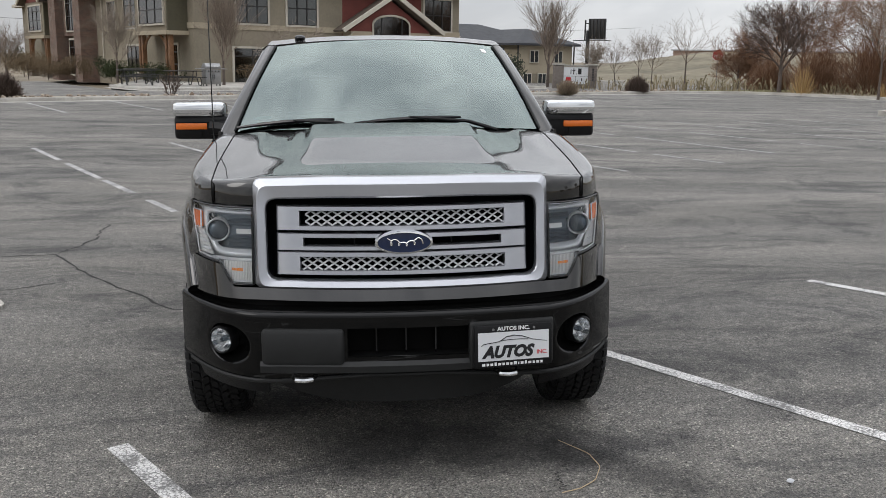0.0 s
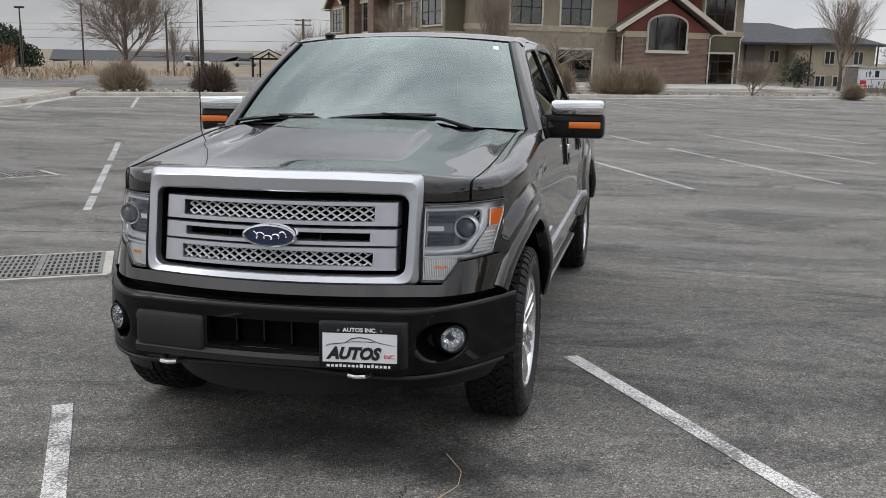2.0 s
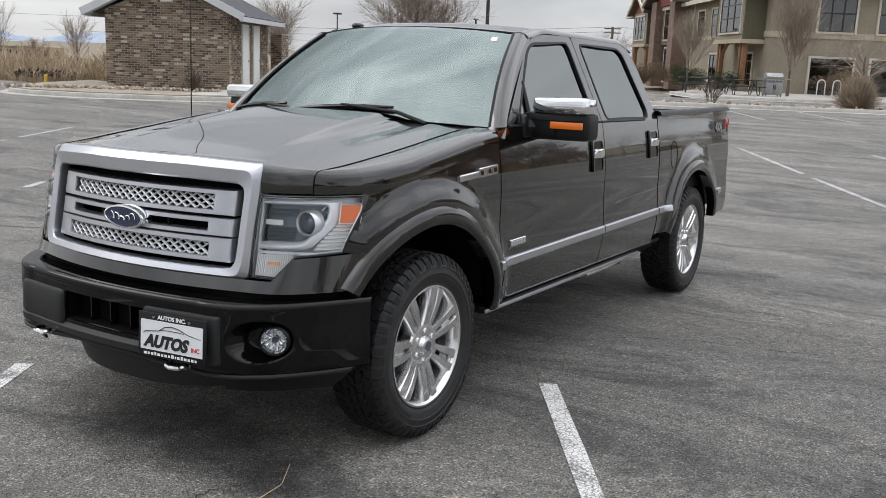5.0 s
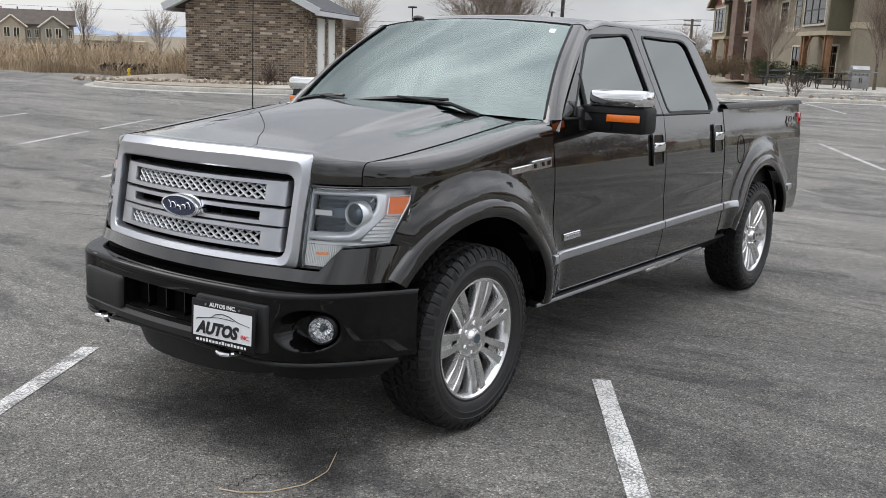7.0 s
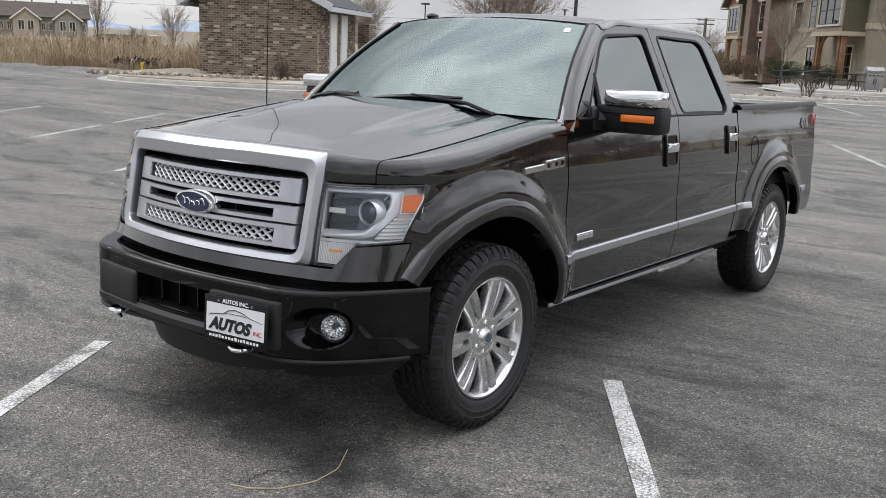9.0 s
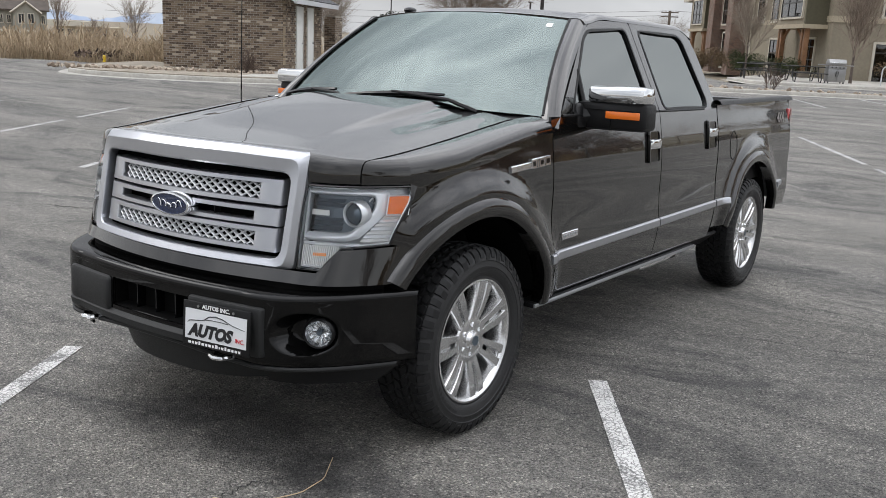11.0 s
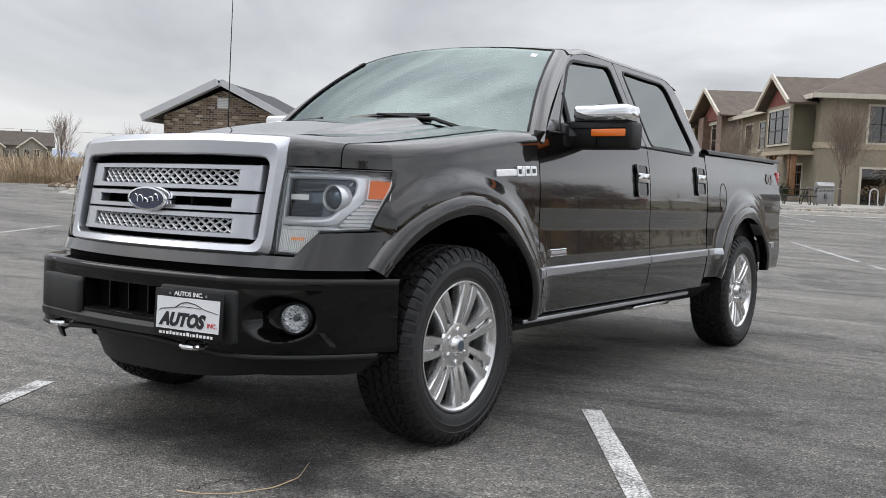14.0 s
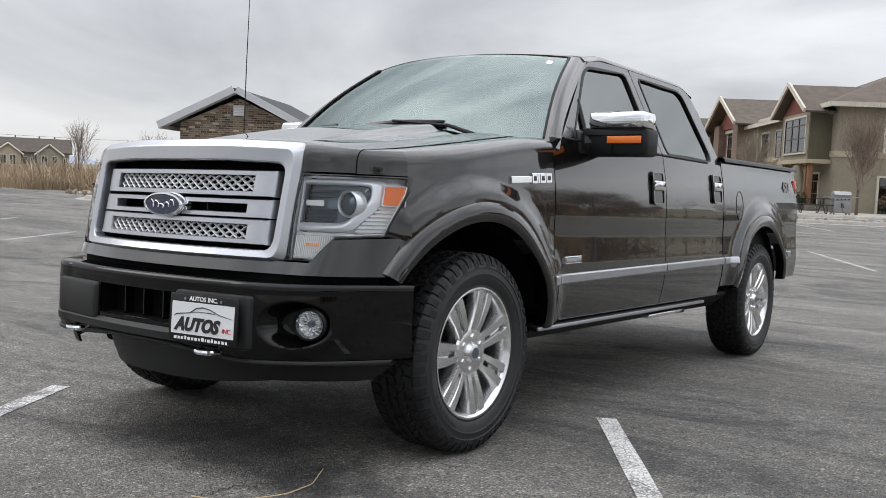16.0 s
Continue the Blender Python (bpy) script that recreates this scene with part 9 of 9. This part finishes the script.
# far buildings
def far_window(owner, x, y, z, w, h):
    wdw = part("window", boxes(((x - w / 2, y - 0.05, z), (x + w / 2, y + 0.02, z + h))), CREAM, owner)
    part("pane", boxes(((x - w / 2 + 0.1, y - 0.07, z + 0.1), (x + w / 2 - 0.1, y - 0.052, z + h - 0.1))), PANE_FAR, wdw)
    part("mullion", boxes(((x - 0.035, y - 0.09, z + 0.1), (x + 0.035, y - 0.071, z + h - 0.1))), CREAM, wdw)


PANE_FAR = mat("far_window_glass", (0.03, 0.034, 0.038), 0.12, coat=0.4)


def gable_roof(owner, name, x0, x1, y0, y1, z, rise, over, material, along="x"):
    """Two slopes with thickness; the ridge runs along x or y."""
    for s in (-1, 1):
        bm = bmesh.new()
        if along == "x":
            c, hw = (y0 + y1) / 2, (y1 - y0) / 2 + over
            q = [(x0 - over, c, z + rise), (x1 + over, c, z + rise), (x1 + over, c + s * hw, z - rise * over / (hw - over)), (x0 - over, c + s * hw, z - rise * over / (hw - over))]
        else:
            c, hw = (x0 + x1) / 2, (x1 - x0) / 2 + over
            q = [(c, y0 - over, z + rise), (c, y1 + over, z + rise), (c + s * hw, y1 + over, z - rise * over / (hw - over)), (c + s * hw, y0 - over, z - rise * over / (hw - over))]
        lo = [bm.verts.new(v) for v in q]
        hi = [bm.verts.new((v[0], v[1], v[2] + 0.16)) for v in q]
        bm.faces.new(lo)
        bm.faces.new(hi)
        for i in range(4):
            bm.faces.new((lo[i], lo[(i + 1) % 4], hi[(i + 1) % 4], hi[i]))
        part(name, bm, material, owner, smooth=False)


SIDING = mat("pale_tan_siding", (0.44, 0.38, 0.30), 0.85, vary=0.15, scale=0.8)
SIDING_GREY = mat("grey_green_siding", (0.30, 0.29, 0.25), 0.85, vary=0.15, scale=0.8)
SHINGLE_FAR = mat("dark_brown_shingle", (0.085, 0.068, 0.056), 0.9, vary=0.3, scale=1.5)


def townhouse(m, gable_mat, label):
    """One unit of the row: a main block with a front gable."""
    ob = thing("townhouse", m, label, "house", "row of townhouses")
    part("wall", boxes(((-2.4, 0, 0), (2.4, 8, 5.6))), SIDING_GREY, ob)
    bm = boxes(((-1.5, -0.9, 0), (1.5, 0.2, 5.4)))
    tri = [bm.verts.new(v) for v in ((-1.5, -0.9, 5.4), (1.5, -0.9, 5.4), (0, -0.9, 6.6))]
    bm.faces.new(tri)
    part("front_gable", bm, gable_mat, ob, smooth=False)
    gable_roof(ob, "roof_slope", -2.4, 2.4, 0, 8, 5.6, 1.7, 0.35, SHINGLE_FAR)
    gable_roof(ob, "gable_slope", -1.5, 1.5, -0.9, 3.0, 5.4, 1.2, 0.25, SHINGLE_FAR, "y")
    for s in (-1, 1):
        bm = bmesh.new()
        tube(bm, [(0, -1.18, 6.62), (s * 1.8, -1.18, 5.2)], 0.11, 4)
        part("bargeboard", bm, CREAM, ob)
    for x in (-0.55, 0.55):
        far_window(ob, x, -0.9, 3.9, 0.8, 1.3)
    far_window(ob, -1.95, 0, 3.9, 0.55, 1.1)
    far_window(ob, 1.95, 0, 3.9, 0.55, 1.1)
    part("belt_course", boxes(((-2.42, -0.95, 2.9), (2.42, -0.92, 3.2))), CREAM, ob)
    for x in (-1.2, 0.7):
        bm = bmesh.new()
        tube(bm, [(x, 4.6, 6.8), (x, 4.6, 7.75)], 0.09, 6)
        part("vent_pipe", bm, SHINGLE_FAR, ob)
    return ob


row_dir = Vector((0.50, 0.866, 0))
for k in range(-9, 1):
    c = Vector((-108.0, 62.6, -3.35)) + row_dir * (4.8 * k)
    townhouse(Matrix.Translation(c) @ pose(0, 0, 0, 0, 0, 60), SIDING if k % 2 else SIDING_GREY, "tan two-storey townhouse with brown gable roof" if k % 2 else "grey-green two-storey townhouse with brown gable roof")

ob = thing("far_office", Matrix.Translation((-129.5, 86.5, -4.0)) @ pose(0, 0, 0, 0, 0, 57), "pale low modern office beyond the reeds", "office building")
part("wall", boxes(((-5.5, 0, 0), (4.6, 9, 4.2))), STUCCO_BAND, ob)
part("parapet", boxes(((-9.5, -0.6, 4.2), (1.5, 9, 5.0))), CREAM, ob)
for r in range(2):
    for k in range(7):
        far_window(ob, -4.7 + 1.35 * k, 0, 1.1 + 1.6 * r, 1.0, 1.1)

ob = thing("grey_roofed_hall", Matrix.Translation((-107, 192, -4.2)) @ pose(0, 0, 0, 0, 0, 29), "long low tan hall with grey roof", "hall")
part("wall", boxes(((-26, 0, 0), (18, 16, 2.9))), STUCCO, ob)
gable_roof(ob, "roof_slope", -26, 18, 0, 16, 2.9, 2.0, 0.6, SHINGLE_GREY)
gable_roof(ob, "wing_slope", 9, 19, -3, 12, 2.6, 1.6, 0.5, SHINGLE_GREY, "y")
part("wing", boxes(((9, -3, 0), (19, 2, 2.6))), STUCCO, ob)
for k in range(9):
    far_window(ob, -23 + 3.4 * k, 0, 1.0, 1.3, 1.2)

# the second office building
ob = thing("grey_roofed_office", Matrix.Translation((0, 0, -0.55)), "two-storey tan stucco office with grey hip roof", "office building")
OFF = Matrix.Translation((12.2, 66.8, 0)) @ pose(0, 0, 0, 0, 0, 24)


def off_part(name, bm, mt, owner=ob, smooth=False):
    bm.transform(OFF)
    return part(name, bm, mt, owner, smooth=smooth)


off_part("east_wall", boxes(((0, 0, 0), (5.2, 9.5, 3.55))), STUCCO_BAND)
off_part("west_wall", boxes(((-13.0, 3.2, 0), (0, 11.5, 3.55))), STUCCO_BAND)
off_part("stone_base", boxes(((-0.03, -0.04, 0), (5.24, 0.0, 1.3))), STUCCO)
off_part("brick_pier", boxes(((-3.4, 2.9, 0), (-1.9, 3.25, 3.5))), BRICK_SIGN)


def hip_roof(x0, x1, y0, y1, z, rise, over):
    bm = bmesh.new()
    x0, x1, y0, y1 = x0 - over, x1 + over, y0 - over, y1 + over
    w = min(x1 - x0, y1 - y0) / 2
    c = [bm.verts.new(v) for v in ((x0, y0, z), (x1, y0, z), (x1, y1, z), (x0, y1, z))]
    e = [bm.verts.new(v) for v in ((x0, y0, z - 0.16), (x1, y0, z - 0.16), (x1, y1, z - 0.16), (x0, y1, z - 0.16))]
    if x1 - x0 > y1 - y0:
        r = [bm.verts.new((x0 + w, y0 + w, z + rise)), bm.verts.new((x1 - w, y0 + w, z + rise))]
        fs = [(c[0], c[1], r[1], r[0]), (c[1], c[2], r[1]), (c[2], c[3], r[0], r[1]), (c[3], c[0], r[0])]
    else:
        r = [bm.verts.new((x0 + w, y0 + w, z + rise)), bm.verts.new((x0 + w, y1 - w, z + rise))]
        fs = [(c[0], c[1], r[0]), (c[1], c[2], r[1], r[0]), (c[2], c[3], r[1]), (c[3], c[0], r[0], r[1])]
    for f in fs:
        bm.faces.new(f)
    for i in range(4):
        bm.faces.new((c[i], c[(i + 1) % 4], e[(i + 1) % 4], e[i]))
    bm.faces.new(e)
    return bm


off_part("roof", hip_roof(-13, 5.2, 2.6, 11.5, 3.62, 1.55, 0.5), SHINGLE_GREY)
off_part("front_roof", hip_roof(0, 5.2, 0, 9.0, 3.60, 1.2, 0.5), SHINGLE_GREY)
for x, z in ((1.5, 2.1), (3.8, 2.1), (0.9, 0.35), (2.3, 0.35), (3.9, 0.35)):
    w = off_part("window", boxes(((x - 0.42, -0.09, z), (x + 0.42, -0.045, z + 1.0))), CREAM)
    off_part("pane", boxes(((x - 0.34, -0.11, z + 0.08), (x + 0.34, -0.092, z + 0.92))), PANE_FAR, w)
    off_part("mullion", boxes(((x - 0.03, -0.125, z + 0.08), (x + 0.03, -0.111, z + 0.92))), CREAM, w)
for x in (-1.0, -4.3, -5.3, -6.3, -8.6, -10.6):
    w = off_part("window", boxes(((x - 0.42, 3.10, 2.1), (x + 0.42, 3.15, 3.1))), CREAM)
    off_part("pane", boxes(((x - 0.34, 3.08, 2.18), (x + 0.34, 3.098, 3.02))), PANE_FAR, w)
    off_part("mullion", boxes(((x - 0.03, 3.06, 2.18), (x + 0.03, 3.079, 3.02))), CREAM, w)
for x in (-0.06, 5.3):
    bm = bmesh.new()
    tube(bm, [(x, -0.12, 0.1), (x, -0.12, 3.5)], 0.06, 6)
    off_part("downpipe", bm, FRAME_DARK)

# long pale sheds along the top of the bank
for k, (u, w, c) in enumerate(((27.0, 46, (0.46, 0.33, 0.27)), (37.0, 34, (0.5, 0.48, 0.45)))):
    x, y = 165 * math.sin(radians(u)), -4.5 + 165 * math.cos(radians(u))
    ob = thing("long_shed", Matrix.Translation((x, y, 2.6)) @ pose(0, 0, 0, 0, 0, -u), "long low pale shed on top of the bank", "shed")
    part("wall", boxes(((-w / 2, 0, -1), (w / 2, 6, 1.3))), mat("pale_shed_wall", c, 0.9, vary=0.2, scale=0.3), ob)
    part("roof", boxes(((-w / 2 - 0.4, -0.4, 1.3), (w / 2 + 0.4, 6.4, 1.5))), FASCIA, ob)


# parked vehicles far over the field
def far_car(at, turn, color, label, van=False):
    ob = thing("parked_car", Matrix.Translation(at) @ pose(0, 0, 0, 0, 0, turn), label, "car")
    paint = mat("far_car_paint", color, 0.3, coat=0.6)
    part("body", slab([(-2.2, 0.35), (2.2, 0.35), (2.25, 0.75), (1.9, 0.92), (-2.1, 0.98), (-2.25, 0.7)], 1.7, 1, 0.05), paint, ob).location.y = -0.85
    hi = [(-2.0, 0.95), (1.1, 0.95), (0.7, 1.75), (-1.9, 1.75)] if van else [(-1.6, 0.95), (1.2, 0.95), (0.5, 1.48), (-1.0, 1.48)]
    part("cabin", slab(hi, 1.5, 1, 0.05), PANE_FAR, ob).location.y = -0.75
    part("roof", boxes(((hi[3][0] + 0.05, -0.72, hi[3][1]), (hi[2][0] - 0.05, 0.72, hi[3][1] + 0.06))), paint, ob)
    for x in (-1.4, 1.4):
        for s in (-1, 1):
            bm = bmesh.new()
            tube(bm, [(x, s * 0.62, 0.33), (x, s * 0.86, 0.33)], 0.33, 12)
            part("wheel", bm, RUBBER, ob)
    return ob


WHITE_C, GREY_C = (0.75, 0.75, 0.74), (0.32, 0.33, 0.34)
for x, y, turn, c, v, lab in ((-75, 142, 25, WHITE_C, True, "white van far over the field"), (-68, 146, 28, GREY_C, False, "grey car far over the field")):
    far_car((x, y, lot_height(x, y) - 0.06), turn, c, lab, v)

# blue mountains
bm = bmesh.new()
rnd = random.Random(9)
low, high = [], []
for k in range(90):
    u = radians(-70 + 0.27 * k)
    h = (8 + 24 * abs(math.sin(k * 0.11 + 0.4)) + rnd.uniform(-3, 3)) * smooth(0, 20, k) * smooth(89, 66, k) - 12
    low.append(bm.verts.new((2500 * math.sin(u), 2500 * math.cos(u), -60)))
    high.append(bm.verts.new((2560 * math.sin(u), 2560 * math.cos(u), h)))
for k in range(89):
    bm.faces.new((low[k], low[k + 1], high[k + 1], high[k]))
MOUNT = mat("hazy_blue_mountain", (0.30, 0.36, 0.47), 1.0, vary=0.3, scale=0.004, tint=(0.52, 0.56, 0.62), detail=9.0)
tagged(link("distant_mountains", bm, MOUNT), "hazy blue mountains with snow streaks", "mountains", kind="structure")

# litter in front of the truck
bm = bmesh.new()
bend = resample([(0.70, -0.60, 0), (0.80, -0.76, 0), (0.815, -0.90, 0), (0.76, -1.03, 0), (0.68, -1.10, 0), (0.60, -1.13, 0)], 24, closed=False)
tube(bm, [(q.x, q.y, lot_height(q.x, q.y) + 0.005) for q in bend], 0.0022, 5)
tagged(link("bent_wire", bm, STRAW), "thin pale bent wire lying on the asphalt", "wire")
bm = bmesh.new()
bmesh.ops.create_icosphere(bm, subdivisions=2, radius=0.016, matrix=Matrix.Translation((1.54, -1.13, lot_height(1.54, -1.13) + 0.010)) @ Matrix.Diagonal((1.0, 0.7, 0.5, 1)))
rnd = random.Random(5)
for v in bm.verts:
    v.co += Vector((rnd.uniform(-1, 1), rnd.uniform(-1, 1), rnd.uniform(-0.4, 0.4))) * 0.004
tagged(link("white_pebble", bm, FASCIA), "small white pebble on the asphalt", "pebble")

# ---- single bricks ----
lay_bricks(hut, HW)
